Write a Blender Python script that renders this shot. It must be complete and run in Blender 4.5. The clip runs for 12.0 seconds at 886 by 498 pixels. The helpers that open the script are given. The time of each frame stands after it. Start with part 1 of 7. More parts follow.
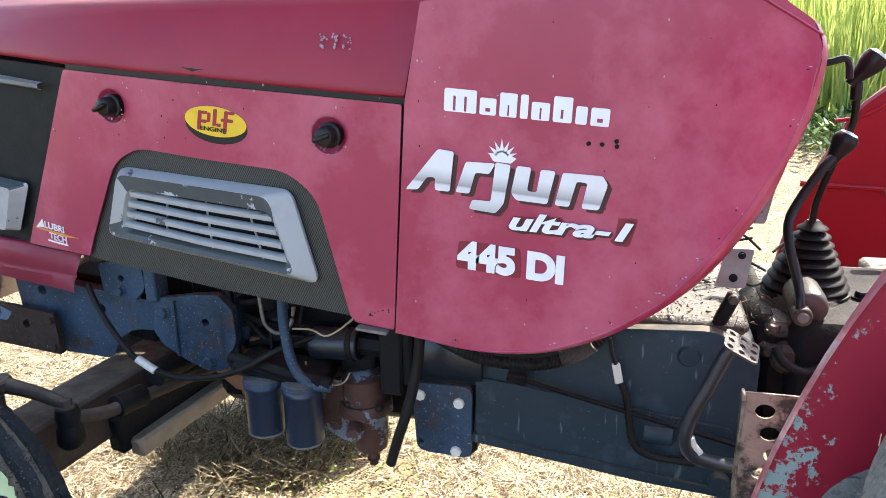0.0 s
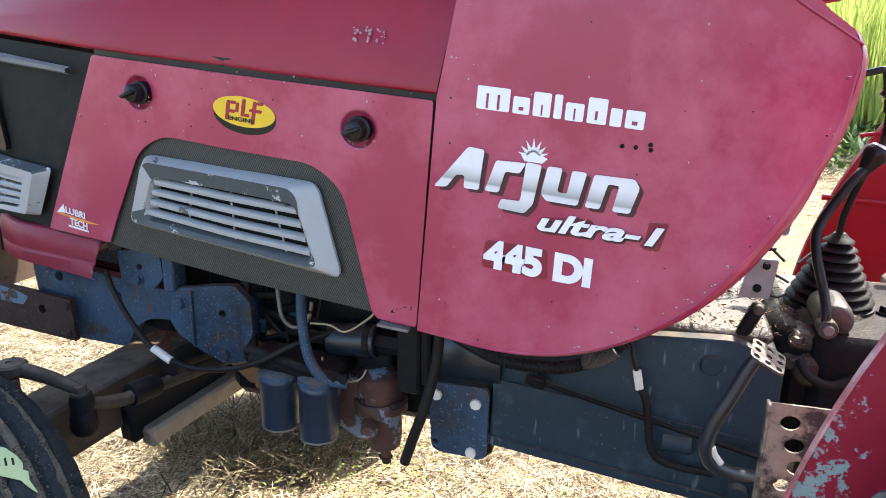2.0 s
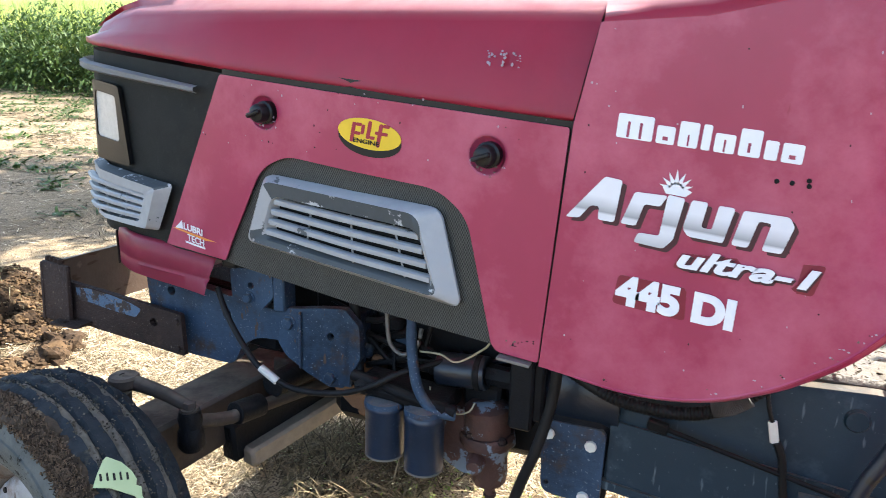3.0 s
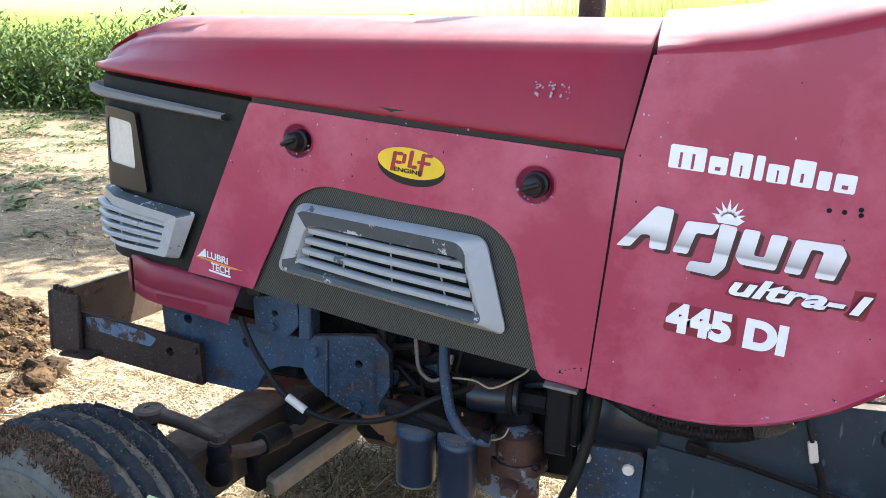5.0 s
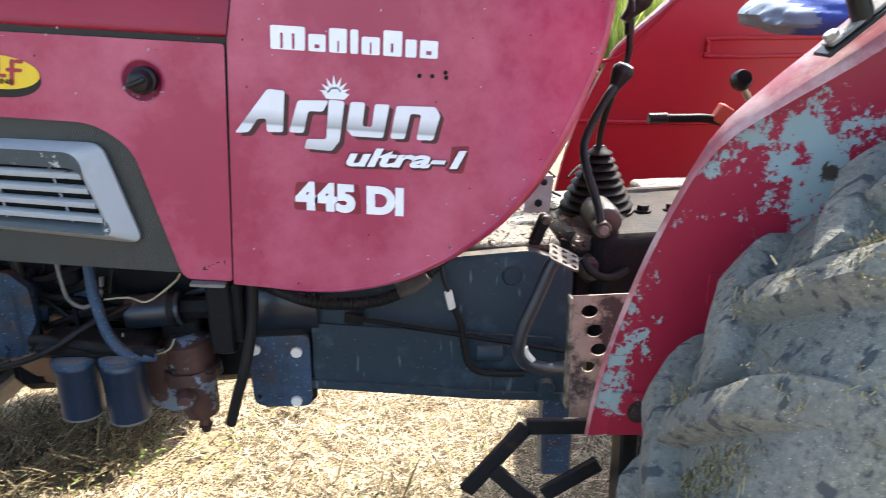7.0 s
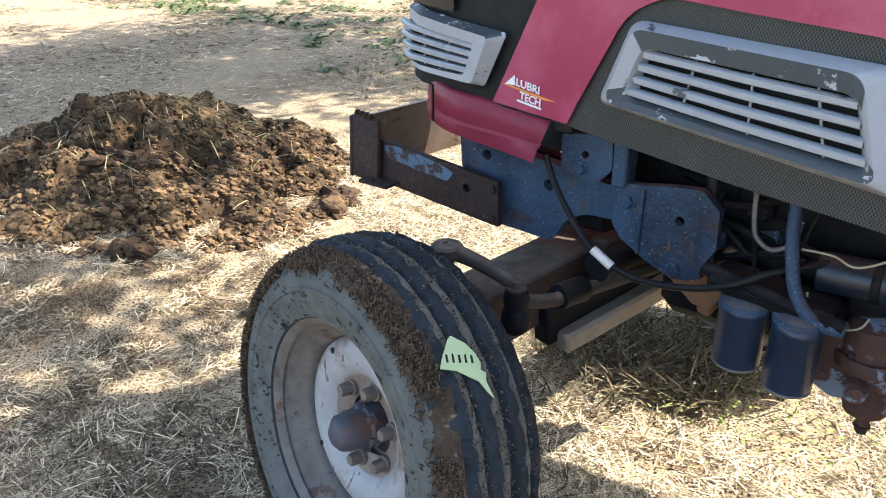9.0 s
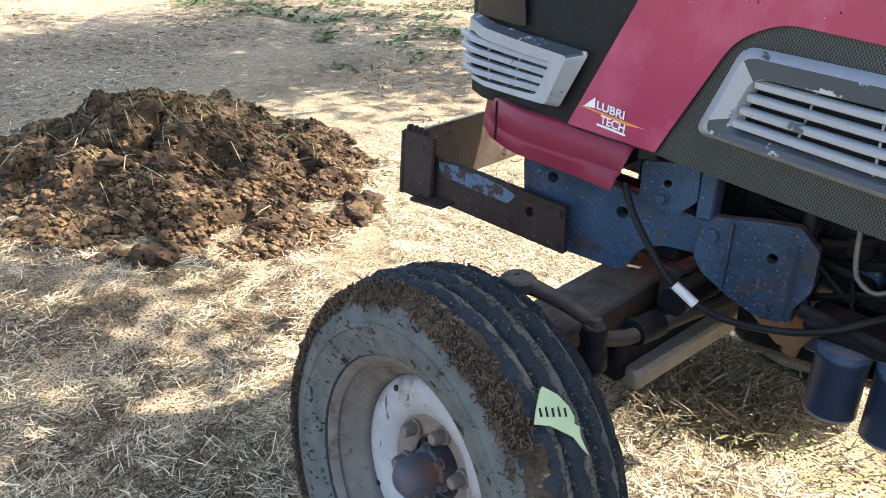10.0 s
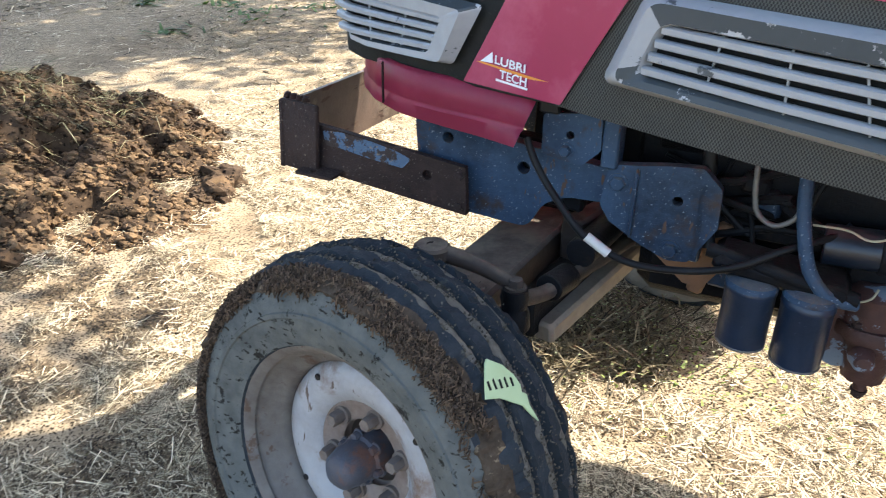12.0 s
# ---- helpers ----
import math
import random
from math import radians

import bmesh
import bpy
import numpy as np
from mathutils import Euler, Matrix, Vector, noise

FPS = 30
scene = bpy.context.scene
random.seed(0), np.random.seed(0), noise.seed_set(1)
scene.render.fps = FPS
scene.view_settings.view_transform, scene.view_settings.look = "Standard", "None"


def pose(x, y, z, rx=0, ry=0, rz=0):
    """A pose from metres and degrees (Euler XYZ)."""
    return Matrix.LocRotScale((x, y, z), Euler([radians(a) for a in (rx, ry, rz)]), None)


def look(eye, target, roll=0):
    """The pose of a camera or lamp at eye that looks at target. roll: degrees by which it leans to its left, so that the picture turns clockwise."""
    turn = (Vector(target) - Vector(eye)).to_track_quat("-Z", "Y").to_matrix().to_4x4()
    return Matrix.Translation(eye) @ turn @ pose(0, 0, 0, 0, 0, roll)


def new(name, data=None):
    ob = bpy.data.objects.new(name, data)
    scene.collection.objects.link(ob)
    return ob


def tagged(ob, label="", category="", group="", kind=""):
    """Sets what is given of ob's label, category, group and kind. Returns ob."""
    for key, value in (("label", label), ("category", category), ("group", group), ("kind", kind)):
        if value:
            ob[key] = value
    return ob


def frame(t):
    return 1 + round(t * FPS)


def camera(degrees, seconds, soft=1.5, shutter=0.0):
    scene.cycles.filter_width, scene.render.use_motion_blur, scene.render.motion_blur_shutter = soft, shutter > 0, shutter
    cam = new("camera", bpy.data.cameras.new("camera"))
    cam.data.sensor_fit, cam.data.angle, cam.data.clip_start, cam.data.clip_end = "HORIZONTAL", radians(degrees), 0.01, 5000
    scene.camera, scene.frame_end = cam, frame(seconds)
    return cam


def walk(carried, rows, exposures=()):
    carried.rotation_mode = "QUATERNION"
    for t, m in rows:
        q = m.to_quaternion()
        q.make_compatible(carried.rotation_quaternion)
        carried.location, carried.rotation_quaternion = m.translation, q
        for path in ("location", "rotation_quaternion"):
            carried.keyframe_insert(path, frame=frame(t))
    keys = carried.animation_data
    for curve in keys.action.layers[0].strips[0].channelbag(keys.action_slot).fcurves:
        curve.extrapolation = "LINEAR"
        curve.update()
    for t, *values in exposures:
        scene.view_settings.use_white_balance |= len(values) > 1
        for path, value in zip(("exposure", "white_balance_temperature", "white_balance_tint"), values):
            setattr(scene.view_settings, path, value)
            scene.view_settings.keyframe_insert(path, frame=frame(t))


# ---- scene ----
cam = camera(59.2, 12.0, soft=0.8, shutter=0.2)
PATH = [
    (0, (0.073, 0.042, 1.322), (-0.536, 1.864, 0.766), -0.9),
    (0.5, (0.057, 0.018, 1.322), (-0.532, 1.85, 0.776), -0.4),
    (1, (0.052, 0.015, 1.315), (-0.52, 1.85, 0.763), 0.2),
    (1.5, (0.054, 0.025, 1.313), (-0.521, 1.858, 0.758), 0.7),
    (2, (0.037, 0.036, 1.31), (-0.583, 1.858, 0.764), 1.1),
    (2.5, (-0.004, 0.049, 1.302), (-0.716, 1.843, 0.779), 1.3),
    (3, (-0.058, 0.05, 1.302), (-0.863, 1.815, 0.815), 2.0),
    (3.2, (-0.086, 0.046, 1.306), (-0.909, 1.806, 0.83), 2.3),
    (4.8, (-0.176, -0.01, 1.325), (-0.858, 1.818, 0.886), 1.9),
    (5, (-0.193, -0.006, 1.324), (-0.907, 1.807, 0.873), 2.0),
    (5.5, (-0.202, -0.005, 1.3), (-0.914, 1.796, 0.801), 1.5),
    (6, (-0.141, -0.013, 1.288), (-0.487, 1.876, 0.729), 1.6),
    (6.5, (-0.057, -0.016, 1.293), (0.008, 1.893, 0.701), 1.0),
    (6.7, (-0.042, -0.023, 1.282), (0.07, 1.883, 0.687), 0.2),
    (7, (-0.056, -0.019, 1.275), (-0.053, 1.878, 0.64), -0.9),
    (7.5, (-0.128, -0.013, 1.265), (-0.556, 1.823, 0.598), -2.4),
    (7.7, (-0.178, -0.001, 1.275), (-0.788, 1.783, 0.61), -2.3),
    (9.3, (-0.427, 0.141, 1.227), (-1.653, 1.486, 0.399), 1.3),
    (9.5, (-0.463, 0.158, 1.233), (-1.692, 1.506, 0.41), 1.7),
    (10, (-0.564, 0.099, 1.253), (-1.747, 1.482, 0.424), 2.0),
    (10.5, (-0.646, 0.039, 1.221), (-1.737, 1.481, 0.366), 2.2),
    (11, (-0.671, 0.025, 1.202), (-1.681, 1.495, 0.297), 2.5),
    (11.5, (-0.686, 0.052, 1.204), (-1.648, 1.543, 0.281), 2.1),
    (12, (-0.696, 0.094, 1.244), (-1.532, 1.662, 0.325), 1.5),
]
walk(cam, [(t, look(eye, target, roll)) for t, eye, target, roll in PATH])

# ---- light ----
SUN_EL, SUN_AZ = 50.0, 30.0   # azimuth from +y towards +x
world = bpy.data.worlds.new("world")
scene.world = world
world.use_nodes = True
wn = world.node_tree.nodes
sky = wn.new("ShaderNodeTexSky")
sky.sky_type, sky.sun_disc = "NISHITA", False
sky.sun_elevation, sky.sun_rotation = radians(SUN_EL), radians(SUN_AZ)
sky.air_density, sky.dust_density, sky.ozone_density = 1.0, 1.8, 1.0
world.node_tree.links.new(sky.outputs[0], wn["Background"].inputs[0])
wn["Background"].inputs[1].default_value = 0.2
sun_data = bpy.data.lights.new("sun", "SUN")
sun_data.energy, sun_data.angle, sun_data.color = 5.0, radians(0.6), (1.0, 0.95, 0.86)
sun = new("sun", sun_data)
e, a = radians(SUN_EL), radians(SUN_AZ)
sun.matrix_world = look((0, 0, 20), Vector((0, 0, 20)) - Vector((math.sin(a) * math.cos(e), math.cos(a) * math.cos(e), math.sin(e))))
scene.view_settings.exposure = 1.82


# ---- materials ----
def material(name, base, base2=None, rough=0.6, metal=0.0, scale=30.0, spots=None, spot_scale=8.0, spot_at=0.62, spot_soft=0.04,
             bump=0.2, bump_scale=120.0, coat=0.0, spec=0.4, spot_rough=None, mid=None, speck=None, dust=None, streak=None):
    """Two tones mixed by fine noise, patches of a third by coarse noise, small specks, scratches, settled dust (on the
    lid, painted glare), and a fine relief.
    """
    m = bpy.data.materials.new(name)
    m.use_nodes = True
    n, l = m.node_tree.nodes, m.node_tree.links
    p = n["Principled BSDF"]
    tc = n.new("ShaderNodeTexCoord")

    def noise_tex(sc, detail=6.0, r=0.6):
        t = n.new("ShaderNodeTexNoise")
        t.inputs["Scale"].default_value, t.inputs["Detail"].default_value, t.inputs["Roughness"].default_value = sc, detail, r
        l.new(tc.outputs["Object"], t.inputs["Vector"])
        return t.outputs["Fac"]

    def ramp(src, lo, hi):
        r = n.new("ShaderNodeMapRange")
        r.inputs["From Min"].default_value, r.inputs["From Max"].default_value = lo, hi
        l.new(src, r.inputs["Value"])
        return r.outputs["Result"]

    def mix(fac, c1, c2):
        x = n.new("ShaderNodeMix")
        x.data_type = "RGBA"
        l.new(fac, x.inputs["Factor"])
        for sock, c in ((x.inputs["A"], c1), (x.inputs["B"], c2)):
            if isinstance(c, tuple):
                sock.default_value = (*c, 1)
            else:
                l.new(c, sock)
        return x.outputs["Result"]

    col = mix(ramp(noise_tex(scale), 0.3, 0.7), base, base2 or tuple(0.8 * c for c in base))
    col = mix(ramp(noise_tex(scale / 9), 0.35, 0.75), col, mid or tuple(0.88 * c + 0.01 for c in base))
    rg = None
    if spots:
        fac = ramp(noise_tex(spot_scale, 9.0, 0.68), spot_at, spot_at + spot_soft)
        col = mix(fac, col, spots)
        if spot_rough is not None:
            mm = n.new("ShaderNodeMapRange")
            mm.inputs["To Min"].default_value, mm.inputs["To Max"].default_value = rough, spot_rough
            l.new(fac, mm.inputs["Value"])
            rg = mm.outputs["Result"]
    if speck:                                    # (colour, scale, threshold)
        col = mix(ramp(noise_tex(speck[1], 2.0, 0.5), speck[2], speck[2] + 0.05), col, speck[0])
    if streak:                                   # (colour, threshold, stretch)
        mp = n.new("ShaderNodeMapping")
        mp.inputs["Rotation"].default_value = (0.3, 0.5, 0.4)
        mp.inputs["Scale"].default_value = streak[2]
        l.new(tc.outputs["Object"], mp.inputs["Vector"])
        t = n.new("ShaderNodeTexNoise")
        t.inputs["Scale"].default_value, t.inputs["Detail"].default_value = 1.0, 4.0
        l.new(mp.outputs["Vector"], t.inputs["Vector"])
        col = mix(ramp(t.outputs["Fac"], streak[1], streak[1] + 0.04), col, streak[0])
    if dust:                                     # (colour, amount) on level faces: settled dust, and the lid's painted glare
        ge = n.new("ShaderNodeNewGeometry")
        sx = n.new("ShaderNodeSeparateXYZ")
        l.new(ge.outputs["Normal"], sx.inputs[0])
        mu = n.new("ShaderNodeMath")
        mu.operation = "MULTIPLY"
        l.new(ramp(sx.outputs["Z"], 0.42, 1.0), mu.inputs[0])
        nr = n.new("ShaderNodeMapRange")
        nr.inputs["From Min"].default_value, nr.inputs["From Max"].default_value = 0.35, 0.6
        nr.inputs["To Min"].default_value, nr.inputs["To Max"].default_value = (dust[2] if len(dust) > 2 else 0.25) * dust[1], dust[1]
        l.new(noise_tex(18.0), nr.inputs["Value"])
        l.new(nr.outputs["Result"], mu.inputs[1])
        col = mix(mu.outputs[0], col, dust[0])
    l.new(col, p.inputs["Base Color"])
    p.inputs["Roughness"].default_value, p.inputs["Metallic"].default_value = rough, metal
    p.inputs["Specular IOR Level"].default_value, p.inputs["Coat Weight"].default_value = spec, coat
    p.inputs["Coat Roughness"].default_value = 0.25
    if rg:
        l.new(rg, p.inputs["Roughness"])
    if bump:
        b = n.new("ShaderNodeBump")
        b.inputs["Strength"].default_value, b.inputs["Distance"].default_value = bump, 0.004
        l.new(noise_tex(bump_scale), b.inputs["Height"])
        l.new(b.outputs["Normal"], p.inputs["Normal"])
    return m


RED = material("red_paint", (0.275, 0.015, 0.06), (0.23, 0.01, 0.048), rough=0.38, scale=9, bump=0.05, bump_scale=18, mid=(0.34, 0.026, 0.082), coat=0.3, spec=0.4, spots=(0.45, 0.105, 0.17), spot_scale=4, spot_at=0.47, spot_soft=0.3, streak=((0.19, 0.006, 0.025), 0.72, (40, 40, 9)))
# Paler copy of the red; light from the ground is put into its colour.
RED_PALE = material("lightened_valance_red", (0.36, 0.03, 0.082), (0.3, 0.02, 0.06), rough=0.4, scale=9, bump=0.05, bump_scale=18, mid=(0.42, 0.055, 0.11), coat=0.2, spec=0.35, spots=(0.46, 0.09, 0.15), spot_scale=5, spot_at=0.5, spot_soft=0.3)
# Red lightened to even out the lid's lighting; sky glare painted on level faces.
RED_LID = material("lid_red_with_top_glare", (0.47, 0.02, 0.06), (0.39, 0.013, 0.046), rough=0.36, scale=9, bump=0.05, bump_scale=18, mid=(0.46, 0.04, 0.09), coat=0.3, spec=0.4, spots=(0.46, 0.035, 0.075), spot_scale=6, spot_at=0.5, spot_soft=0.35, dust=((0.78, 0.52, 0.52), 0.95, 0.8))
RED_FENDER = material("worn_red_paint", (0.3, 0.012, 0.035), (0.25, 0.01, 0.03), rough=0.42, scale=14, bump=0.06, mid=(0.33, 0.022, 0.045), speck=((0.3, 0.38, 0.37), 70, 0.735), streak=((0.4, 0.14, 0.16), 0.74, (120, 120, 16)))
# Sunlight on the mudguard's top edge is put into this pale pink.
RED_SUNLIT = material("red_with_painted_sunlight", (0.58, 0.24, 0.26), (0.45, 0.1, 0.13), rough=0.35, scale=14, spots=(0.74, 0.58, 0.56), spot_scale=6, spot_at=0.48, spot_soft=0.15, bump=0.05, coat=0.3)
RED_FAR = material("clean_red_paint", (0.42, 0.006, 0.017), (0.36, 0.005, 0.015), rough=0.36, scale=7, bump=0.03, mid=(0.36, 0.007, 0.02))
BLUE = material("dark_blue_cast_iron", (0.022, 0.042, 0.073), (0.01, 0.019, 0.034), rough=0.5, scale=45, spots=(0.045, 0.029, 0.021), spot_scale=9, spot_at=0.54, spot_soft=0.12, mid=(0.04, 0.076, 0.13), spec=0.25, bump=0.8, bump_scale=60, speck=((0.15, 0.18, 0.21), 190, 0.65), streak=((0.085, 0.048, 0.032), 0.66, (60, 60, 20)), dust=((0.17, 0.145, 0.11), 0.7))
BLUE_CASE = material("scuffed_blue_casting", (0.012, 0.023, 0.034), (0.006, 0.011, 0.018), rough=0.45, scale=8, spots=(0.06, 0.088, 0.108), spot_scale=5, spot_at=0.53, spot_soft=0.2, mid=(0.022, 0.04, 0.056), spec=0.18, bump=0.45, bump_scale=24, speck=((0.09, 0.115, 0.13), 170, 0.71), streak=((0.085, 0.11, 0.125), 0.65, (60, 60, 9)), dust=((0.17, 0.14, 0.1), 0.8))
# Oily iron; the engine bay's shade is also put into its near-black base.
BLUE_DARK = material("oily_shade_dark_iron", (0.0035, 0.0045, 0.007), (0.007, 0.006, 0.005), rough=0.5, spec=0.1, scale=25, spots=(0.03, 0.02, 0.014), spot_scale=12, spot_at=0.6, spot_soft=0.12, bump=0.5, dust=((0.07, 0.055, 0.042), 0.5))
RUST = material("rusty_steel", (0.04, 0.022, 0.017), (0.016, 0.01, 0.009), rough=0.7, scale=45, spots=(0.08, 0.042, 0.03), spot_scale=9, spot_at=0.58, spot_soft=0.1, bump=0.8, spec=0.2, speck=((0.13, 0.1, 0.075), 170, 0.66), streak=((0.11, 0.06, 0.04), 0.68, (40, 40, 10)))
RUST_BLUE = material("blue_paint_flaking_off_rust", (0.04, 0.022, 0.017), (0.016, 0.01, 0.009), rough=0.6, scale=45, spots=(0.07, 0.12, 0.19), spot_scale=22, spot_at=0.47, spot_soft=0.03, bump=0.8, speck=((0.19, 0.15, 0.115), 130, 0.64))
RUST_BROWN = material("worn_brown_plate", (0.135, 0.092, 0.068), (0.065, 0.043, 0.032), rough=0.5, scale=12, spots=(0.27, 0.21, 0.16), spot_scale=6, spot_at=0.58, spot_soft=0.1, bump=0.25, streak=((0.06, 0.03, 0.02), 0.62, (12, 12, 50)))
RUSTY_PAINT = material("flaking_paint_on_rust", (0.085, 0.034, 0.024), (0.03, 0.016, 0.014), rough=0.65, scale=22, spots=(0.15, 0.18, 0.22), spot_scale=17, spot_at=0.56, spot_soft=0.02, bump=0.9, bump_scale=60)
RUST_ORANGE = material("orange_rust", (0.2, 0.095, 0.042), (0.1, 0.052, 0.028), rough=0.85, scale=35, bump=0.5)
DIRTY = material("dusty_steel", (0.25, 0.205, 0.155), (0.11, 0.088, 0.066), rough=0.6, scale=40, spots=(0.025, 0.021, 0.018), spot_scale=20, spot_at=0.5, spot_soft=0.1, bump=0.6)
AXLE = material("muddy_brown_axle_paint", (0.05, 0.036, 0.028), (0.024, 0.019, 0.016), rough=0.7, scale=25, spots=(0.09, 0.066, 0.048), spot_scale=6, spot_at=0.55, spot_soft=0.2, bump=0.4, spec=0.25, dust=((0.2, 0.155, 0.11), 0.75))
BLACK = material("black_plastic", (0.006, 0.006, 0.0065), (0.011, 0.011, 0.011), rough=0.35, spec=0.25, scale=30, bump=0.05)
RUBBER = material("black_rubber_hose", (0.004, 0.004, 0.005), (0.008, 0.007, 0.006), rough=0.5, spec=0.18, scale=50, bump=0.2, dust=((0.045, 0.037, 0.03), 0.4))
GRILLE = material("matt_dark_grille", (0.032, 0.035, 0.033), (0.055, 0.056, 0.052), rough=0.65, spec=0.18, scale=20, bump=0.3, bump_scale=300, dust=((0.1, 0.09, 0.075), 0.5), speck=((0.06, 0.06, 0.055), 150, 0.64))
SILVER = material("silver_plastic_paint", (0.34, 0.35, 0.36), (0.28, 0.29, 0.3), rough=0.5, scale=40, spots=(0.07, 0.08, 0.085), spot_scale=13, spot_at=0.62, spot_soft=0.02, bump=0.15)
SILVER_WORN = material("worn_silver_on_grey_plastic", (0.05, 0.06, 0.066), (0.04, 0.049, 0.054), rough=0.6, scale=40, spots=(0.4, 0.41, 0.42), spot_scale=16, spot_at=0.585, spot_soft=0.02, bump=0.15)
STEEL = material("bare_steel", (0.45, 0.43, 0.4), (0.3, 0.28, 0.25), rough=0.4, metal=0.8, scale=60, bump=0.15)
WHITE_STEEL = material("pale_plated_bracket", (0.36, 0.35, 0.32), (0.22, 0.2, 0.175), rough=0.5, metal=0.3, scale=30, bump=0.3, spots=(0.08, 0.06, 0.045), spot_scale=18, spot_at=0.62)
WHITE = material("white_decal", (0.78, 0.78, 0.8), (0.7, 0.7, 0.74), rough=0.4, scale=60, bump=0.0, spots=(0.5, 0.35, 0.4), spot_scale=30, spot_at=0.7)
YELLOW = material("yellow_decal", (0.72, 0.48, 0.02), rough=0.4, bump=0)
ORANGE = material("orange_decal", (0.8, 0.3, 0.05), rough=0.4, bump=0)
DECAL_RED = material("decal_red", (0.3, 0.01, 0.03), rough=0.4, bump=0)
DECAL_DARK = material("dark_decal_edge", (0.05, 0.007, 0.016), rough=0.4, bump=0)
DECAL_BACK = material("decal_backing_red", (0.2, 0.008, 0.028), rough=0.35, bump=0)
SLOT_SHADE = material("painted_vent_shade", (0.006, 0.006, 0.006), (0.012, 0.012, 0.011), rough=0.7, spec=0.1, bump=0.3, bump_scale=300)
RIM = material("silver_painted_rim", (0.36, 0.365, 0.375), (0.25, 0.245, 0.24), rough=0.55, scale=30, spots=(0.17, 0.115, 0.085), spot_scale=11, spot_at=0.53, spot_soft=0.14, bump=0.3, streak=((0.1, 0.07, 0.055), 0.64, (60, 60, 20)))
RIM_DIRTY = material("dirty_rim_steel", (0.15, 0.135, 0.12), (0.07, 0.056, 0.046), rough=0.7, scale=30, bump=0.4, spots=(0.08, 0.05, 0.035), spot_scale=18, spot_at=0.58)
TYRE = material("weathered_tyre_rubber", (0.018, 0.023, 0.029), (0.036, 0.041, 0.046), mid=(0.026, 0.031, 0.036), rough=0.75, spec=0.1, scale=50, spots=(0.085, 0.078, 0.062), spot_scale=26, spot_at=0.62, spot_soft=0.1, bump=1.0, bump_scale=110, speck=((0.13, 0.115, 0.09), 140, 0.68))
TYRE_GREY = material("grey_cracked_sidewall", (0.125, 0.131, 0.122), (0.06, 0.065, 0.062), rough=0.85, scale=26, spots=(0.02, 0.019, 0.017), spot_scale=30, spot_at=0.585, spot_soft=0.04, bump=1.0, bump_scale=90, spec=0.12, streak=((0.018, 0.017, 0.015), 0.63, (45, 160, 120)))
LAMP_WHITE = material("headlamp_lens", (0.55, 0.55, 0.52), (0.42, 0.42, 0.4), rough=0.15, scale=60, bump=0.2, bump_scale=200)
CLOTH_BLUE = material("pale_blue_seat_cloth", (0.17, 0.23, 0.29), (0.12, 0.18, 0.25), rough=0.7, scale=18, bump=0.8, bump_scale=14)
SOIL = material("straw_covered_soil", (0.56, 0.44, 0.285), (0.075, 0.052, 0.032), rough=0.95, scale=150, spots=(0.16, 0.118, 0.075), spot_scale=1.7, spot_at=0.52, spot_soft=0.2, bump=1.0, bump_scale=130, mid=(0.25, 0.187, 0.117), spec=0.05, speck=((0.035, 0.025, 0.016), 150, 0.555))
DUNG = material("crumbly_dung", (0.08, 0.05, 0.028), (0.022, 0.014, 0.009), rough=0.95, scale=30, spots=(0.19, 0.118, 0.06), spot_scale=3.5, spot_at=0.5, spot_soft=0.16, bump=1.0, bump_scale=60, spec=0.1, speck=((0.012, 0.008, 0.005), 55, 0.585))
DUNG_DRY = material("dry_tan_dung_crumbs", (0.2, 0.125, 0.064), (0.07, 0.042, 0.023), rough=0.95, scale=60, spots=(0.03, 0.02, 0.012), spot_scale=12, spot_at=0.54, spot_soft=0.1, bump=1.0, bump_scale=90, spec=0.1)
BOSS = material("greasy_worn_steel", (0.09, 0.08, 0.072), (0.035, 0.031, 0.028), rough=0.42, metal=0.4, scale=28, spots=(0.02, 0.017, 0.015), spot_scale=16, spot_at=0.55, spot_soft=0.1, bump=0.4)
TAN_STEEL = material("tan_dusty_steel", (0.3, 0.235, 0.17), (0.19, 0.145, 0.105), rough=0.8, scale=30, spots=(0.07, 0.05, 0.036), spot_scale=14, spot_at=0.6, spot_soft=0.1, bump=0.4)
FILTER_BLUE = material("scratched_glossy_blue", (0.012, 0.023, 0.046), (0.007, 0.012, 0.024), rough=0.36, scale=14, spots=(0.075, 0.1, 0.13), spot_scale=24, spot_at=0.6, spot_soft=0.06, mid=(0.016, 0.031, 0.062), spec=0.5, bump=0.25, bump_scale=40, streak=((0.12, 0.15, 0.19), 0.68, (90, 90, 25)))
GLOSS_BLUE = material("glossy_dark_blue_paint", (0.008, 0.014, 0.026), (0.005, 0.008, 0.014), rough=0.33, spec=0.45, scale=30, bump=0.15, spots=(0.02, 0.018, 0.016), spot_scale=14, spot_at=0.6, dust=((0.12, 0.1, 0.08), 0.5))
DUSTY_STEEL = material("dull_dusty_steel", (0.2, 0.185, 0.165), (0.1, 0.09, 0.08), rough=0.6, metal=0.3, scale=40, bump=0.3)
PALE = material("pale_plastic", (0.66, 0.64, 0.58), (0.55, 0.52, 0.45), rough=0.6, bump=0.05)
WIRE = material("cream_wire", (0.36, 0.32, 0.21), rough=0.6, bump=0)
ORANGE_RED = material("orange_red_paint", (0.5, 0.09, 0.05), rough=0.5, bump=0.1)
DEEP_BLUE = material("deep_blue_cloth", (0.03, 0.07, 0.3), rough=0.9, bump=0.3)
CREAM = material("cream_tan_cloth", (0.6, 0.42, 0.28), (0.7, 0.6, 0.45), rough=0.9, bump=0.3)
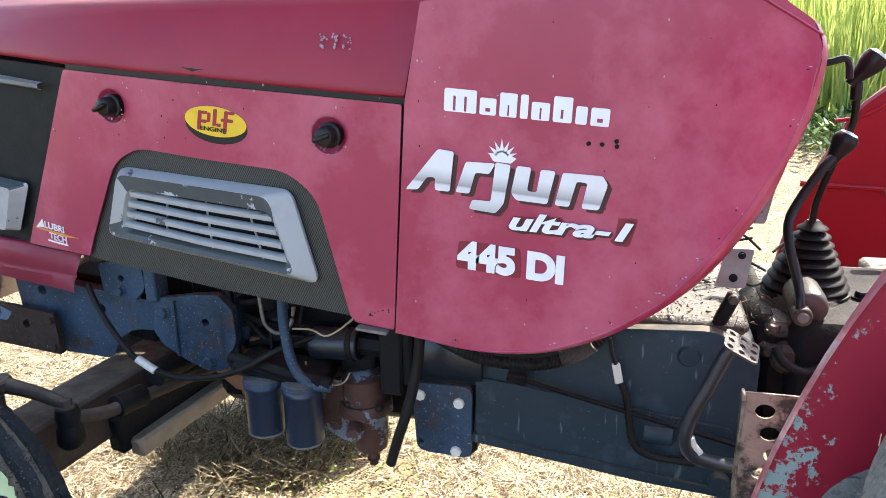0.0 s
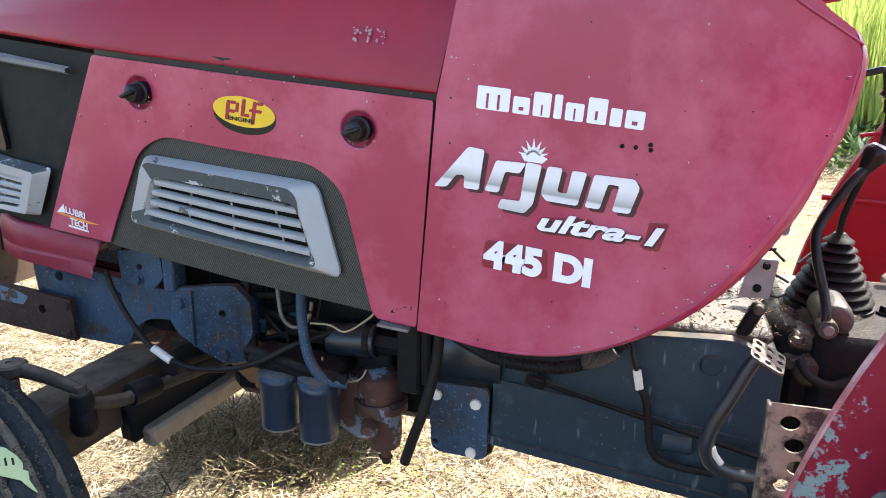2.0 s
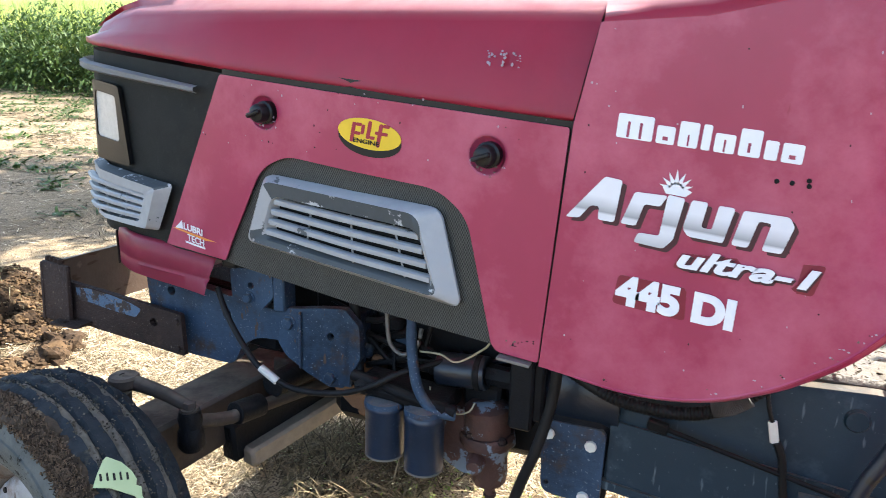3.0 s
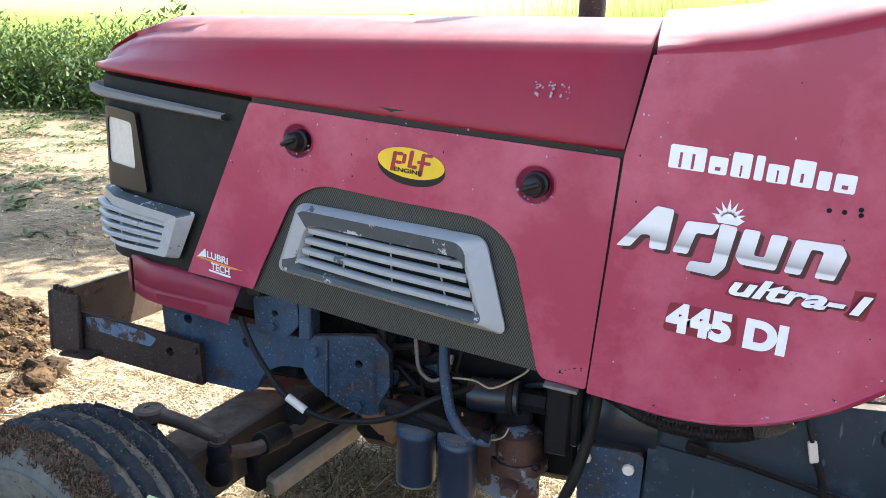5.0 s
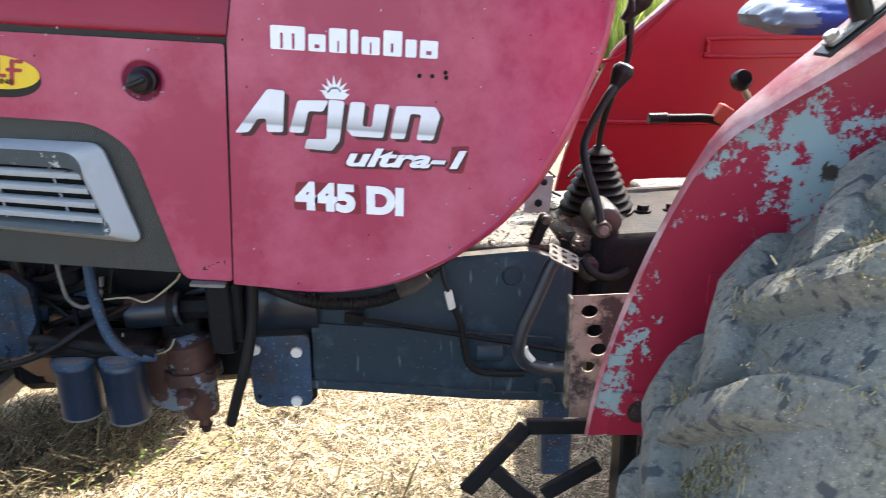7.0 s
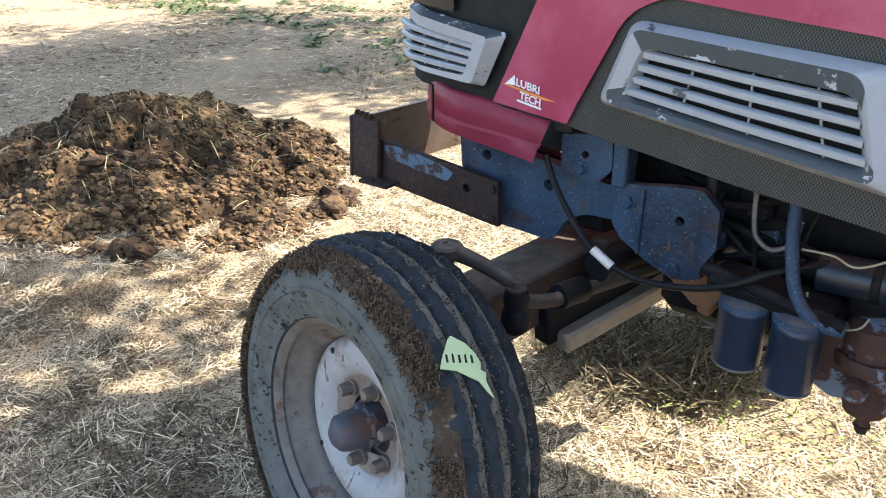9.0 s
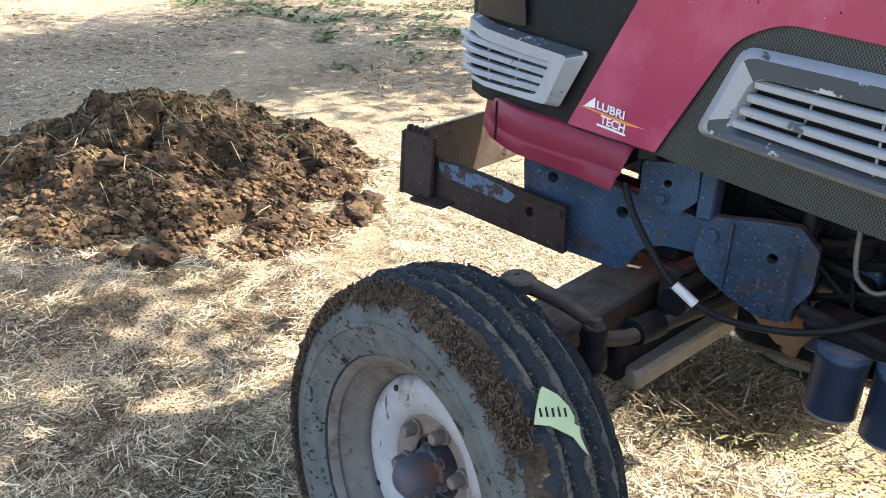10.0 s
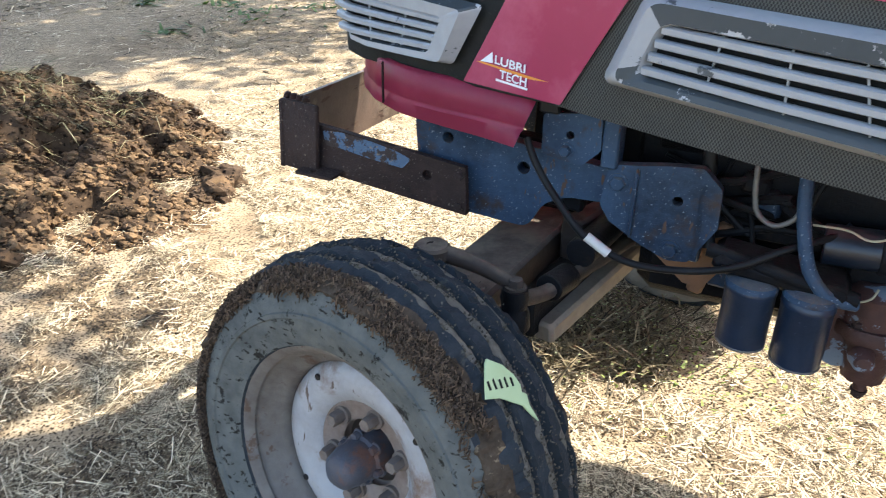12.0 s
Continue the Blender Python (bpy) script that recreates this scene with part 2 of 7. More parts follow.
GRIME = material("greasy_grime_on_iron", (0.06, 0.05, 0.04), (0.018, 0.015, 0.012), rough=0.4, scale=30, spots=(0.13, 0.105, 0.075), spot_scale=15, spot_at=0.54, spot_soft=0.08, bump=0.9, dust=((0.2, 0.165, 0.12), 0.6), speck=((0.008, 0.007, 0.006), 60, 0.62))
BARK = material("bark", (0.12, 0.09, 0.06), rough=0.9, bump=0.8, bump_scale=30)


def peel(m, centres):
    """Let the paint of m come off more round the given places (x, y, z, reach, strength)."""
    n, l = m.node_tree.nodes, m.node_tree.links
    tc = n.new("ShaderNodeTexCoord")
    nz = n.new("ShaderNodeTexNoise")
    nz.inputs["Scale"].default_value, nz.inputs["Detail"].default_value, nz.inputs["Roughness"].default_value = 24, 12, 0.76
    l.new(tc.outputs["Object"], nz.inputs["Vector"])
    total = nz.outputs["Fac"]
    for x, y, z, reach, strength in centres:
        d = n.new("ShaderNodeVectorMath")
        d.operation = "DISTANCE"
        d.inputs[1].default_value = (x, y, z)
        l.new(tc.outputs["Object"], d.inputs[0])
        r = n.new("ShaderNodeMapRange")
        r.inputs["From Min"].default_value, r.inputs["From Max"].default_value = 0, reach
        r.inputs["To Min"].default_value, r.inputs["To Max"].default_value = strength, 0
        l.new(d.outputs["Value"], r.inputs["Value"])
        ad = n.new("ShaderNodeMath")
        l.new(total, ad.inputs[0])
        l.new(r.outputs["Result"], ad.inputs[1])
        total = ad.outputs[0]
    cut = n.new("ShaderNodeMapRange")
    cut.inputs["From Min"].default_value, cut.inputs["From Max"].default_value = 0.665, 0.675
    l.new(total, cut.inputs["Value"])
    p = n["Principled BSDF"]
    core = n.new("ShaderNodeMapRange")           # bare rust in the worn middle
    core.inputs["From Min"].default_value, core.inputs["From Max"].default_value = 0.945, 0.965
    l.new(total, core.inputs["Value"])
    under = n.new("ShaderNodeMix")
    under.data_type = "RGBA"
    l.new(core.outputs["Result"], under.inputs["Factor"])
    under.inputs["A"].default_value, under.inputs["B"].default_value = (0.26, 0.34, 0.33, 1), (0.05, 0.035, 0.025, 1)
    mx = n.new("ShaderNodeMix")
    mx.data_type = "RGBA"
    l.new(cut.outputs["Result"], mx.inputs["Factor"])
    l.new(p.inputs["Base Color"].links[0].from_socket, mx.inputs["A"])
    l.new(under.outputs["Result"], mx.inputs["B"])
    l.new(mx.outputs["Result"], p.inputs["Base Color"])
    rr = n.new("ShaderNodeMapRange")
    rr.inputs["To Min"].default_value, rr.inputs["To Max"].default_value = 0.38, 0.75
    l.new(cut.outputs["Result"], rr.inputs["Value"])
    l.new(rr.outputs["Result"], p.inputs["Roughness"])




def foliage(name, c1, c2, rough=0.6, through_light=0.45, dry=None):
    """Leaves that let light through, each island of its own tone."""
    m = bpy.data.materials.new(name)
    m.use_nodes = True
    n, l = m.node_tree.nodes, m.node_tree.links
    p = n["Principled BSDF"]
    geo = n.new("ShaderNodeNewGeometry")
    mx = n.new("ShaderNodeMix")
    mx.data_type = "RGBA"
    mx.inputs["A"].default_value, mx.inputs["B"].default_value = (*c1, 1), (*c2, 1)
    l.new(geo.outputs["Random Per Island"], mx.inputs["Factor"])
    l.new(mx.outputs["Result"], p.inputs["Base Color"])
    p.inputs["Roughness"].default_value = rough
    p.inputs["Specular IOR Level"].default_value = 0.25
    if through_light:
        tr = n.new("ShaderNodeBsdfTranslucent")
        l.new(mx.outputs["Result"], tr.inputs["Color"])
        ms = n.new("ShaderNodeMixShader")
        ms.inputs[0].default_value = through_light
        l.new(p.outputs[0], ms.inputs[1])
        l.new(tr.outputs[0], ms.inputs[2])
        l.new(ms.outputs[0], n["Material Output"].inputs["Surface"])
    return m


STRAW = foliage("dry_straw", (0.08, 0.055, 0.03), (0.95, 0.79, 0.53), 0.7, 0.1)
STRAW_BROWN = foliage("old_brown_straw", (0.02, 0.014, 0.009), (0.22, 0.155, 0.09), 0.8, 0.1)
STRAW_GREEN = foliage("half_dry_stalks", (0.1, 0.085, 0.04), (0.42, 0.36, 0.2), 0.7, 0.2)
LEAF = foliage("weed_leaves", (0.022, 0.05, 0.012), (0.1, 0.16, 0.04), 0.6, 0.25)
DRY_WEED = foliage("half_dry_weeds", (0.025, 0.019, 0.01), (0.3, 0.235, 0.135), 0.7, 0.3)
CROP = foliage("crop_blades", (0.25, 0.34, 0.08), (0.6, 0.62, 0.2), 0.6, 0.5)
TREE_LEAF = foliage("tree_leaves", (0.04, 0.08, 0.015), (0.1, 0.16, 0.03), 0.6, 0.25)
SHOOT = foliage("fresh_green_leaves", (0.1, 0.15, 0.03), (0.32, 0.36, 0.1), 0.6, 0.3)
PETAL = foliage("tiny_pale_flowers", (0.22, 0.25, 0.1), (0.42, 0.42, 0.24), 0.8, 0.2)


# ---- mesh helpers ----
def settle(p):
    """From the tractor's drawing, which assumes a square and level machine, to how it stands in the yard:
    sunk a little at the rear, with the nose drawn in."""
    x, y, z = p
    u, v, w = max(-1.55, min(1.5, x + 0.2)), max(-0.5, min(0.9, y - 1.4)), max(-0.6, min(0.55, z - 0.9))
    dx = -0.0115 - 0.0423 * u - 0.0731 * v + 0.0004 * w - 0.0422 * u * u + 0.01 * u * v + 0.0152 * u * w - 0.0065 * v * v + 0.0029 * v * w + 0.0013 * w * w - 0.0006 * u ** 3 + 0.0216 * u * u * v + 0.0006 * u * u * w
    dz = 0.017 + 0.0193 * u - 0.0555 * w + 0.0026 * u * u - 0.0078 * u * v - 0.0327 * u * w + 0.001 * v * v + 0.0066 * v * w + 0.0089 * w * w + 0.0029 * u ** 3 + 0.0018 * u * u * v + 0.0027 * u * u * w
    x, z = x + dx, z + dz
    k = 1 - 0.016 * smoothstep(1.05, 1.38, -x) * smoothstep(0.72, 0.82, z)      # the fuller sides of the nose
    return Vector((-0.05 + (x + 0.05) * k, 0.02 + (y - 0.02) * k, 1.31 + (z - 1.31) * k))


def smoothstep(lo, hi, v):
    t = min(1.0, max(0.0, (v - lo) / (hi - lo)))
    return t * t * (3 - 2 * t)


def on_body(ob):
    """Whether a part is drawn in the tractor's own axes (the wheels have their own)."""
    while ob is not None and ob.name != "tractor":
        if "wheel" in ob.name and ob.type == "EMPTY":
            return False
        ob = ob.parent
    return ob is not None


def part(name, bm, mat, parent=None, label="", smooth=40):
    me = bpy.data.meshes.new(name)
    bmesh.ops.recalc_face_normals(bm, faces=bm.faces[:])
    if on_body(parent):
        for v in bm.verts:
            v.co = settle(v.co)
    bm.to_mesh(me)
    bm.free()
    me.materials.append(mat)
    if smooth:
        me.shade_smooth()
        me.set_sharp_from_angle(angle=radians(smooth))
    ob = new(name, me)
    if parent:
        ob.parent = parent
    if label:
        ob["label"] = label
    return ob


def empty(name, parent=None, m=None):
    ob = new(name)
    ob.empty_display_size = 0.1
    if m is not None:
        ob.matrix_basis = m
    if parent:
        ob.parent = parent
    return ob


def box(c, size, m=None, bevel=0.004, bm=None):
    bm = bm or bmesh.new()
    mat = Matrix.Translation(c) @ (m or Matrix()) @ Matrix.Diagonal((*size, 1))
    vs = bmesh.ops.create_cube(bm, size=1, matrix=mat)["verts"]
    if bevel:
        es = list({ed for v in vs for ed in v.link_edges})
        bmesh.ops.bevel(bm, geom=es, offset=bevel, segments=1, affect="EDGES", profile=0.5)
    return bm


def lathe(profile, m=None, n=48, bm=None, close=False):
    """Turn (radius, height) points round local z."""
    bm = bm or bmesh.new()
    m = m or Matrix()
    rings = []
    for r, h in profile:
        if r < 1e-5:
            rings.append([bm.verts.new(m @ Vector((0, 0, h)))])
        else:
            rings.append([bm.verts.new(m @ Vector((r * math.cos(2 * math.pi * k / n), r * math.sin(2 * math.pi * k / n), h))) for k in range(n)])
    pairs = list(zip(rings, rings[1:])) + ([(rings[-1], rings[0])] if close else [])
    for a1, b1 in pairs:
        for k in range(n):
            q = [a1[k % len(a1)], a1[(k + 1) % len(a1)], b1[(k + 1) % len(b1)], b1[k % len(b1)]]
            q = list(dict.fromkeys(q))
            if len(q) > 2:
                bm.faces.new(q)
    return bm


def rod(p, q, r, n=20, bm=None, bevel=0.002):
    p, q = Vector(p), Vector(q)
    d = (q - p).length
    m = Matrix.Translation(p) @ (q - p).to_track_quat("Z", "Y").to_matrix().to_4x4()
    b = min(bevel, r * 0.4)
    return lathe([(0, 0), (r - b, 0), (r, b), (r, d - b), (r - b, d), (0, d)], m, n, bm)


def bolt(p, way, r=0.012, h=0.01, bm=None):
    bm = bm or bmesh.new()
    way = Vector(way).normalized()
    m = Matrix.Translation(p) @ way.to_track_quat("Z", "Y").to_matrix().to_4x4()
    lathe([(0, 0), (r * 1.35, 0), (r * 1.35, h * 0.25), (0, h * 0.25)], m, 16, bm)
    lathe([(r, h * 0.2), (r, h * 0.85), (r * 0.85, h), (0, h)], m, 6, bm)
    return bm


def smooth_path(pts, k=6):
    pts = [Vector(p) for p in pts]
    out = []
    for i in range(len(pts) - 1):
        a0, a1, a2, a3 = pts[max(i - 1, 0)], pts[i], pts[i + 1], pts[min(i + 2, len(pts) - 1)]
        for j in range(k):
            t = j / k
            out.append(0.5 * ((2 * a1) + (a2 - a0) * t + (2 * a0 - 5 * a1 + 4 * a2 - a3) * t * t + (3 * a1 - a0 - 3 * a2 + a3) * t ** 3))
    return out + [pts[-1]]


def tube(pts, r, n=10, bm=None, k=6, ridges=0.0):
    """A round tube along a smooth path; r is a number or a function of 0..1."""
    bm = bm or bmesh.new()
    path = smooth_path(pts, k)
    up = Vector((0.13, 0.21, 0.97)).normalized()
    rings = []
    for i, p in enumerate(path):
        d = (path[min(i + 1, len(path) - 1)] - path[max(i - 1, 0)]).normalized()
        s = d.cross(up)
        if s.length < 0.05:
            s = d.cross(Vector((1, 0, 0)))
        s.normalize()
        u = s.cross(d)
        rr = r(i / (len(path) - 1)) if callable(r) else r
        rr *= 1 + (ridges if i % 2 else -ridges)
        rings.append([bm.verts.new(p + rr * (math.cos(2 * math.pi * j / n) * s + math.sin(2 * math.pi * j / n) * u)) for j in range(n)])
    for a1, b1 in zip(rings, rings[1:]):
        for j in range(n):
            bm.faces.new((a1[j], a1[(j + 1) % n], b1[(j + 1) % n], b1[j]))
    bm.faces.new(rings[0])
    bm.faces.new(rings[-1])
    return bm


def rounded(pts, r, k=5):
    """A closed outline with rounded corners; r: one radius or one for each corner."""
    out, n = [], len(pts)
    for i in range(n):
        p0, p1, p2 = Vector(pts[i - 1]), Vector(pts[i]), Vector(pts[(i + 1) % n])
        rr = r[i] if isinstance(r, (list, tuple)) else r
        rr = min(rr, 0.45 * (p0 - p1).length, 0.45 * (p2 - p1).length)
        if rr < 1e-4:
            out.append(p1)
            continue
        s, f = p1 + (p0 - p1).normalized() * rr, p1 + (p2 - p1).normalized() * rr
        for j in range(k + 1):
            t = j / k
            out.append((1 - t) ** 2 * s + 2 * t * (1 - t) * p1 + t * t * f)
    return out


def circle(x, z, r, n=14, rz=None):
    return [Vector((x + r * math.cos(2 * math.pi * k / n), z + (rz or r) * math.sin(2 * math.pi * k / n))) for k in range(n)]


def plate(outline, place, thick, holes=(), cuts=(), bm=None, bevel=0.0):
    """A sheet of some thickness with holes right through it. outline and holes are (u, v); place(u, v, d) gives the point at depth d.
    cuts: values of u at which a bent sheet is divided."""
    bm2 = bmesh.new()
    for loop in (outline, *holes):
        vs = [bm2.verts.new((p[0], p[1], 0)) for p in loop]
        for i in range(len(vs)):
            bm2.edges.new((vs[i - 1], vs[i]))
    bmesh.ops.triangle_fill(bm2, edges=bm2.edges[:], use_beauty=True, use_dissolve=False)
    for u in cuts:
        bmesh.ops.bisect_plane(bm2, geom=bm2.verts[:] + bm2.edges[:] + bm2.faces[:], plane_co=(u, 0, 0), plane_no=(1, 0, 0))
    rim = [ed for ed in bm2.edges if len(ed.link_faces) == 1]
    bm = bm or bmesh.new()
    top = {v: bm.verts.new(place(v.co.x, v.co.y, 0)) for v in bm2.verts}
    low = {v: bm.verts.new(place(v.co.x, v.co.y, thick)) for v in bm2.verts}
    for f in bm2.faces:
        bm.faces.new([top[v] for v in f.verts])
        bm.faces.new([low[v] for v in reversed(f.verts)])
    for ed in rim:
        v1, v2 = ed.verts
        bm.faces.new((top[v1], top[v2], low[v2], low[v1]))
    bm2.free()
    return bm


def bits(name, mats, mat, parent, label=""):
    """Many small blocks as one mesh, each the unit cube under a matrix."""
    corner = [Vector((x, y, z)) for x in (-0.5, 0.5) for y in (-0.5, 0.5) for z in (-0.5, 0.5)]
    quad = ((0, 1, 3, 2), (4, 6, 7, 5), (0, 4, 5, 1), (2, 3, 7, 6), (0, 2, 6, 4), (1, 5, 7, 3))
    verts, faces, body = [], [], on_body(parent)
    for m in mats:
        i0 = len(verts)
        verts += [tuple(settle(m @ c)) if body else tuple(m @ c) for c in corner]
        faces += [tuple(i0 + j for j in f) for f in quad]
    me = bpy.data.meshes.new(name)
    me.from_pydata(verts, [], faces)
    me.materials.append(mat)
    ob = tagged(new(name, me), label, kind="stuff")
    ob.parent = parent
    return ob


def xz_plate(outline, y, thick, holes=(), bm=None):
    return plate(outline, lambda u, v, d: (u, y + d, v), thick, holes, bm=bm)


def loft(rings, bm=None, closed=True, caps=False):
    bm = bm or bmesh.new()
    vs = [[bm.verts.new(p) for p in ring] for ring in rings]
    for a1, b1 in zip(vs, vs[1:]):
        n = len(a1)
        for j in range(n if closed else n - 1):
            bm.faces.new((a1[j], a1[(j + 1) % n], b1[(j + 1) % n], b1[j]))
    if caps:
        bm.faces.new(vs[0])
        bm.faces.new(vs[-1])
    return bm


peel(RED_FENDER, [(*settle(c[:3]), *c[3:]) for c in [(0.5, 1.0, 1.005, 0.18, 0.25), (0.505, 1.0, 1.005, 0.03, 0.42), (0.44, 1.0, 1.075, 0.07, 0.09), (0.2, 1.0, 0.72, 0.1, 0.2), (0.235, 1.0, 0.8, 0.07, 0.15), (0.225, 1.0, 0.86, 0.06, 0.17), (0.31, 1.0, 1.03, 0.06, 0.17), (0.36, 1.0, 1.1, 0.06, 0.18), (0.28, 1.0, 0.95, 0.05, 0.15), (0.19, 1.0, 0.65, 0.06, 0.17), (0.36, 1.0, 0.835, 0.06, 0.1), (0.42, 1.0, 0.835, 0.05, 0.11)]])


# ---- ground ----
def ground_z(x, y):
    z = -0.035 + 0.035 * smoothstep(1.5, 3.0, -x)
    return z + 0.02 * noise.noise(Vector((x * 0.9, y * 0.9, 0.3))) + 0.008 * noise.noise(Vector((x * 5, y * 5, 1.3)))


def build_ground():
    xs = sorted({round(-6 + 0.06 * k, 3) for k in range(150)} | {-400, -150, -70, -40, -25, -18, -14, -11, -9, -8, -7, 3.5, 4, 5, 7, 10, 15, 25, 50, 120, 400})
    ys = sorted({round(-1 + 0.06 * k, 3) for k in range(90)} | {-400, -100, -30, -10, -5, -3, -2, 4.6, 5, 6, 7, 8, 10, 12, 15, 20, 30, 60, 150, 400})
    grid = [[(x, y, ground_z(x, y) if abs(x) < 30 and abs(y) < 30 else 0.0) for x in xs] for y in ys]
    bm = loft(grid, closed=False)
    return tagged(part("ground", bm, SOIL), "straw-strewn dry soil of a farmyard", "ground", kind="structure")


ground = build_ground()

# ---- the tractor ----
YC = 1.66
tractor = tagged(empty("tractor"), "weathered crimson farm tractor with dark blue engine, on straw", "tractor")
SX = [-1.75, -1.72, -1.68, -1.61, -1.5, -1.35, -1.1, -0.8, -0.4, 0.3]
SY = [1.66, 1.57, 1.51, 1.455, 1.412, 1.362, 1.287, 1.24, 1.212, 1.212]


def side_y(x):
    """The bonnet's half outline seen from above."""
    return float(np.interp(x, SX, SY))


def skin(off=0.0):
    return lambda u, v, d: (u, side_y(u) + off + d, v)


CUTS = [-1.61, -1.5, -1.42, -1.35, -1.27, -1.18, -1.1, -1.0, -0.9, -0.8, -0.65, -0.5]


def hood_low(x):
    return float(np.interp(x, [-1.66, -1.12, -0.384], [1.3095, 1.2665, 1.2085]))


def build_hood():
    rings = []
    for x in [-1.68, -1.66, -1.61, -1.54, -1.45, -1.3, -1.1, -0.9, -0.7, -0.5, -0.3885]:
        y0, zl = side_y(x) + 0.002, hood_low(x)
        fall = smoothstep(1.42, 1.7, -x)
        zs = 1.385 - 0.045 * fall ** 1.5      # shoulder
        zt = 1.443 - 0.088 * fall ** 1.3       # crown
        yc = max(YC - 0.02 - y0, 0.09)
        half = [(y0 + 0.008, zl - 0.001), (y0 + 0.001, zl + 0.003), (y0, zl + 0.007), (y0 + 0.0008, zl + 0.014), (y0 + 0.014, 0.5 * (zl + zs)), (y0 + 0.03, zs - 0.03), (y0 + 0.037, zs - 0.012), (y0 + 0.048, zs + 0.002), (y0 + 0.07, zs + 0.012), (y0 + 0.3 * yc, zs + 0.5 * (zt - zs)), (y0 + 0.6 * yc, zs + 0.86 * (zt - zs)), (y0 + yc, zt)]
        lean = 0.17 * smoothstep(-0.8, -0.3885, x)                 # the rear edge leans back
        half = [(x + lean * (z - zl), y, z) for y, z in half]
        rings.append(half + [(x1, 2 * YC - y, z) for x1, y, z in reversed(half)])
    bm = loft(rings, closed=False)
    bm.faces.new([v for v in bm.verts[:24]])
    bmesh.ops.solidify(bm, geom=bm.faces[:], thickness=0.004)
    return part("bonnet_top", bm, RED_LID, tractor, "crimson bonnet lid with glare painted pale pink on top", 50)


hood = build_hood()

PANEL = [(-1.117, 1.256), (-0.392, 1.2), (-0.42, 0.793), (-0.496, 0.799), (-0.507, 0.811), (-0.562, 1.035), (-0.62, 1.078), (-0.95, 1.107), (-1.015, 1.075), (-1.124, 0.867), (-1.332, 0.866)]


def build_side_panel():
    out = rounded(PANEL, [0.008, 0.006, 0.006, 0.01, 0.01, 0.04, 0.03, 0.03, 0.045, 0.004, 0.004])
    bm = plate(out, skin(), 0.004, [circle(-1.001, 1.187, 0.033, 24), circle(-0.529, 1.145, 0.033, 24)], CUTS)
    return part("bonnet_side_panel", bm, RED, tractor, "crimson side panel with two twist knobs")


side_panel = build_side_panel()


def bend(x, y, z):
    """The cowl turns inwards towards its upper rear edge."""
    b = 0.11 * smoothstep(-0.1, 0.3, x) ** 1.3 * smoothstep(0.8, 1.15, z) * max(0.0, 1 - (y - 1.2126) / 0.4)
    k = 1 + b / 1.216
    return (-0.009 + (x + 0.009) * k, y + b, 1.326 + (z - 1.326) * k)


def build_cowl():
    edge = [(-0.355, 0.779), (-0.281, 0.768), (-0.204, 0.769), (-0.13, 0.783), (-0.063, 0.81), (-0.017, 0.835), (0.053, 0.886), (0.11, 0.953), (0.162, 1.035), (0.196, 1.103), (0.221, 1.164), (0.234, 1.214), (0.241, 1.282), (0.225, 1.32), (0.19, 1.345)]
    out = [(-0.4175, 0.788)] + edge + [(0.13, 1.4), (0.0, 1.418), (-0.1, 1.393), (-0.2, 1.372), (-0.3555, 1.362), (-0.3865, 1.206)]
    bm = plate([Vector(p) for p in out], lambda u, v, d: bend(u, 1.212 + d, v), 0.005, cuts=[-0.3, -0.2, -0.1, -0.07, -0.035, 0, 0.03, 0.06, 0.09, 0.12, 0.15, 0.18, 0.21])
    return part("cowl", bm, RED, tractor, "crimson rear cowl panel with worn edges")


cowl = build_cowl()


# the rolled rear lip of the cowl, and the cowl's top
def build_cowl_lip():
    edge = [(-0.415, 0.788), (-0.355, 0.779), (-0.281, 0.768), (-0.204, 0.769), (-0.13, 0.783), (-0.063, 0.81), (-0.017, 0.835), (0.053, 0.886), (0.11, 0.953), (0.162, 1.035), (0.196, 1.103), (0.221, 1.164), (0.234, 1.214), (0.241, 1.282), (0.225, 1.32)]
    path = smooth_path([(x, 0, z) for x, z in edge], 3)
    rings = []
    for p in path:
        w = 0.008 + 0.05 * smoothstep(-0.1, 0.12, p.x) * (1 - smoothstep(1.05, 1.22, p.z))
        ox, oz = 0.75, -0.5
        rings.append([(p.x, 1.213, p.z), (p.x + 0.006 * ox, 1.2165, p.z + 0.006 * oz), (p.x + 0.012 * ox, 1.222, p.z + 0.012 * oz), (p.x + 0.5 * w * ox, 1.25, p.z + 0.4 * w * oz), (p.x + 0.7 * w * ox, 1.3, p.z + 0.4 * w * oz), (p.x + 0.7 * w * ox, 1.33, p.z + 0.3 * w * oz), (p.x, 1.36, p.z + 0.01)])
    rings = [[bend(*q) for q in ring] for ring in rings]
    bm = loft(rings, closed=False)
    return part("cowl_lip", bm, RED, tractor, "rolled crimson edge, scuffed to bare metal", 60)


build_cowl_lip()
part("cowl_bead", tube([bend(*q) for q in ((-0.355, 1.2135, 0.7805), (-0.281, 1.2135, 0.7695), (-0.204, 1.2135, 0.7705), (-0.13, 1.2135, 0.7845), (-0.063, 1.2135, 0.8115), (-0.018, 1.2135, 0.837), (0.0515, 1.2135, 0.888), (0.108, 1.2135, 0.955), (0.16, 1.2135, 1.037), (0.194, 1.2135, 1.105), (0.219, 1.2135, 1.166), (0.232, 1.2135, 1.216), (0.239, 1.2135, 1.282))], 0.0028, 8, k=4), RED, tractor)


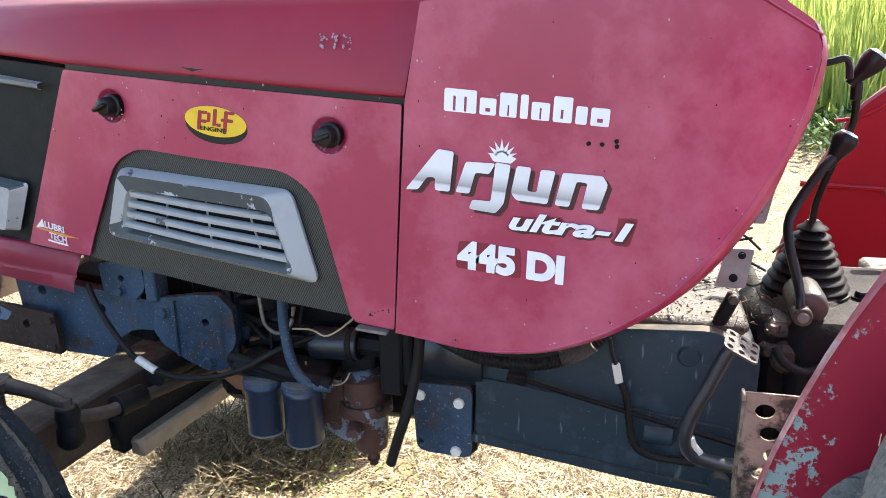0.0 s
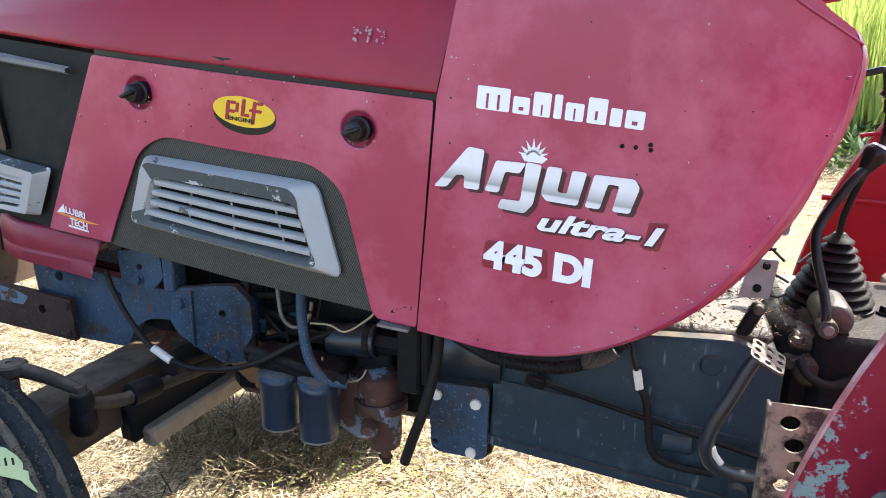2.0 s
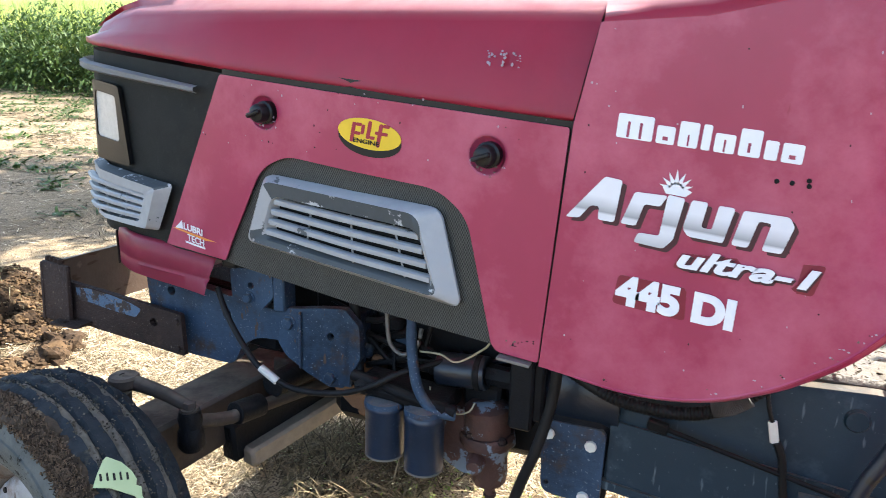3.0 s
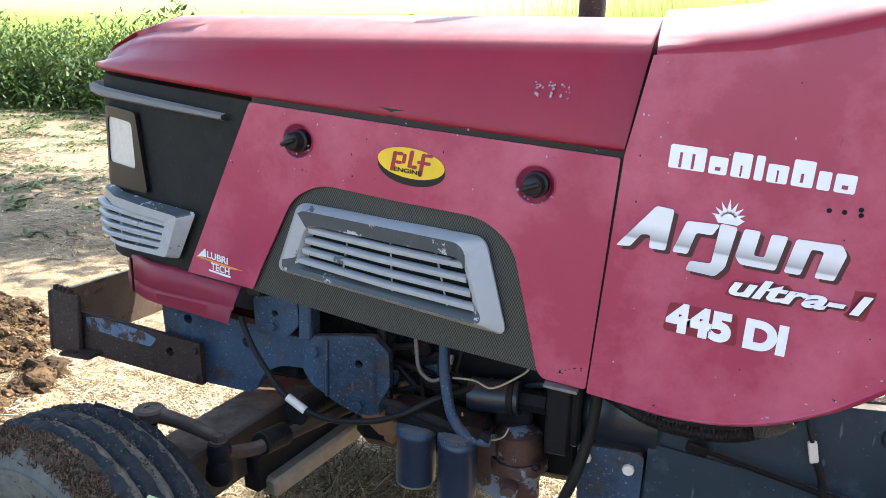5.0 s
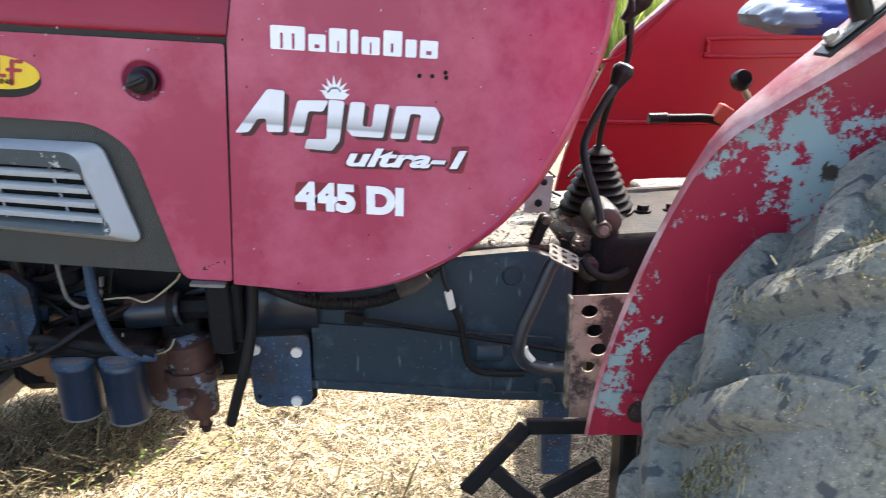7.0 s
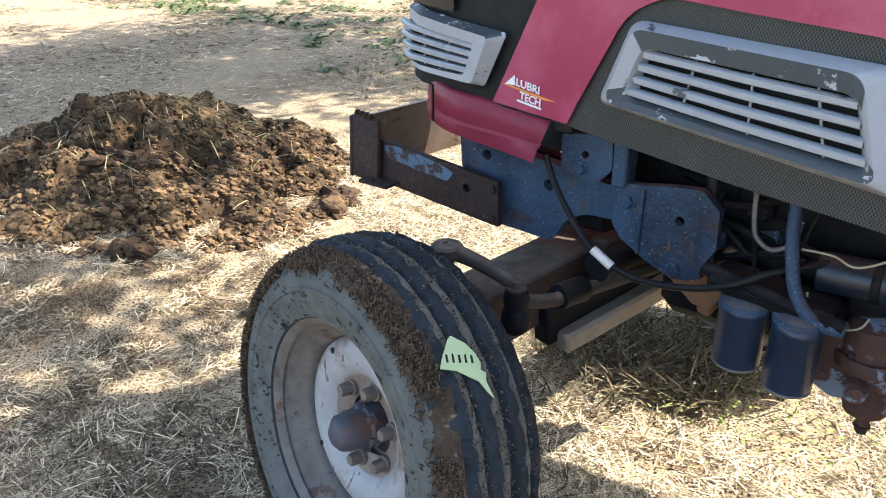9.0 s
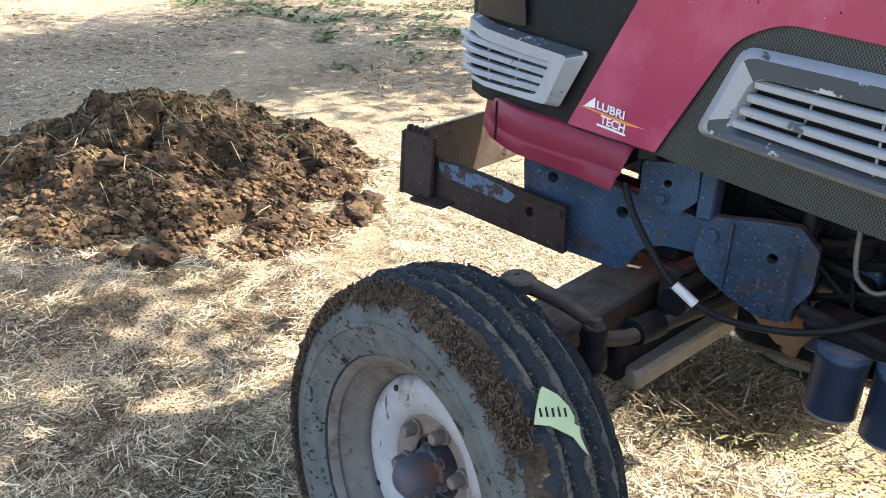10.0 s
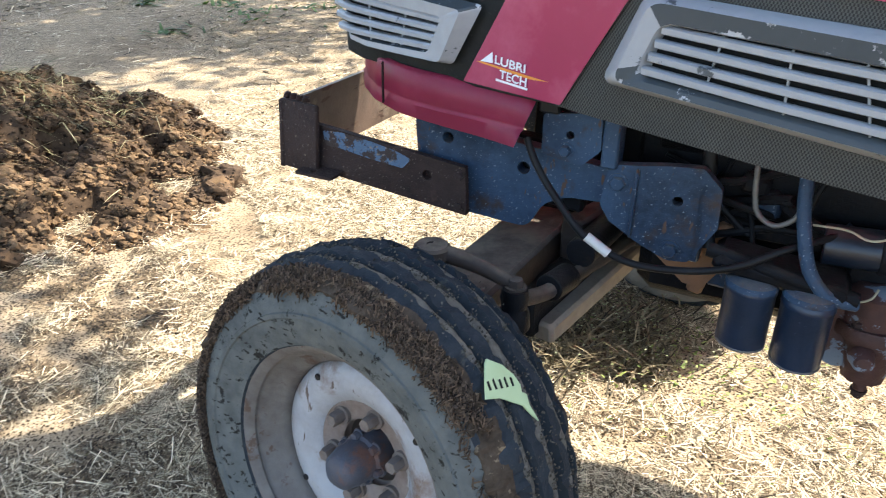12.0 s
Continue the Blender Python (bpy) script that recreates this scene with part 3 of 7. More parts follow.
def build_cowl_top():
    rings = []
    for x, zs, zt in ((-0.351, 1.387, 1.458), (-0.28, 1.39, 1.462), (-0.2, 1.398, 1.47), (-0.1, 1.42, 1.49), (0.0, 1.445, 1.53), (0.13, 1.425, 1.55), (0.2, 1.39, 1.53)):
        half = [(1.2126, zs - 0.032), (1.2128, zs - 0.024), (1.2155, zs - 0.012), (1.2225, zs - 0.001), (1.236, zs + 0.008), (1.27, zs + 0.02), (1.34, zs + 0.5 * (zt - zs) + 0.006), (1.46, zs + 0.86 * (zt - zs)), (1.62, zt)]
        near = [bend(x, y, z) for y, z in half]
        rings.append(near + [(x1, 2 * YC - y1, z1) for x1, y1, z1 in reversed(near)])
    bm = loft(rings, closed=False)
    bm.faces.new(bm.verts[-18:])
    bmesh.ops.solidify(bm, geom=bm.faces[:], thickness=0.004)
    return part("cowl_top", bm, RED_LID, tractor, "crimson dash hood with glare painted pale on top", 60)


build_cowl_top()


def build_shut_band():
    """Black band added under the joint of lid and cowl to stop sunlight."""
    rings = []
    for x in (-0.42, -0.345):
        half = [(1.226, 1.19), (1.236, 1.29), (1.255, 1.36), (1.275, 1.376), (1.35, 1.402), (1.47, 1.425), (1.62, 1.432)]
        rings.append([(x, y, z) for y, z in half] + [(x, 2 * YC - y, z) for y, z in reversed(half)])
    bm = loft(rings, closed=False)
    return part("lid_light_block", bm, BLACK, tractor)


build_shut_band()
# far side of the bonnet, closing it
part("far_side_panel", plate([Vector(p) for p in [(-1.117, 1.256), (-0.392, 1.2), (-0.42, 0.793), (-1.124, 0.85), (-1.332, 0.866)]], lambda u, v, d: (u, 2 * YC - side_y(u) - d, v), 0.004, cuts=CUTS), RED, tractor)
part("far_cowl", plate([Vector(p) for p in [(-0.415, 0.788), (-0.204, 0.769), (-0.017, 0.835), (0.11, 0.953), (0.2, 1.1), (0.24, 1.28), (0.147, 1.372), (-0.384, 1.39)]], lambda u, v, d: (u, 2 * YC - 1.212 - d, v), 0.004), RED, tractor)
part("firewall", box((-0.02, YC, 1.12), (0.02, 0.85, 0.5), bevel=0.004), BLACK, tractor)
part("radiator_bulkhead", box((-1.16, YC, 1.03), (0.04, 0.62, 0.4), bevel=0.004), BLACK, tractor)
# Black strip added behind the lid's lower gap to make it dark.
part("lid_gap_backing", xz_plate([Vector(p) for p in [(-1.12, 1.275), (-0.385, 1.215), (-0.385, 1.185), (-1.12, 1.24)]], 1.33, 0.01), BLACK, tractor)


# ---- nose: grille, lamps, strips ----
def nose_curve(off, x0, k=40):
    """Points of the nose outline seen from above, from x0 on the near side round to the far side, moved outwards by off."""
    xs = np.linspace(x0, -1.75, k)
    near = [Vector((x, side_y(x))) for x in xs]
    pts = near + [Vector((p.x, 2 * YC - p.y)) for p in reversed(near[:-1])]
    out = []
    for i, p in enumerate(pts):
        d = (pts[min(i + 1, len(pts) - 1)] - pts[max(i - 1, 0)]).normalized()
        out.append(p + off * Vector((-abs(d.y), d.x)))
    return out


def band(off, x0, levels, mat, name, label="", thick=0.01, k=40, tuck=0.0, pull=0.0):
    """A wrapped band: levels are (height at the nose, height at x0, extra offset)."""
    rings = []
    for zn, zr, more in levels:
        c = nose_curve(off + more, x0, k)
        back = tuck * (levels[-1][1] - zr) / (levels[-1][1] - levels[0][1])
        rings.append([(p.x - back * smoothstep(1.45, 1.18, -p.x) + pull * smoothstep(1.42, 1.72, -p.x), p.y + (0.035 if tuck else 0) * smoothstep(1.5, 1.18, -p.x), zr + (zn - zr) * min(1, (x0 - p.x) / (x0 + 1.7))) for p in c])
    bm = loft(rings, closed=False)
    bmesh.ops.solidify(bm, geom=bm.faces[:], thickness=thick)
    return part(name, bm, mat, tractor, label, 50)


band(-0.012, -1.1, [(0.85, 0.86, 0), (1.05, 1.05, 0), (1.23, 1.2, 0.0), (1.3, 1.255, -0.004)], GRILLE, "grille", "matt black ribbed front grille")
band(0.002, -1.18, [(1.25, 1.214, 0.006), (1.256, 1.219, 0.016), (1.27, 1.226, 0.016), (1.277, 1.23, 0.004)], SILVER, "grille_strip", "silver-painted trim strip, worn", 0.004)
band(0.004, -1.175, [(0.776, 0.76, 0.002), (0.779, 0.764, 0.012), (0.8, 0.795, 0.013), (0.804, 0.799, 0.009), (0.81, 0.805, 0.009), (0.815, 0.81, 0.0115), (0.862, 0.855, 0.005), (0.87, 0.861, -0.004)], RED_PALE, "valance", "crimson lower nose valance with a pressed rib", 0.006, tuck=0.035, pull=0.075)
part("valance_joint", plate([Vector(p) for p in [(-1.521, 0.785), (-1.518, 0.785), (-1.522, 0.868), (-1.525, 0.868)]], skin(-0.022), 0.006), BLACK, tractor)


def build_headlamp():
    rim = rounded([(-1.61, 1.226), (-1.487, 1.214), (-1.458, 1.03), (-1.615, 1.035)], 0.012)
    hole = rounded([(-1.60, 1.2), (-1.503, 1.19), (-1.497, 1.083), (-1.605, 1.09)], 0.012)
    lamp = part("headlamp", plate(rim, skin(-0.004), 0.012, [hole], [-1.61, -1.58, -1.55, -1.5]), BLACK, tractor, "glossy black headlamp bezel")
    part("lens", plate(hole, skin(0.0), 0.01, cuts=[-1.58, -1.55, -1.52]), LAMP_WHITE, lamp, "milky white headlamp lens")
    return lamp


build_headlamp()


def lerp2(a1, b1, t):
    return (a1[0] + (b1[0] - a1[0]) * t, a1[1] + (b1[1] - a1[1]) * t)


def quad_rings(name, quads, mat, parent, label="", rad=0.02, k=5, smooth=50):
    """A moulded frame: closed outlines (four corners, depth) joined one to the next."""
    rings = []
    for corners, depth in quads:
        r = rounded(corners, rad if not isinstance(depth, tuple) else depth[1], k)
        d = depth[0] if isinstance(depth, tuple) else depth
        rings.append([(p.x, side_y(p.x) + d, p.y) for p in r])
    return part(name, loft(rings), mat, parent, label, smooth)


def build_vent():
    o = [(-1.0, 1.068), (-0.612, 1.044), (-0.565, 0.868), (-1.056, 0.922)]
    mid_ring = [(-0.99, 1.058), (-0.648, 1.034), (-0.604, 0.888), (-1.034, 0.932)]
    inn = [(-0.972, 1.03), (-0.648, 1.006), (-0.612, 0.897), (-1.005, 0.94)]
    deep = [(-0.965, 1.022), (-0.655, 1.0), (-0.628, 0.905), (-0.985, 0.948)]
    v = quad_rings("side_vent", [(o, 0.004), (o, -0.004), (mid_ring, -0.026), (inn, -0.022), (deep, 0.004)], SILVER, tractor, "silver-painted side vent moulding, paint flaking to grey", 0.022)
    v.data.materials.append(SILVER_WORN)
    n = len(v.data.vertices) // 5
    mid_x, mid_z = (sum(w.co[k] for w in v.data.vertices) / (5 * n) for k in (0, 2))
    for f in v.data.polygons:
        up = f.center.z - mid_z + 0.085 * (f.center.x - mid_x)
        ring = f.index // n
        if (up > 0.045 and ring == 2) or (up < -0.04 and ring in (2, 3)):
            f.material_index = 1
    for j in range(4):
        t = 0.14 + 0.235 * j
        a1, b1 = lerp2(inn[0], inn[3], t), lerp2(inn[1], inn[2], t)
        bm = bmesh.new()
        rings = []
        for q in np.linspace(0.02, 0.985, 9):
            x, z = lerp2(a1, b1, q)
            y = side_y(x)
            h = 0.0068
            rings.append([(x, y - 0.014, z + h), (x, y - 0.018, z + h * 0.6), (x, y - 0.017, z - h * 0.7), (x, y - 0.012, z - h), (x, y - 0.002, z - h * 0.6), (x, y - 0.002, z + h)])
        part("slat", loft(rings, bm, caps=True), SILVER, v)
    for q in (0.27, 0.55, 0.83):
        a1, b1 = lerp2(inn[0], inn[1], q), lerp2(inn[3], inn[2], q)
        part("pin", rod((a1[0], side_y(a1[0]) - 0.004, a1[1] - 0.004), (b1[0], side_y(b1[0]) - 0.004, b1[1] + 0.004), 0.002, 8), SILVER, v)
    return v


vent = build_vent()


def mesh_material():
    """Punched steel mesh: small round holes in dark grey sheet."""
    m = material("punched_black_mesh", (0.045, 0.048, 0.043), (0.075, 0.077, 0.068), rough=0.55, scale=18, bump=0)
    n, l = m.node_tree.nodes, m.node_tree.links
    p = n["Principled BSDF"]
    tc = n.new("ShaderNodeTexCoord")
    sep = n.new("ShaderNodeSeparateXYZ")
    l.new(tc.outputs["Object"], sep.inputs[0])

    def math_node(op, a1, b1=None):
        q = n.new("ShaderNodeMath")
        q.operation = op
        for sock, v in zip(q.inputs, (a1, b1)):
            if v is None:
                continue
            if isinstance(v, float):
                sock.default_value = v
            else:
                l.new(v, sock)
        return q.outputs[0]

    su = math_node("SINE", math_node("MULTIPLY", math_node("ADD", sep.outputs["X"], math_node("MULTIPLY", sep.outputs["Z"], 0.577)), 1300.0))
    sv = math_node("SINE", math_node("MULTIPLY", math_node("SUBTRACT", sep.outputs["X"], math_node("MULTIPLY", sep.outputs["Z"], 0.577)), 1300.0))
    fac = math_node("GREATER_THAN", math_node("ADD", su, sv), 0.05)
    mx = n.new("ShaderNodeMix")
    mx.data_type = "RGBA"
    src = p.inputs["Base Color"].links[0].from_socket
    l.new(fac, mx.inputs["Factor"])
    l.new(src, mx.inputs["A"])
    mx.inputs["B"].default_value = (0.006, 0.006, 0.006, 1)
    l.new(mx.outputs["Result"], p.inputs["Base Color"])
    bp = n.new("ShaderNodeBump")
    bp.inputs["Strength"].default_value, bp.inputs["Distance"].default_value, bp.invert = 0.6, 0.002, True
    l.new(fac, bp.inputs["Height"])
    l.new(bp.outputs["Normal"], p.inputs["Normal"])
    return m


MESH = mesh_material()
MESH_OUT = rounded([(-1.135, 0.863), (-1.02, 1.08), (-0.95, 1.115), (-0.615, 1.086), (-0.555, 1.04), (-0.498, 0.807)], [0, 0.04, 0.03, 0.03, 0.04, 0])
part("side_mesh", plate(MESH_OUT, skin(0.008), 0.004, cuts=CUTS), MESH, tractor, "punched black steel mesh, dusty")
# Near-black sheet: the shade between the slats is put into its colour.
part("vent_backing", plate(rounded([(-0.98, 1.03), (-0.64, 1.01), (-0.6, 0.89), (-1.01, 0.93)], 0.01), skin(0.0045), 0.003, cuts=CUTS), SLOT_SHADE, tractor)


def build_low_vent():
    o = [(-1.69, 1.03), (-1.29, 1.009), (-1.354, 0.893), (-1.66, 0.885)]
    mid_ring = [(-1.685, 1.022), (-1.325, 1.0), (-1.372, 0.9), (-1.655, 0.893)]
    inn = [(-1.68, 0.995), (-1.368, 0.982), (-1.4, 0.912), (-1.655, 0.902)]
    deep = [(-1.675, 0.99), (-1.375, 0.977), (-1.405, 0.916), (-1.65, 0.906)]
    rings = []
    for corners, d in ((o, -0.005), (mid_ring, -0.034), (inn, -0.032), (deep, -0.008)):
        r = rounded([lerp2(corners[0], corners[1], t) for t in (0, 0.33, 0.66, 1)] + [lerp2(corners[2], corners[3], t) for t in (0, 0.33, 0.66, 1)], 0.01, 3)
        rings.append([(p.x + 0.03 * smoothstep(1.5, 1.7, -p.x), side_y(p.x) + d, p.y) for p in r])
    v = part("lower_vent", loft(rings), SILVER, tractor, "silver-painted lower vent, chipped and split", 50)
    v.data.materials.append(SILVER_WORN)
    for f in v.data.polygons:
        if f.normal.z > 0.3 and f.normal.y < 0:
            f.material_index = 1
    for j in range(4):
        t = 0.1 + 0.25 * j
        a1, b1 = lerp2(inn[0], inn[3], t), lerp2(inn[1], inn[2], t)
        rings = []
        for q in np.linspace(0, 1, 11):
            x, z = lerp2(a1, b1, q)
            y = side_y(x)
            rings.append([(x, y - 0.026, z + 0.006), (x, y - 0.03, z + 0.002), (x, y - 0.029, z - 0.005), (x, y - 0.01, z - 0.004), (x, y - 0.01, z + 0.006)])
        part("slat", loft(rings, caps=True), SILVER, v)
    for q in (0.4, 0.72):
        a1, b1 = lerp2(inn[0], inn[1], q), lerp2(inn[3], inn[2], q)
        part("pin", rod((a1[0], side_y(a1[0]) - 0.02, a1[1]), (b1[0], side_y(b1[0]) - 0.02, b1[1]), 0.0022, 8), SILVER, v)
    return v


build_low_vent()


def build_knob(x, z):
    y = side_y(x)
    yaw = math.degrees(math.atan2(side_y(x + 0.05) - side_y(x - 0.05), 0.1))
    m = pose(x, y, z, 90, 0, yaw)
    k = part("twist_knob", lathe([(0, 0.026), (0.012, 0.026), (0.0165, 0.023), (0.0185, 0.016), (0.0185, 0.003), (0.0225, 0.001), (0.0225, -0.014), (0, -0.014)], m, 28), BLACK, side_panel, "black plastic twist knob")
    part("grip", box((0, 0, 0), (0.034, 0.009, 0.012), m @ Matrix.Translation((0, 0, 0.03)) @ pose(0, 0, 0, 0, 0, 20), 0.003), BLACK, k)
    part("recess", lathe([(0.036, 0.0012), (0.034, 0.0005), (0.031, -0.006), (0.0245, -0.013), (0.02, -0.015), (0.0, -0.015)], m, 32), RED, k)


build_knob(-1.001, 1.187)
build_knob(-0.529, 1.145)


# ---- decals ----
def decal(name, outline, off, mat, parent, holes=(), label="", thick=0.0008):
    return part(name, plate(outline, lambda u, v, d: bend(u, side_y(u) - off + d, v), thick, holes, cuts=[c for c in CUTS]), mat, parent, label, 30)


def lettering(name, words, place, size, mat, parent, shear=0.0, bold=0.0, width=1.0, off=0.002):
    """Words in the built-in font, laid on the panel: place is (x, z, x at the end, z at the end) of the base line."""
    cu = bpy.data.curves.new(name, "FONT")
    cu.body, cu.size, cu.shear, cu.offset, cu.extrude = words, size, shear, bold, 0.0006
    tmp = bpy.data.objects.new(name, cu)
    scene.collection.objects.link(tmp)
    me = bpy.data.meshes.new_from_object(tmp)
    bpy.data.objects.remove(tmp)
    x0, z0, x1, z1 = place
    xs = [v.co.x for v in me.vertices]
    lo, hi = min(xs), max(xs)
    for v in me.vertices:
        t = (v.co.x - lo) / (hi - lo)
        x = x0 + (x1 - x0) * t
        z = z0 + (z1 - z0) * t + v.co.y
        v.co = (x, side_y(x) - off - v.co.z, z)
    bm = bmesh.new()
    bm.from_mesh(me)
    bpy.data.meshes.remove(me)
    left = set(bm.verts)
    while left:                                   # each sign a part of its own
        todo, isl = [left.pop()], []
        while todo:
            v = todo.pop()
            isl.append(v)
            for ed in v.link_edges:
                o = ed.other_vert(v)
                if o in left:
                    left.remove(o)
                    todo.append(o)
        one = bmesh.new()
        copy = {v: one.verts.new(v.co) for v in isl}
        for f in {f for v in isl for f in v.link_faces}:
            one.faces.new([copy[v] for v in f.verts])
        part(name, one, mat, parent, "", 30)
    bm.free()


def blocks(name, spec, base, mat, parent, off, slant=0.15):
    """Plain slanted blocks along a base line: spec rows are (start, width, bottom, top) as shares of the line, and metres of height."""
    (x0, z0), (x1, z1) = base
    for st, w, lo, hi in spec:
        pts = []
        for t, h in ((st, lo), (st + w, lo), (st + w, hi), (st, hi)):
            x, z = x0 + (x1 - x0) * t, z0 + (z1 - z0) * t
            pts.append((x + slant * h, z + h))
        decal(name, rounded(pts, 0.003, 2), off, mat, parent)


# maker's word: one plain upright block for each sign, with slits
def sign_block(name, x0, z0, w, h, slits, mat, off, slant=0.02, fall=-0.09, rad=0.003):
    """A plain slanted block with narrow slits from below or above: slits rows are (start, width, from, to) as shares."""
    def at(u, v):
        return Vector((x0 + w * u + slant * h * v, z0 + h * v + fall * w * u))
    decal(name, rounded([at(0, 0), at(1, 0), at(1, 1), at(0, 1)], rad, 2), off, mat, cowl, [[at(a1, c1), at(a1 + b1, c1), at(a1 + b1, d1), at(a1, d1)] for a1, b1, c1, d1 in slits])


signs = ((0.054, 0.037, ((0.28, 0.08, 0.05, 0.7), (0.62, 0.08, 0.05, 0.7))), (0.027, 0.027, ((0.35, 0.3, 0.2, 0.42),)), (0.028, 0.038, ((0.46, 0.1, 0.05, 0.5),)), (0.0125, 0.038, ()), (0.029, 0.028, ((0.45, 0.1, 0.06, 0.7),)), (0.03, 0.04, ((0.4, 0.14, 0.15, 0.5),)), (0.018, 0.028, ()), (0.029, 0.028, ((0.35, 0.3, 0.2, 0.42),)))
at_x = -0.319
for w, h, slits in signs:
    sign_block("maker_mark", at_x, 1.191 - 0.09 * (at_x + 0.319), w, h, slits, WHITE, 0.002, 0.06)
    at_x += w + 0.0055

# model word: chrome-white slanted shapes on a dark red shadow
CHROME = material("white_chrome_decal", (0.75, 0.75, 0.77), (0.62, 0.62, 0.65), rough=0.3, scale=22, bump=0)


def chrome_print(m):
    """The printed bands of a chrome-look sticker, along the word's slant."""
    n, l = m.node_tree.nodes, m.node_tree.links
    tc, dot, cr, mx = n.new("ShaderNodeTexCoord"), n.new("ShaderNodeVectorMath"), n.new("ShaderNodeValToRGB"), n.new("ShaderNodeMix")
    dot.operation = "DOT_PRODUCT"
    dot.inputs[1].default_value = (0.85, 0, 10.0)
    l.new(tc.outputs["Object"], dot.inputs[0])
    mr = n.new("ShaderNodeMapRange")
    mr.inputs["From Min"].default_value, mr.inputs["From Max"].default_value = 10.1, 11.0
    l.new(dot.outputs["Value"], mr.inputs["Value"])
    el = cr.color_ramp.elements
    el[0].position, el[0].color = 0.0, (0.6, 0.6, 0.6, 1)
    el[1].position, el[1].color = 1.0, (1, 1, 1, 1)
    for at, c in ((0.3, 0.95), (0.4, 0.9), (0.44, 0.45), (0.56, 0.75), (0.7, 1.0)):
        k = el.new(at)
        k.color = (c, c, c, 1)
    l.new(mr.outputs["Result"], cr.inputs["Fac"])
    mx.data_type, mx.blend_type = "RGBA", "MULTIPLY"
    mx.inputs["Factor"].default_value = 1.0
    p = n["Principled BSDF"]
    l.new(p.inputs["Base Color"].links[0].from_socket, mx.inputs["A"])
    l.new(cr.outputs["Color"], mx.inputs["B"])
    l.new(mx.outputs["Result"], p.inputs["Base Color"])


chrome_print(CHROME)
MODEL = (((0, 0), (0.022, 0), (0.036, 0.022), (0.05, 0.022), (0.052, 0), (0.078, -0.002), (0.078, 0.066), (0.05, 0.07)), ((0.088, -0.002), (0.112, -0.004), (0.118, 0.032), (0.142, 0.03), (0.15, 0.048), (0.1, 0.05)),
         ((0.114, -0.03), (0.16, -0.036), (0.172, -0.02), (0.176, 0.046), (0.15, 0.05), (0.15, -0.016), (0.118, -0.014)), ((0.186, 0.045), (0.182, 0.0), (0.192, -0.012), (0.244, -0.017), (0.25, 0.038), (0.226, 0.04), (0.224, 0.002), (0.208, 0.004), (0.21, 0.043)),
         ((0.256, -0.018), (0.28, -0.02), (0.286, 0.022), (0.304, 0.02), (0.3, -0.022), (0.328, -0.024), (0.336, 0.018), (0.326, 0.032), (0.262, 0.036)))
for shape in MODEL:
    for nm, dx, dz, off, mt in (("model_mark_shadow", 0.007, -0.0065, 0.001, DECAL_DARK), ("model_mark", 0, 0, 0.0046, CHROME)):
        decal(nm, rounded([(-0.388 + x + dx + 0.12 * z, 1.058 + z + dz) for x, z in shape], 0.004, 2), off, mt, cowl)
for k in range(7):
    an = radians(90 + (k - 3) * 24)
    c, r = Vector((-0.222, 1.115)), 0.026 + 0.006 * (3 - abs(k - 3)) / 3
    tip = c + r * Vector((math.cos(an), math.sin(an)))
    sidew = 0.0042 * Vector((-math.sin(an), math.cos(an)))
    basep = c + 0.009 * Vector((math.cos(an), math.sin(an)))
    decal("crown_mark", [basep - sidew, basep + sidew, tip], 0.002, WHITE, cowl)
decal("crown_mark", [Vector(p) for p in [(-0.242, 1.119), (-0.236, 1.109), (-0.207, 1.106), (-0.198, 1.114), (-0.22, 1.125)]], 0.0016, WHITE, cowl)
decal("variant_plate", rounded([(-0.215, 0.993), (-0.205, 1.018), (-0.16, 1.018), (-0.012, 1.022), (0.001, 1.022), (-0.012, 0.974)], 0.006), 0.001, DECAL_BACK, cowl)
lettering("variant_sign", "ultra-1", (-0.206, 0.9935, -0.003, 0.9805), 0.042, DECAL_DARK, cowl, shear=0.3, bold=0.0022, off=0.0026)
lettering("variant_sign", "ultra-1", (-0.209, 0.997, -0.006, 0.984), 0.042, WHITE, cowl, shear=0.3, bold=0.0014, off=0.0044)
decal("number_backing", rounded([(-0.303, 0.922), (-0.296, 0.971), (-0.19, 0.962), (-0.188, 0.908)], 0.008), 0.0008, DECAL_BACK, cowl)
lettering("number_sign", "445 DI", (-0.299, 0.926, -0.114, 0.906), 0.063, WHITE, cowl, shear=0.04, bold=0.0038)

# oval engine badge
decal("badge_shadow", [Vector((-0.757 + 0.066 * math.cos(q) , 1.156 + 0.033 * math.sin(q) - 0.1 * 0.066 * math.cos(q))) for q in np.linspace(0, 6.283, 29)[:-1]], 0.001, BLACK, side_panel)
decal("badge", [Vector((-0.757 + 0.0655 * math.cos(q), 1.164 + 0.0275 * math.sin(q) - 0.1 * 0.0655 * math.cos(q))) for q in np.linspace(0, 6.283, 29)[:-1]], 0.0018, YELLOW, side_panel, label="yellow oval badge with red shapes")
blocks("badge_mark", [(0.0, 0.1, -0.006, 0.03), (0.1, 0.16, 0.024, 0.03), (0.1, 0.16, 0.008, 0.014), (0.26, 0.09, 0.01, 0.028), (0.42, 0.1, 0.004, 0.036), (0.52, 0.14, 0.004, 0.01), (0.72, 0.1, -0.008, 0.034), (0.82, 0.18, 0.028, 0.034), (0.64, 0.34, 0.014, 0.02)], ((-0.796, 1.155), (-0.72, 1.148)), DECAL_RED, side_panel, 0.0026, 0.2)
lettering("badge_sign", "ENGINE", (-0.789, 1.149, -0.735, 1.1435), 0.011, BLACK, side_panel, bold=0.0002, off=0.0028)
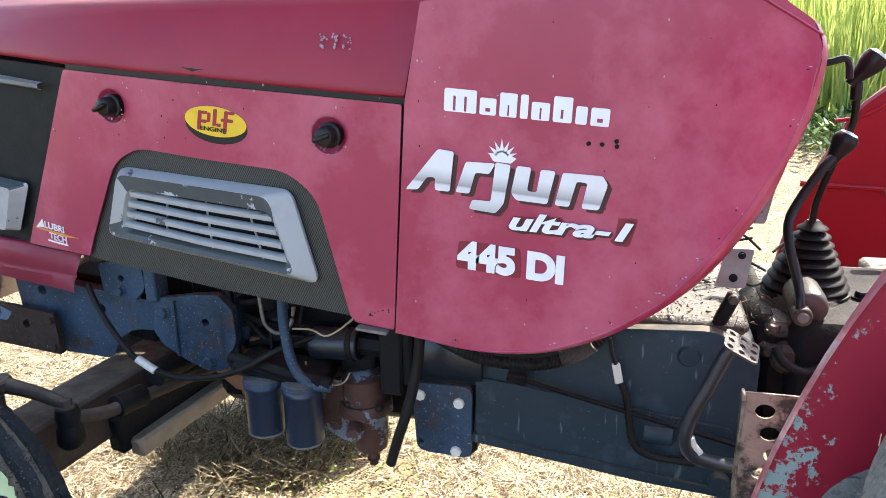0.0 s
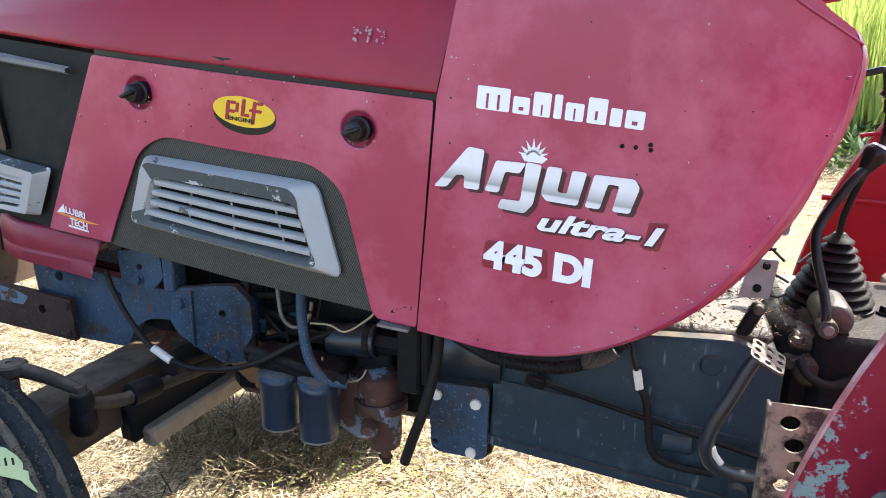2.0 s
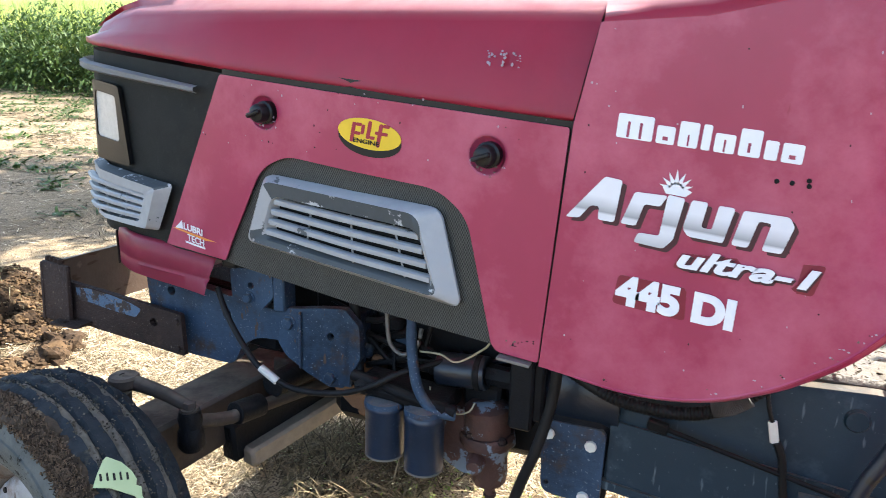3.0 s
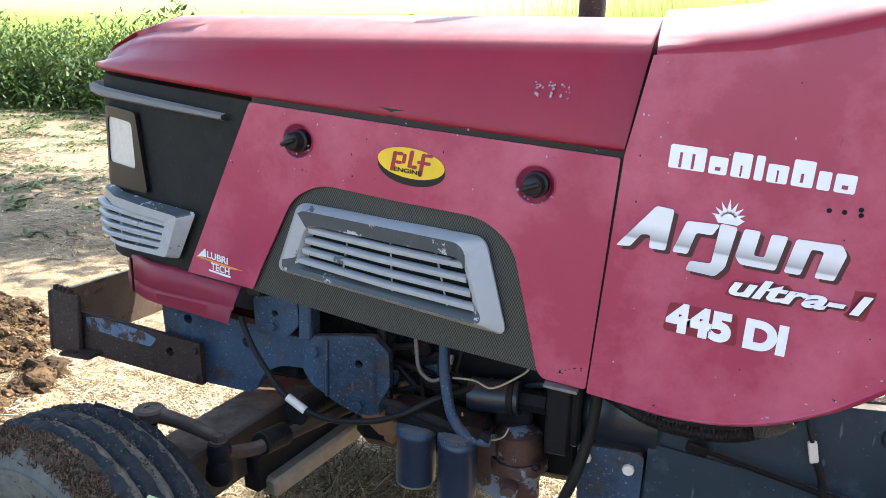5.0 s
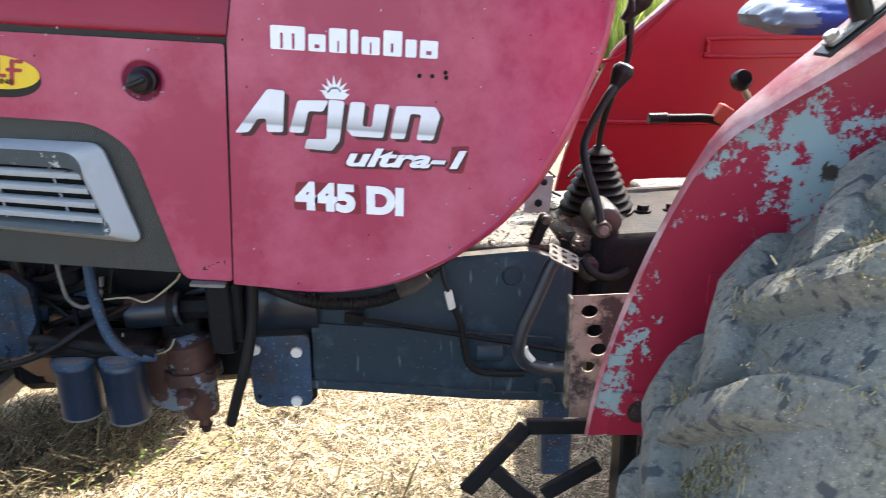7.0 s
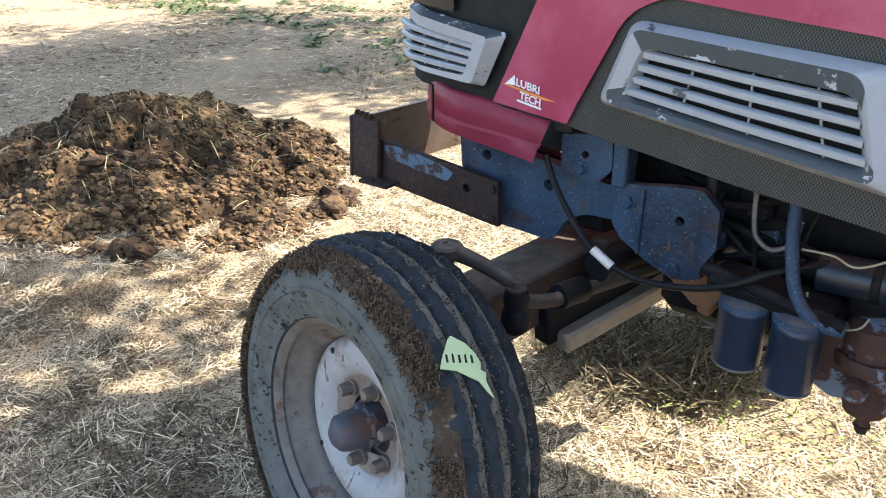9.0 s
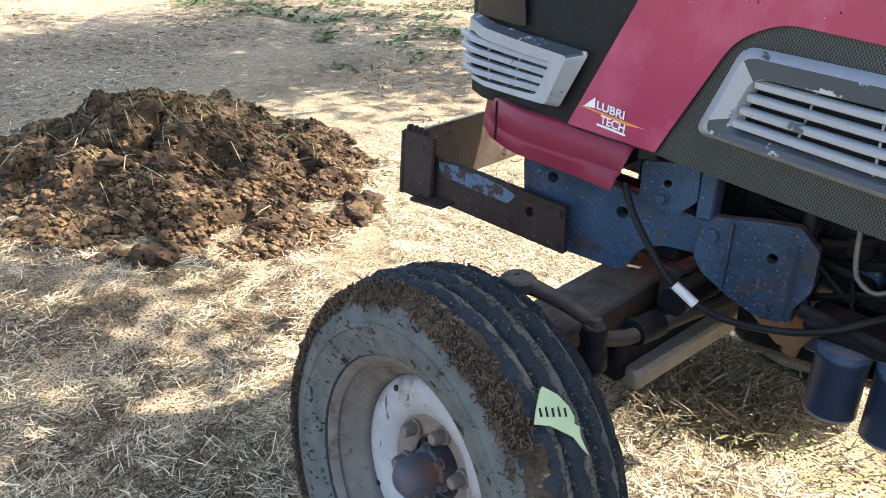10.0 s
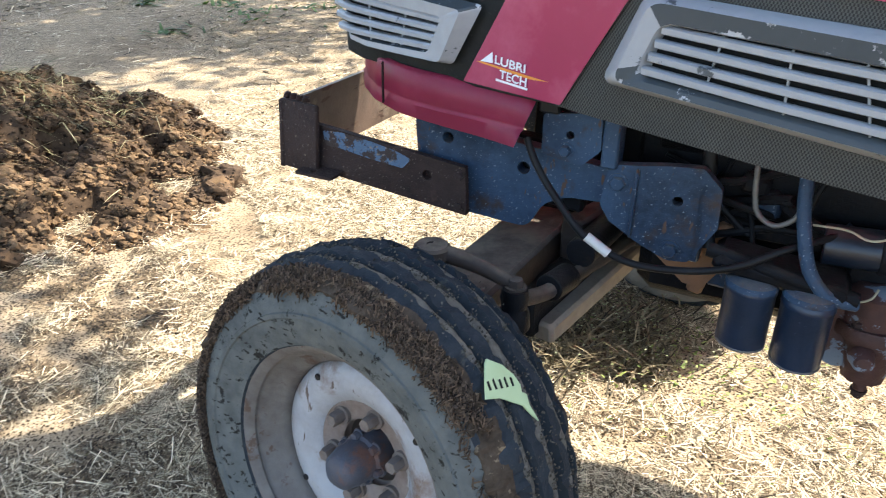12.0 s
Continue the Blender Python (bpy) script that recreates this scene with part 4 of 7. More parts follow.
# badge with an orange flash
lettering("brake_sign", "LUBRI", (-1.262, 0.9125, -1.196, 0.9075), 0.021, WHITE, side_panel, shear=0.05, bold=0.0003)
lettering("brake_sign", "TECH", (-1.25, 0.8885, -1.192, 0.8845), 0.0215, WHITE, side_panel, shear=0.05, bold=0.0003)
decal("brake_flash", [Vector(p) for p in [(-1.294, 0.9105), (-1.268, 0.9315), (-1.266, 0.9118)]], 0.0014, WHITE, side_panel)
decal("brake_flash", [Vector(p) for p in [(-1.302, 0.9085), (-1.294, 0.9105), (-1.15, 0.9015), (-1.19, 0.8985)]], 0.0012, ORANGE, side_panel)
decal("brake_bar", [Vector(p) for p in [(-1.258, 0.882), (-1.19, 0.8785), (-1.19, 0.8825), (-1.258, 0.886)]], 0.002, WHITE, side_panel)
# chipped marks on the bonnet
SCRATCH = material("bare_primer", (0.4, 0.33, 0.38), (0.3, 0.2, 0.24), rough=0.7, scale=90, bump=0)
rnd = random.Random(5)
for bx in (-0.535, -0.512, -0.49):
    for _ in range(9):
        cx, cz, r = bx + rnd.uniform(-0.008, 0.008), 1.303 + rnd.uniform(-0.013, 0.013), rnd.uniform(0.0008, 0.0026)
        part("paint_chip", plate([Vector((cx + r * rnd.uniform(0.5, 1.2) * math.cos(q), cz + 1.3 * r * rnd.uniform(0.5, 1.2) * math.sin(q))) for q in np.linspace(0, 6.283, 8)[:-1]], lambda u, v, d: (u, side_y(u) + 0.0095 + 0.1 * (v - 1.29) + d, v), 0.003), SCRATCH, hood)
for hx, hz in ((-0.083, 1.141), (-0.062, 1.14), (-0.039, 1.137), (-0.04, 1.145)):
    decal("screw_hole", circle(hx, hz, 0.0038, 9), 0.001, BLUE_DARK, cowl)
for _ in range(46):
    cx, cz, r = rnd.uniform(-0.38, 0.15), rnd.uniform(0.82, 1.36), rnd.uniform(0.0006, 0.0018)
    if cx < 0.1 * (cz * 4 - 3.4) + 0.05:
        decal("paint_chip", circle(cx, cz, r, 6, r * rnd.uniform(0.7, 2.0)), 0.0007, rnd.choice((SCRATCH, BLUE_DARK)), cowl)
for _ in range(36):
    cx, cz, r = rnd.uniform(-1.2, -0.43), rnd.uniform(1.12, 1.24), rnd.uniform(0.0006, 0.0018)
    decal("paint_chip", circle(cx, cz, r, 6, r * rnd.uniform(0.7, 2.0)), 0.0007, rnd.choice((SCRATCH, BLUE_DARK)), side_panel)

# scuffs along the cowl's lower rear edge and the panel's foot
for ex, ez in ((-0.3, 0.775), (-0.13, 0.79), (-0.063, 0.818), (-0.03, 0.838), (0.03, 0.878), (0.045, 0.893), (0.06, 0.91), (0.075, 0.925), (0.1, 0.957), (0.12, 0.985), (0.15, 1.035), (0.2, 1.13), (0.215, 1.17), (0.229, 1.25)):
    for _ in range(3):
        decal("edge_chip", circle(ex + rnd.uniform(-0.012, 0.006), ez + rnd.uniform(0.0, 0.012), rnd.uniform(0.0008, 0.003), 6, rnd.uniform(0.0006, 0.0016)), 0.0006, rnd.choice((SCRATCH, RUST_BROWN, BLUE_DARK)), cowl)
for _ in range(12):
    decal("edge_chip", circle(-0.46 + rnd.gauss(0, 0.012), 0.822 + rnd.gauss(0, 0.006), rnd.uniform(0.0008, 0.0028), 6, rnd.uniform(0.0008, 0.002)), 0.0006, rnd.choice((RUST_BROWN, BLUE_DARK)), side_panel)
# dark shut lines behind the joints of the panels
decal("shut_line", [Vector(p) for p in [(-1.115, 1.245), (-1.115, 1.285), (-0.384, 1.225), (-0.384, 1.185)]], -0.0068, BLACK, side_panel)
part("shut_line", xz_plate([Vector(p) for p in [(-0.432, 0.796), (-0.406, 1.2), (-0.38, 1.2), (-0.402, 0.79)]], 1.2195, 0.003), BLACK, cowl)
part("crease", tube([bend(*q) for q in ((0.13, 1.2125, 1.372), (0.147, 1.2115, 1.357), (0.2, 1.211, 1.324), (0.238, 1.2115, 1.3))], 0.0022, 8), RED, cowl)
for kx, kz in ((-1.001, 1.187), (-0.529, 1.145)):
    for q in range(9):
        an = radians(200 + q * 16)
        rr = rnd.uniform(0.024, 0.037)
        decal("rust_chip", circle(kx + rr * math.cos(an), kz + rr * math.sin(an), rnd.uniform(0.0012, 0.0035), 7, rnd.uniform(0.001, 0.003)), 0.0006, RUST_BROWN if q % 4 else SCRATCH, side_panel)

# ---- front frame, bumper, axle ----
# (x, z) outlines on the near side of the chassis
part("frame_rail", xz_plate(rounded([(-1.45, 0.772), (-1.06, 0.722), (-1.0, 0.71), (-1.0, 0.655), (-1.13, 0.65), (-1.175, 0.625), (-1.203, 0.568), (-1.345, 0.575), (-1.44, 0.66)], 0.02), 1.41, 0.03, [circle(-1.217, 0.694, 0.013), circle(-1.376, 0.73, 0.012)]), BLUE, tractor, "dark blue frame rail, paint scratched")
part("frame_rail", xz_plate(rounded([(-1.45, 0.772), (-1.0, 0.71), (-1.0, 0.655), (-1.13, 0.65), (-1.203, 0.568), (-1.345, 0.575), (-1.44, 0.66)], 0.02), 2 * YC - 1.44, 0.03), BLUE, tractor)
# Blocks added behind the rail and bumper holes to keep them dark.
part("rail_hole_backing", box((-1.25, 1.47, 0.68), (0.3, 0.04, 0.13), pose(0, 0, 0, 0, 6, 0), 0.006), BLUE_DARK, tractor)
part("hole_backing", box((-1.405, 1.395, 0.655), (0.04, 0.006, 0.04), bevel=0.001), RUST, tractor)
# Dark sheet added to close the bright gaps behind the lug bracket.
part("dark_gap_filler", box((-1.1, 1.5, 0.775), (0.26, 0.02, 0.17), bevel=0.004), BLUE_DARK, tractor)
part("frame_cross_member", box((-1.42, YC, 0.69), (0.05, 0.46, 0.1), bevel=0.006), BLUE, tractor)
br = part("engine_bracket", xz_plate(rounded([(-1.05, 0.742), (-1.0, 0.748), (-0.95, 0.757), (-0.89, 0.763), (-0.855, 0.728), (-0.852, 0.655), (-0.893, 0.578), (-0.93, 0.574), (-0.985, 0.597), (-1.04, 0.63), (-1.06, 0.66)], 0.006), 1.385, 0.02, [circle(-0.925, 0.694, 0.0095)]), BLUE, tractor, "blue cast bracket with bolts")
part("rib", box((-0.999, 1.381, 0.675), (0.006, 0.01, 0.135), bevel=0.002), BLUE, br)
for bx, bz in ((-1.031, 0.709), (-0.926, 0.597)):
    part("bolt", bolt((bx, 1.386, bz), (0, -1, 0), 0.014, 0.012), BLUE, br)
part("bracket_web", box((-0.885, 1.44, 0.66), (0.02, 0.11, 0.16), bevel=0.004), BLUE, tractor)
sb = part("lug_bracket", xz_plate(rounded([(-1.18, 0.82), (-1.07, 0.835), (-1.066, 0.765), (-1.1, 0.73), (-1.175, 0.742)], 0.01), 1.38, 0.016, [circle(-1.125, 0.786, 0.008)]), BLUE, tractor)
part("bolt", bolt((-1.13, 1.381, 0.757), (0, -1, 0), 0.011, 0.014), BLUE, sb)
part("lug_post", box((-1.05, 1.4, 0.79), (0.03, 0.05, 0.11), bevel=0.004), BLUE, tractor)
part("rusty_stay", box((-0.86, 1.47, 0.56), (0.03, 0.05, 0.16), pose(0, 0, 0, 0, 14, 0), 0.006), RUST_ORANGE, tractor)
part("rusty_bracket", xz_plate([Vector(p) for p in [(-0.93, 0.61), (-0.845, 0.62), (-0.842, 0.54), (-0.865, 0.5), (-0.9, 0.505), (-0.965, 0.56)]], 1.44, 0.025), RUST_ORANGE, tractor, "orange rusted bracket")

bump_bar = part("bumper", xz_plate(rounded([(-1.70, 0.728), (-1.323, 0.686), (-1.318, 0.582), (-1.70, 0.622)], 0.004), 1.375, 0.014, [circle(-1.405, 0.655, 0.011)]), RUST, tractor, "rusty brown steel bumper bar")
part("side_bar", xz_plate(rounded([(-1.70, 0.728), (-1.323, 0.686), (-1.318, 0.582), (-1.70, 0.622)], 0.004), 2 * YC - 1.389, 0.014), RUST, bump_bar)
part("end_plate", box((-1.697, 1.365, 0.694), (0.095, 0.012, 0.155), pose(0, 0, 0, 0, 3, -4), 0.003), RUST, bump_bar)
part("end_cap", box((-1.742, 1.385, 0.694), (0.012, 0.05, 0.155), pose(0, 0, 0, 0, 3, 0), 0.003), RUST, bump_bar)
cross = plate([Vector(p) for p in [(1.39, 0.765), (1.93, 0.75), (1.93, 0.6), (1.39, 0.615)]], lambda u, v, d: (-1.735 + d, u, v), 0.01)
part("front_plate", cross, RUST_BROWN, bump_bar, "brown dusty inner face")
part("worn_patch", xz_plate(rounded([(-1.645, 0.712), (-1.6, 0.714), (-1.53, 0.706), (-1.47, 0.694), (-1.44, 0.682), (-1.46, 0.66), (-1.54, 0.668), (-1.6, 0.678), (-1.64, 0.68)], 0.004), 1.3742, 0.002), RUST_BLUE, bump_bar, "old blue paint flaking off the bar")
part("tab", plate(rounded([(-1.69, 1.325), (-1.6, 1.325), (-1.6, 1.4), (-1.69, 1.4)], 0.006), lambda u, v, d: (u, v, 0.622 + d), 0.006, [circle(-1.655, 1.345, 0.008)]), RUST, bump_bar, "small drilled tab")
part("gusset", box((-1.66, 1.40, 0.612), (0.07, 0.05, 0.008), bevel=0.002), RUST, bump_bar)
for k in range(4):
    part("rivet", lathe([(0, 0.012), (0.007, 0.01), (0.009, 0), (0, 0)], pose(-1.735 + 0.018 * k, 1.382 - 0.004 * k, 0.772), 10), RUST, bump_bar)
part("bolt", bolt((-1.335, 1.376, 0.668), (0, -1, 0), 0.009, 0.008), RUST, bump_bar)
part("bolt", bolt((-1.335, 1.376, 0.6), (0, -1, 0), 0.009, 0.008), RUST, bump_bar)

# axle beam from kingpin to kingpin, with its two radius arms
def beam(p, q, w, h, mat, name, label=""):
    p, q = Vector(p), Vector(q)
    m = (q - p).to_track_quat("X", "Z").to_matrix().to_4x4()
    return part(name, box((p + q) / 2, ((q - p).length, w, h), m, min(0.008, 0.18 * min(w, h))), mat, tractor, label)


axle = beam((-1.27, 1.13, 0.455), (-1.16, 2.2, 0.455), 0.13, 0.13, AXLE, "front_axle", "muddy brown front axle beam")
beam((-1.14, 1.5, 0.51), (-1.02, 1.9, 0.5), 0.05, 0.1, AXLE, "axle_support")
beam((-1.14, 1.36, 0.36), (-0.98, 1.95, 0.42), 0.045, 0.05, TAN_STEEL, "radius_arm", "dusty tan radius arm")
beam((-1.18, 1.34, 0.4), (-1.04, 1.9, 0.44), 0.05, 0.1, BLUE_DARK, "radius_arm_web")
part("pivot_pin", rod((-1.42, YC, 0.5), (-0.95, YC, 0.5), 0.045), BLUE_DARK, tractor)
part("kingpin_housing", lathe([(0, -0.17), (0.045, -0.17), (0.048, -0.16), (0.048, 0.04), (0.036, 0.055), (0.036, 0.085), (0, 0.085)], pose(-1.285, 1.13, 0.515) @ Matrix.Diagonal((0.75, 0.75, 1, 1)), 24), AXLE, tractor)
arm = part("steering_arm", tube([(-1.285, 1.15, 0.617), (-1.25, 1.158, 0.612), (-1.2, 1.17, 0.596), (-1.145, 1.18, 0.572)], lambda t: 0.018 - 0.005 * t, 12), AXLE, tractor, "brown steering arm")
part("cap", lathe([(0, 0.012), (0.01, 0.012), (0.011, 0.015), (0.032, 0.015), (0.038, 0.009), (0.039, -0.012), (0.03, -0.02), (0, -0.022)], pose(-1.285, 1.15, 0.619) @ Matrix.Diagonal((0.85, 0.85, 0.8, 1)), 20), AXLE, arm)
part("ball_joint", lathe([(0, 0.03), (0.022, 0.028), (0.026, 0.01), (0.022, -0.01), (0.027, -0.02), (0.029, -0.05), (0.022, -0.062), (0, -0.064)], pose(-1.14, 1.175, 0.54), 20), BLUE_DARK, arm)
part("nut", bolt((-1.14, 1.175, 0.568), (0, 0, 1), 0.014, 0.018), AXLE, arm)
tie = part("tie_rod", tube([(-1.14, 1.19, 0.535), (-1.12, 1.27, 0.51), (-1.1, 1.34, 0.505), (-1.0, 1.8, 0.46)], 0.015, 12), AXLE, tractor, "greasy tie rod")
part("sleeve", rod((-1.115, 1.29, 0.512), (-1.1, 1.365, 0.505), 0.027), BLUE_DARK, tie)
part("steering_cylinder", rod((-1.09, 1.40, 0.54), (-1.05, 1.72, 0.53), 0.03), BLUE_DARK, tractor)


# ---- wheels ----
def build_front_wheel(m, near):
    w = empty("front_wheel", tractor, m)
    flip = pose(0, 0, 0, 90)
    prof = [(0.214, 0.074), (0.222, 0.084), (0.236, 0.087), (0.258, 0.093), (0.285, 0.094), (0.308, 0.089), (0.326, 0.08)]
    tread = [(0.338, 0.07), (0.347, 0.06), (0.354, 0.048), (0.342, 0.045), (0.342, 0.034), (0.358, 0.031), (0.36, 0.014), (0.346, 0.011), (0.346, 0.002)]
    half = prof + tread
    full = half + [(r, -h) for r, h in reversed(half)]
    bm = lathe(full, flip, 240)
    for v in bm.verts:
        n1 = noise.noise(v.co * 35)
        k = 0.006 * n1
        if math.hypot(v.co.x, v.co.z) > 0.33:
            q = math.atan2(v.co.z, v.co.x)
            k += 0.009 * noise.noise(v.co * 60)
            k -= 0.016 * smoothstep(0.45, 0.8, math.sin(q * 38 + 60 * v.co.y + 2 * noise.noise(v.co * 12)))   # worn cross cuts
            if abs(v.co.y) > 0.05:                 # worn notches along the shoulder rib
                k -= 0.024 * smoothstep(0.2, 0.6, math.sin(q * 22 + 3.0 * noise.noise(v.co * 9)))
        v.co *= 1 + k
    tyre = part("tyre", bm, TYRE, w, "dark ribbed front tyre caked with dried mud", 50)
    part("sidewall", lathe([(0.222, 0.0845), (0.236, 0.089), (0.258, 0.0955), (0.27, 0.0965), (0.272, 0.099), (0.279, 0.099), (0.281, 0.0965), (0.3, 0.094), (0.32, 0.0845)], flip, 72), TYRE_GREY, tyre, "grey weather-cracked sidewall")
    for r0, h0 in ((0.3475, 0.0395), (0.351, 0.0), (0.3475, -0.0395)):
        bg = lathe([(r0 - 0.004, h0 + 0.0075), (r0, h0 + 0.004), (r0 + 0.001, h0), (r0, h0 - 0.004), (r0 - 0.004, h0 - 0.0075)], flip, 160)
        for v in bg.verts:
            v.co *= 1 + 0.011 * noise.noise(v.co * 90) + 0.008 * noise.noise(v.co * 28)
        part("groove_mud", bg, GROOVE_MUD, tyre, "dry pale mud in the tread groove", 60)
    if not near:
        part("inner_sidewall", lathe([(0.222, -0.0845), (0.236, -0.089), (0.258, -0.0955), (0.285, -0.0965), (0.3, -0.094), (0.325, -0.083)], flip, 72), TYRE_DUSTY, tyre, "dusty inner sidewall")
        part("inner_disc", lathe([(0.05, -0.03), (0.12, -0.045), (0.19, -0.06), (0.214, -0.084), (0.222, -0.086)], flip, 56), RIM_DIRTY, w)
    if near:
        rn = random.Random(3)
        bmm = []
        cake = []
        for j in range(9):
            rr = 0.31 + 0.0043 * j
            hh = 0.0885 - max(0, rr - 0.322) * 0.95
            ring = []
            for k in range(260):
                q = 2 * math.pi * k / 260
                pv = Vector((math.cos(q) * 5, math.sin(q) * 5, rr * 14))
                up = 0.011 * noise.noise(pv) + 0.007 * noise.noise(pv * 5) + 0.004 * noise.noise(pv * 13) - 0.0001
                up += 0.004 - 0.01 * (abs(j - 4) / 4) ** 2
                ring.append((rr * math.cos(q), -hh - up, rr * math.sin(q)))
            cake.append(ring)
        part("mud_cake", loft([list(r) for r in zip(*cake)] + [[c[0] for c in cake]], closed=False), MUD_CAKE, tyre, "thick dark brown mud caked on the shoulder", 0)
        for _ in range(26000):
            q, r = rn.uniform(0, 6.283), rn.gauss(0.329, 0.009)
            if noise.noise(Vector((math.cos(q) * 4, math.sin(q) * 4, r * 14))) < -0.42 + 0.15 * rn.random() or r > 0.347:
                continue
            h = 0.09 - max(0, r - 0.322) * 0.95
            c = Vector((r * math.cos(q), -h - rn.uniform(-0.003, 0.008), r * math.sin(q)))
            s1 = rn.uniform(0.0009, 0.0034)
            rot = Euler((rn.gauss(0, 0.6), -q + rn.gauss(0, 0.95), rn.gauss(0, 0.6))).to_matrix().to_4x4()
            long = rn.random() < 0.7
            bmm.append(Matrix.Translation(c) @ rot @ Matrix.Diagonal((s1 * (4.2 if long else 1.3), s1 * (0.42 if long else 1), s1 * 0.6, 1)))
        bits("mud", bmm, MUD, tyre, "dried mud and straw stuck to the shoulder")
        crumbs = []
        for _ in range(6500):
            q, (r0, h0) = rn.uniform(0, 6.283), rn.choice(((0.349, 0.0395), (0.352, 0.0), (0.349, -0.0395)))
            if noise.noise(Vector((math.cos(q) * 9, math.sin(q) * 9, h0 * 30))) < -0.25:
                continue
            h1 = h0 + rn.gauss(0, 0.0075)
            s1 = rn.uniform(0.0008, 0.0024)
            rot = Euler((rn.uniform(0, 6), rn.uniform(0, 6), rn.uniform(0, 6))).to_matrix().to_4x4()
            r1 = r0 + rn.uniform(-0.003, 0.0015) + 0.5 * abs(h1 - h0)
            crumbs.append(Matrix.Translation((r1 * math.cos(q), -h1, r1 * math.sin(q))) @ rot @ Matrix.Diagonal((s1 * 1.5, s1, s1 * 0.7, 1)))
        bits("groove_crumb_layer", crumbs, CRUMB, tyre, "pale mud crumbs lying in the tread grooves")
    rim = part("rim", lathe([(0.205, 0.07), (0.214, 0.08), (0.221, 0.081), (0.224, 0.076), (0.219, 0.072), (0.212, 0.07), (0.198, 0.055), (0.19, 0.045), (0.178, 0.04), (0.172, 0.03), (0.172, -0.06), (0.214, -0.08), (0.22, -0.08)], flip, 64), RIM_DIRTY, w, "dirty silver wheel rim")
    disc = part("disc", lathe([(0.098, 0.02), (0.1, 0.022), (0.125, 0.034), (0.15, 0.036), (0.168, 0.028), (0.176, 0.012), (0.176, 0.002), (0.098, 0.002)], flip, 56), RIM, w, "silver-painted disc with brown stains")
    part("centre_plate", lathe([(0.06, 0.01), (0.064, 0.0125), (0.085, 0.0145), (0.098, 0.0205), (0.098, 0.002), (0.06, -0.004), (0.06, -0.03), (0.0, -0.03)], flip, 40), STAINED, disc, "rust-stained centre of the disc")
    hub = part("hub", lathe([(0, 0.08), (0.02, 0.078), (0.031, 0.07), (0.036, 0.054), (0.037, 0.03), (0.041, 0.026), (0.042, 0.01), (0.042, -0.05), (0, -0.05)], flip, 18), HUB, w, "rusty blue hub")
    for k in range(6):
        q = radians(60 * k + 20)
        c = Vector((0.078 * math.cos(q), -0.013, 0.078 * math.sin(q)))
        part("wheel_nut", bolt(c, (0, -1, 0), 0.0125, 0.026), RUSTY_NUT, disc)
        c = Vector((0.04 * math.cos(q + 0.5), -0.022, 0.04 * math.sin(q + 0.5)))
        part("hub_nut", bolt(c, (0, -1, 0), 0.008, 0.012), HUB, hub)
    for k in range(4):
        q = radians(90 * k + 40)
        m2 = Matrix.Translation((0.152 * math.cos(q), -0.0352, 0.152 * math.sin(q))) @ pose(0, 0, 0, 90)
        part("disc_hole", lathe([(0, 0.002), (0.0055, 0.002), (0.0065, 0.0)], m2, 12), BLACK, disc)
    return w


TYRE_DUSTY = material("dusty_dark_sidewall", (0.2, 0.165, 0.125), (0.1, 0.085, 0.068), rough=0.85, scale=26, spots=(0.28, 0.23, 0.17), spot_scale=7, spot_at=0.55, spot_soft=0.2, bump=0.6, bump_scale=90, spec=0.12)
MUD = foliage("dried_mud_and_straw", (0.016, 0.011, 0.008), (0.135, 0.092, 0.06), 0.95, 0.0)
MUD_CAKE = material("caked_brown_mud", (0.075, 0.055, 0.038), (0.025, 0.018, 0.012), rough=0.95, scale=90, spots=(0.17, 0.13, 0.085), spot_scale=50, spot_at=0.58, bump=1.0, bump_scale=90, spec=0.1)
GROOVE_MUD = material("dry_mud_in_the_grooves", (0.17, 0.15, 0.12), (0.06, 0.055, 0.048), rough=0.95, scale=70, bump=1.0, bump_scale=120, spec=0.1)
CRUMB = foliage("pale_mud_crumbs", (0.03, 0.027, 0.022), (0.13, 0.112, 0.085), 0.95, 0.0)
STAINED = material("rust_stained_silver", (0.26, 0.21, 0.18), (0.13, 0.085, 0.06), rough=0.6, scale=35, spots=(0.33, 0.32, 0.31), spot_scale=14, spot_at=0.58, bump=0.3)
RUSTY_NUT = material("rusty_grey_nut", (0.17, 0.14, 0.12), (0.08, 0.055, 0.042), rough=0.6, scale=60, bump=0.3)
HUB = material("rusty_blue_hub", (0.05, 0.06, 0.08), (0.1, 0.06, 0.045), rough=0.6, scale=30, spots=(0.13, 0.06, 0.04), spot_scale=14, spot_at=0.52, spot_soft=0.1, bump=0.4)
front_wheel = build_front_wheel(pose(-1.268, 0.94, 0.334, -6.7, 0, -9.1) @ Matrix.Diagonal((1, 1.22, 1, 1)), True)
build_front_wheel(pose(-1.09, 2.37, 0.325, 0, 0, 168), False)


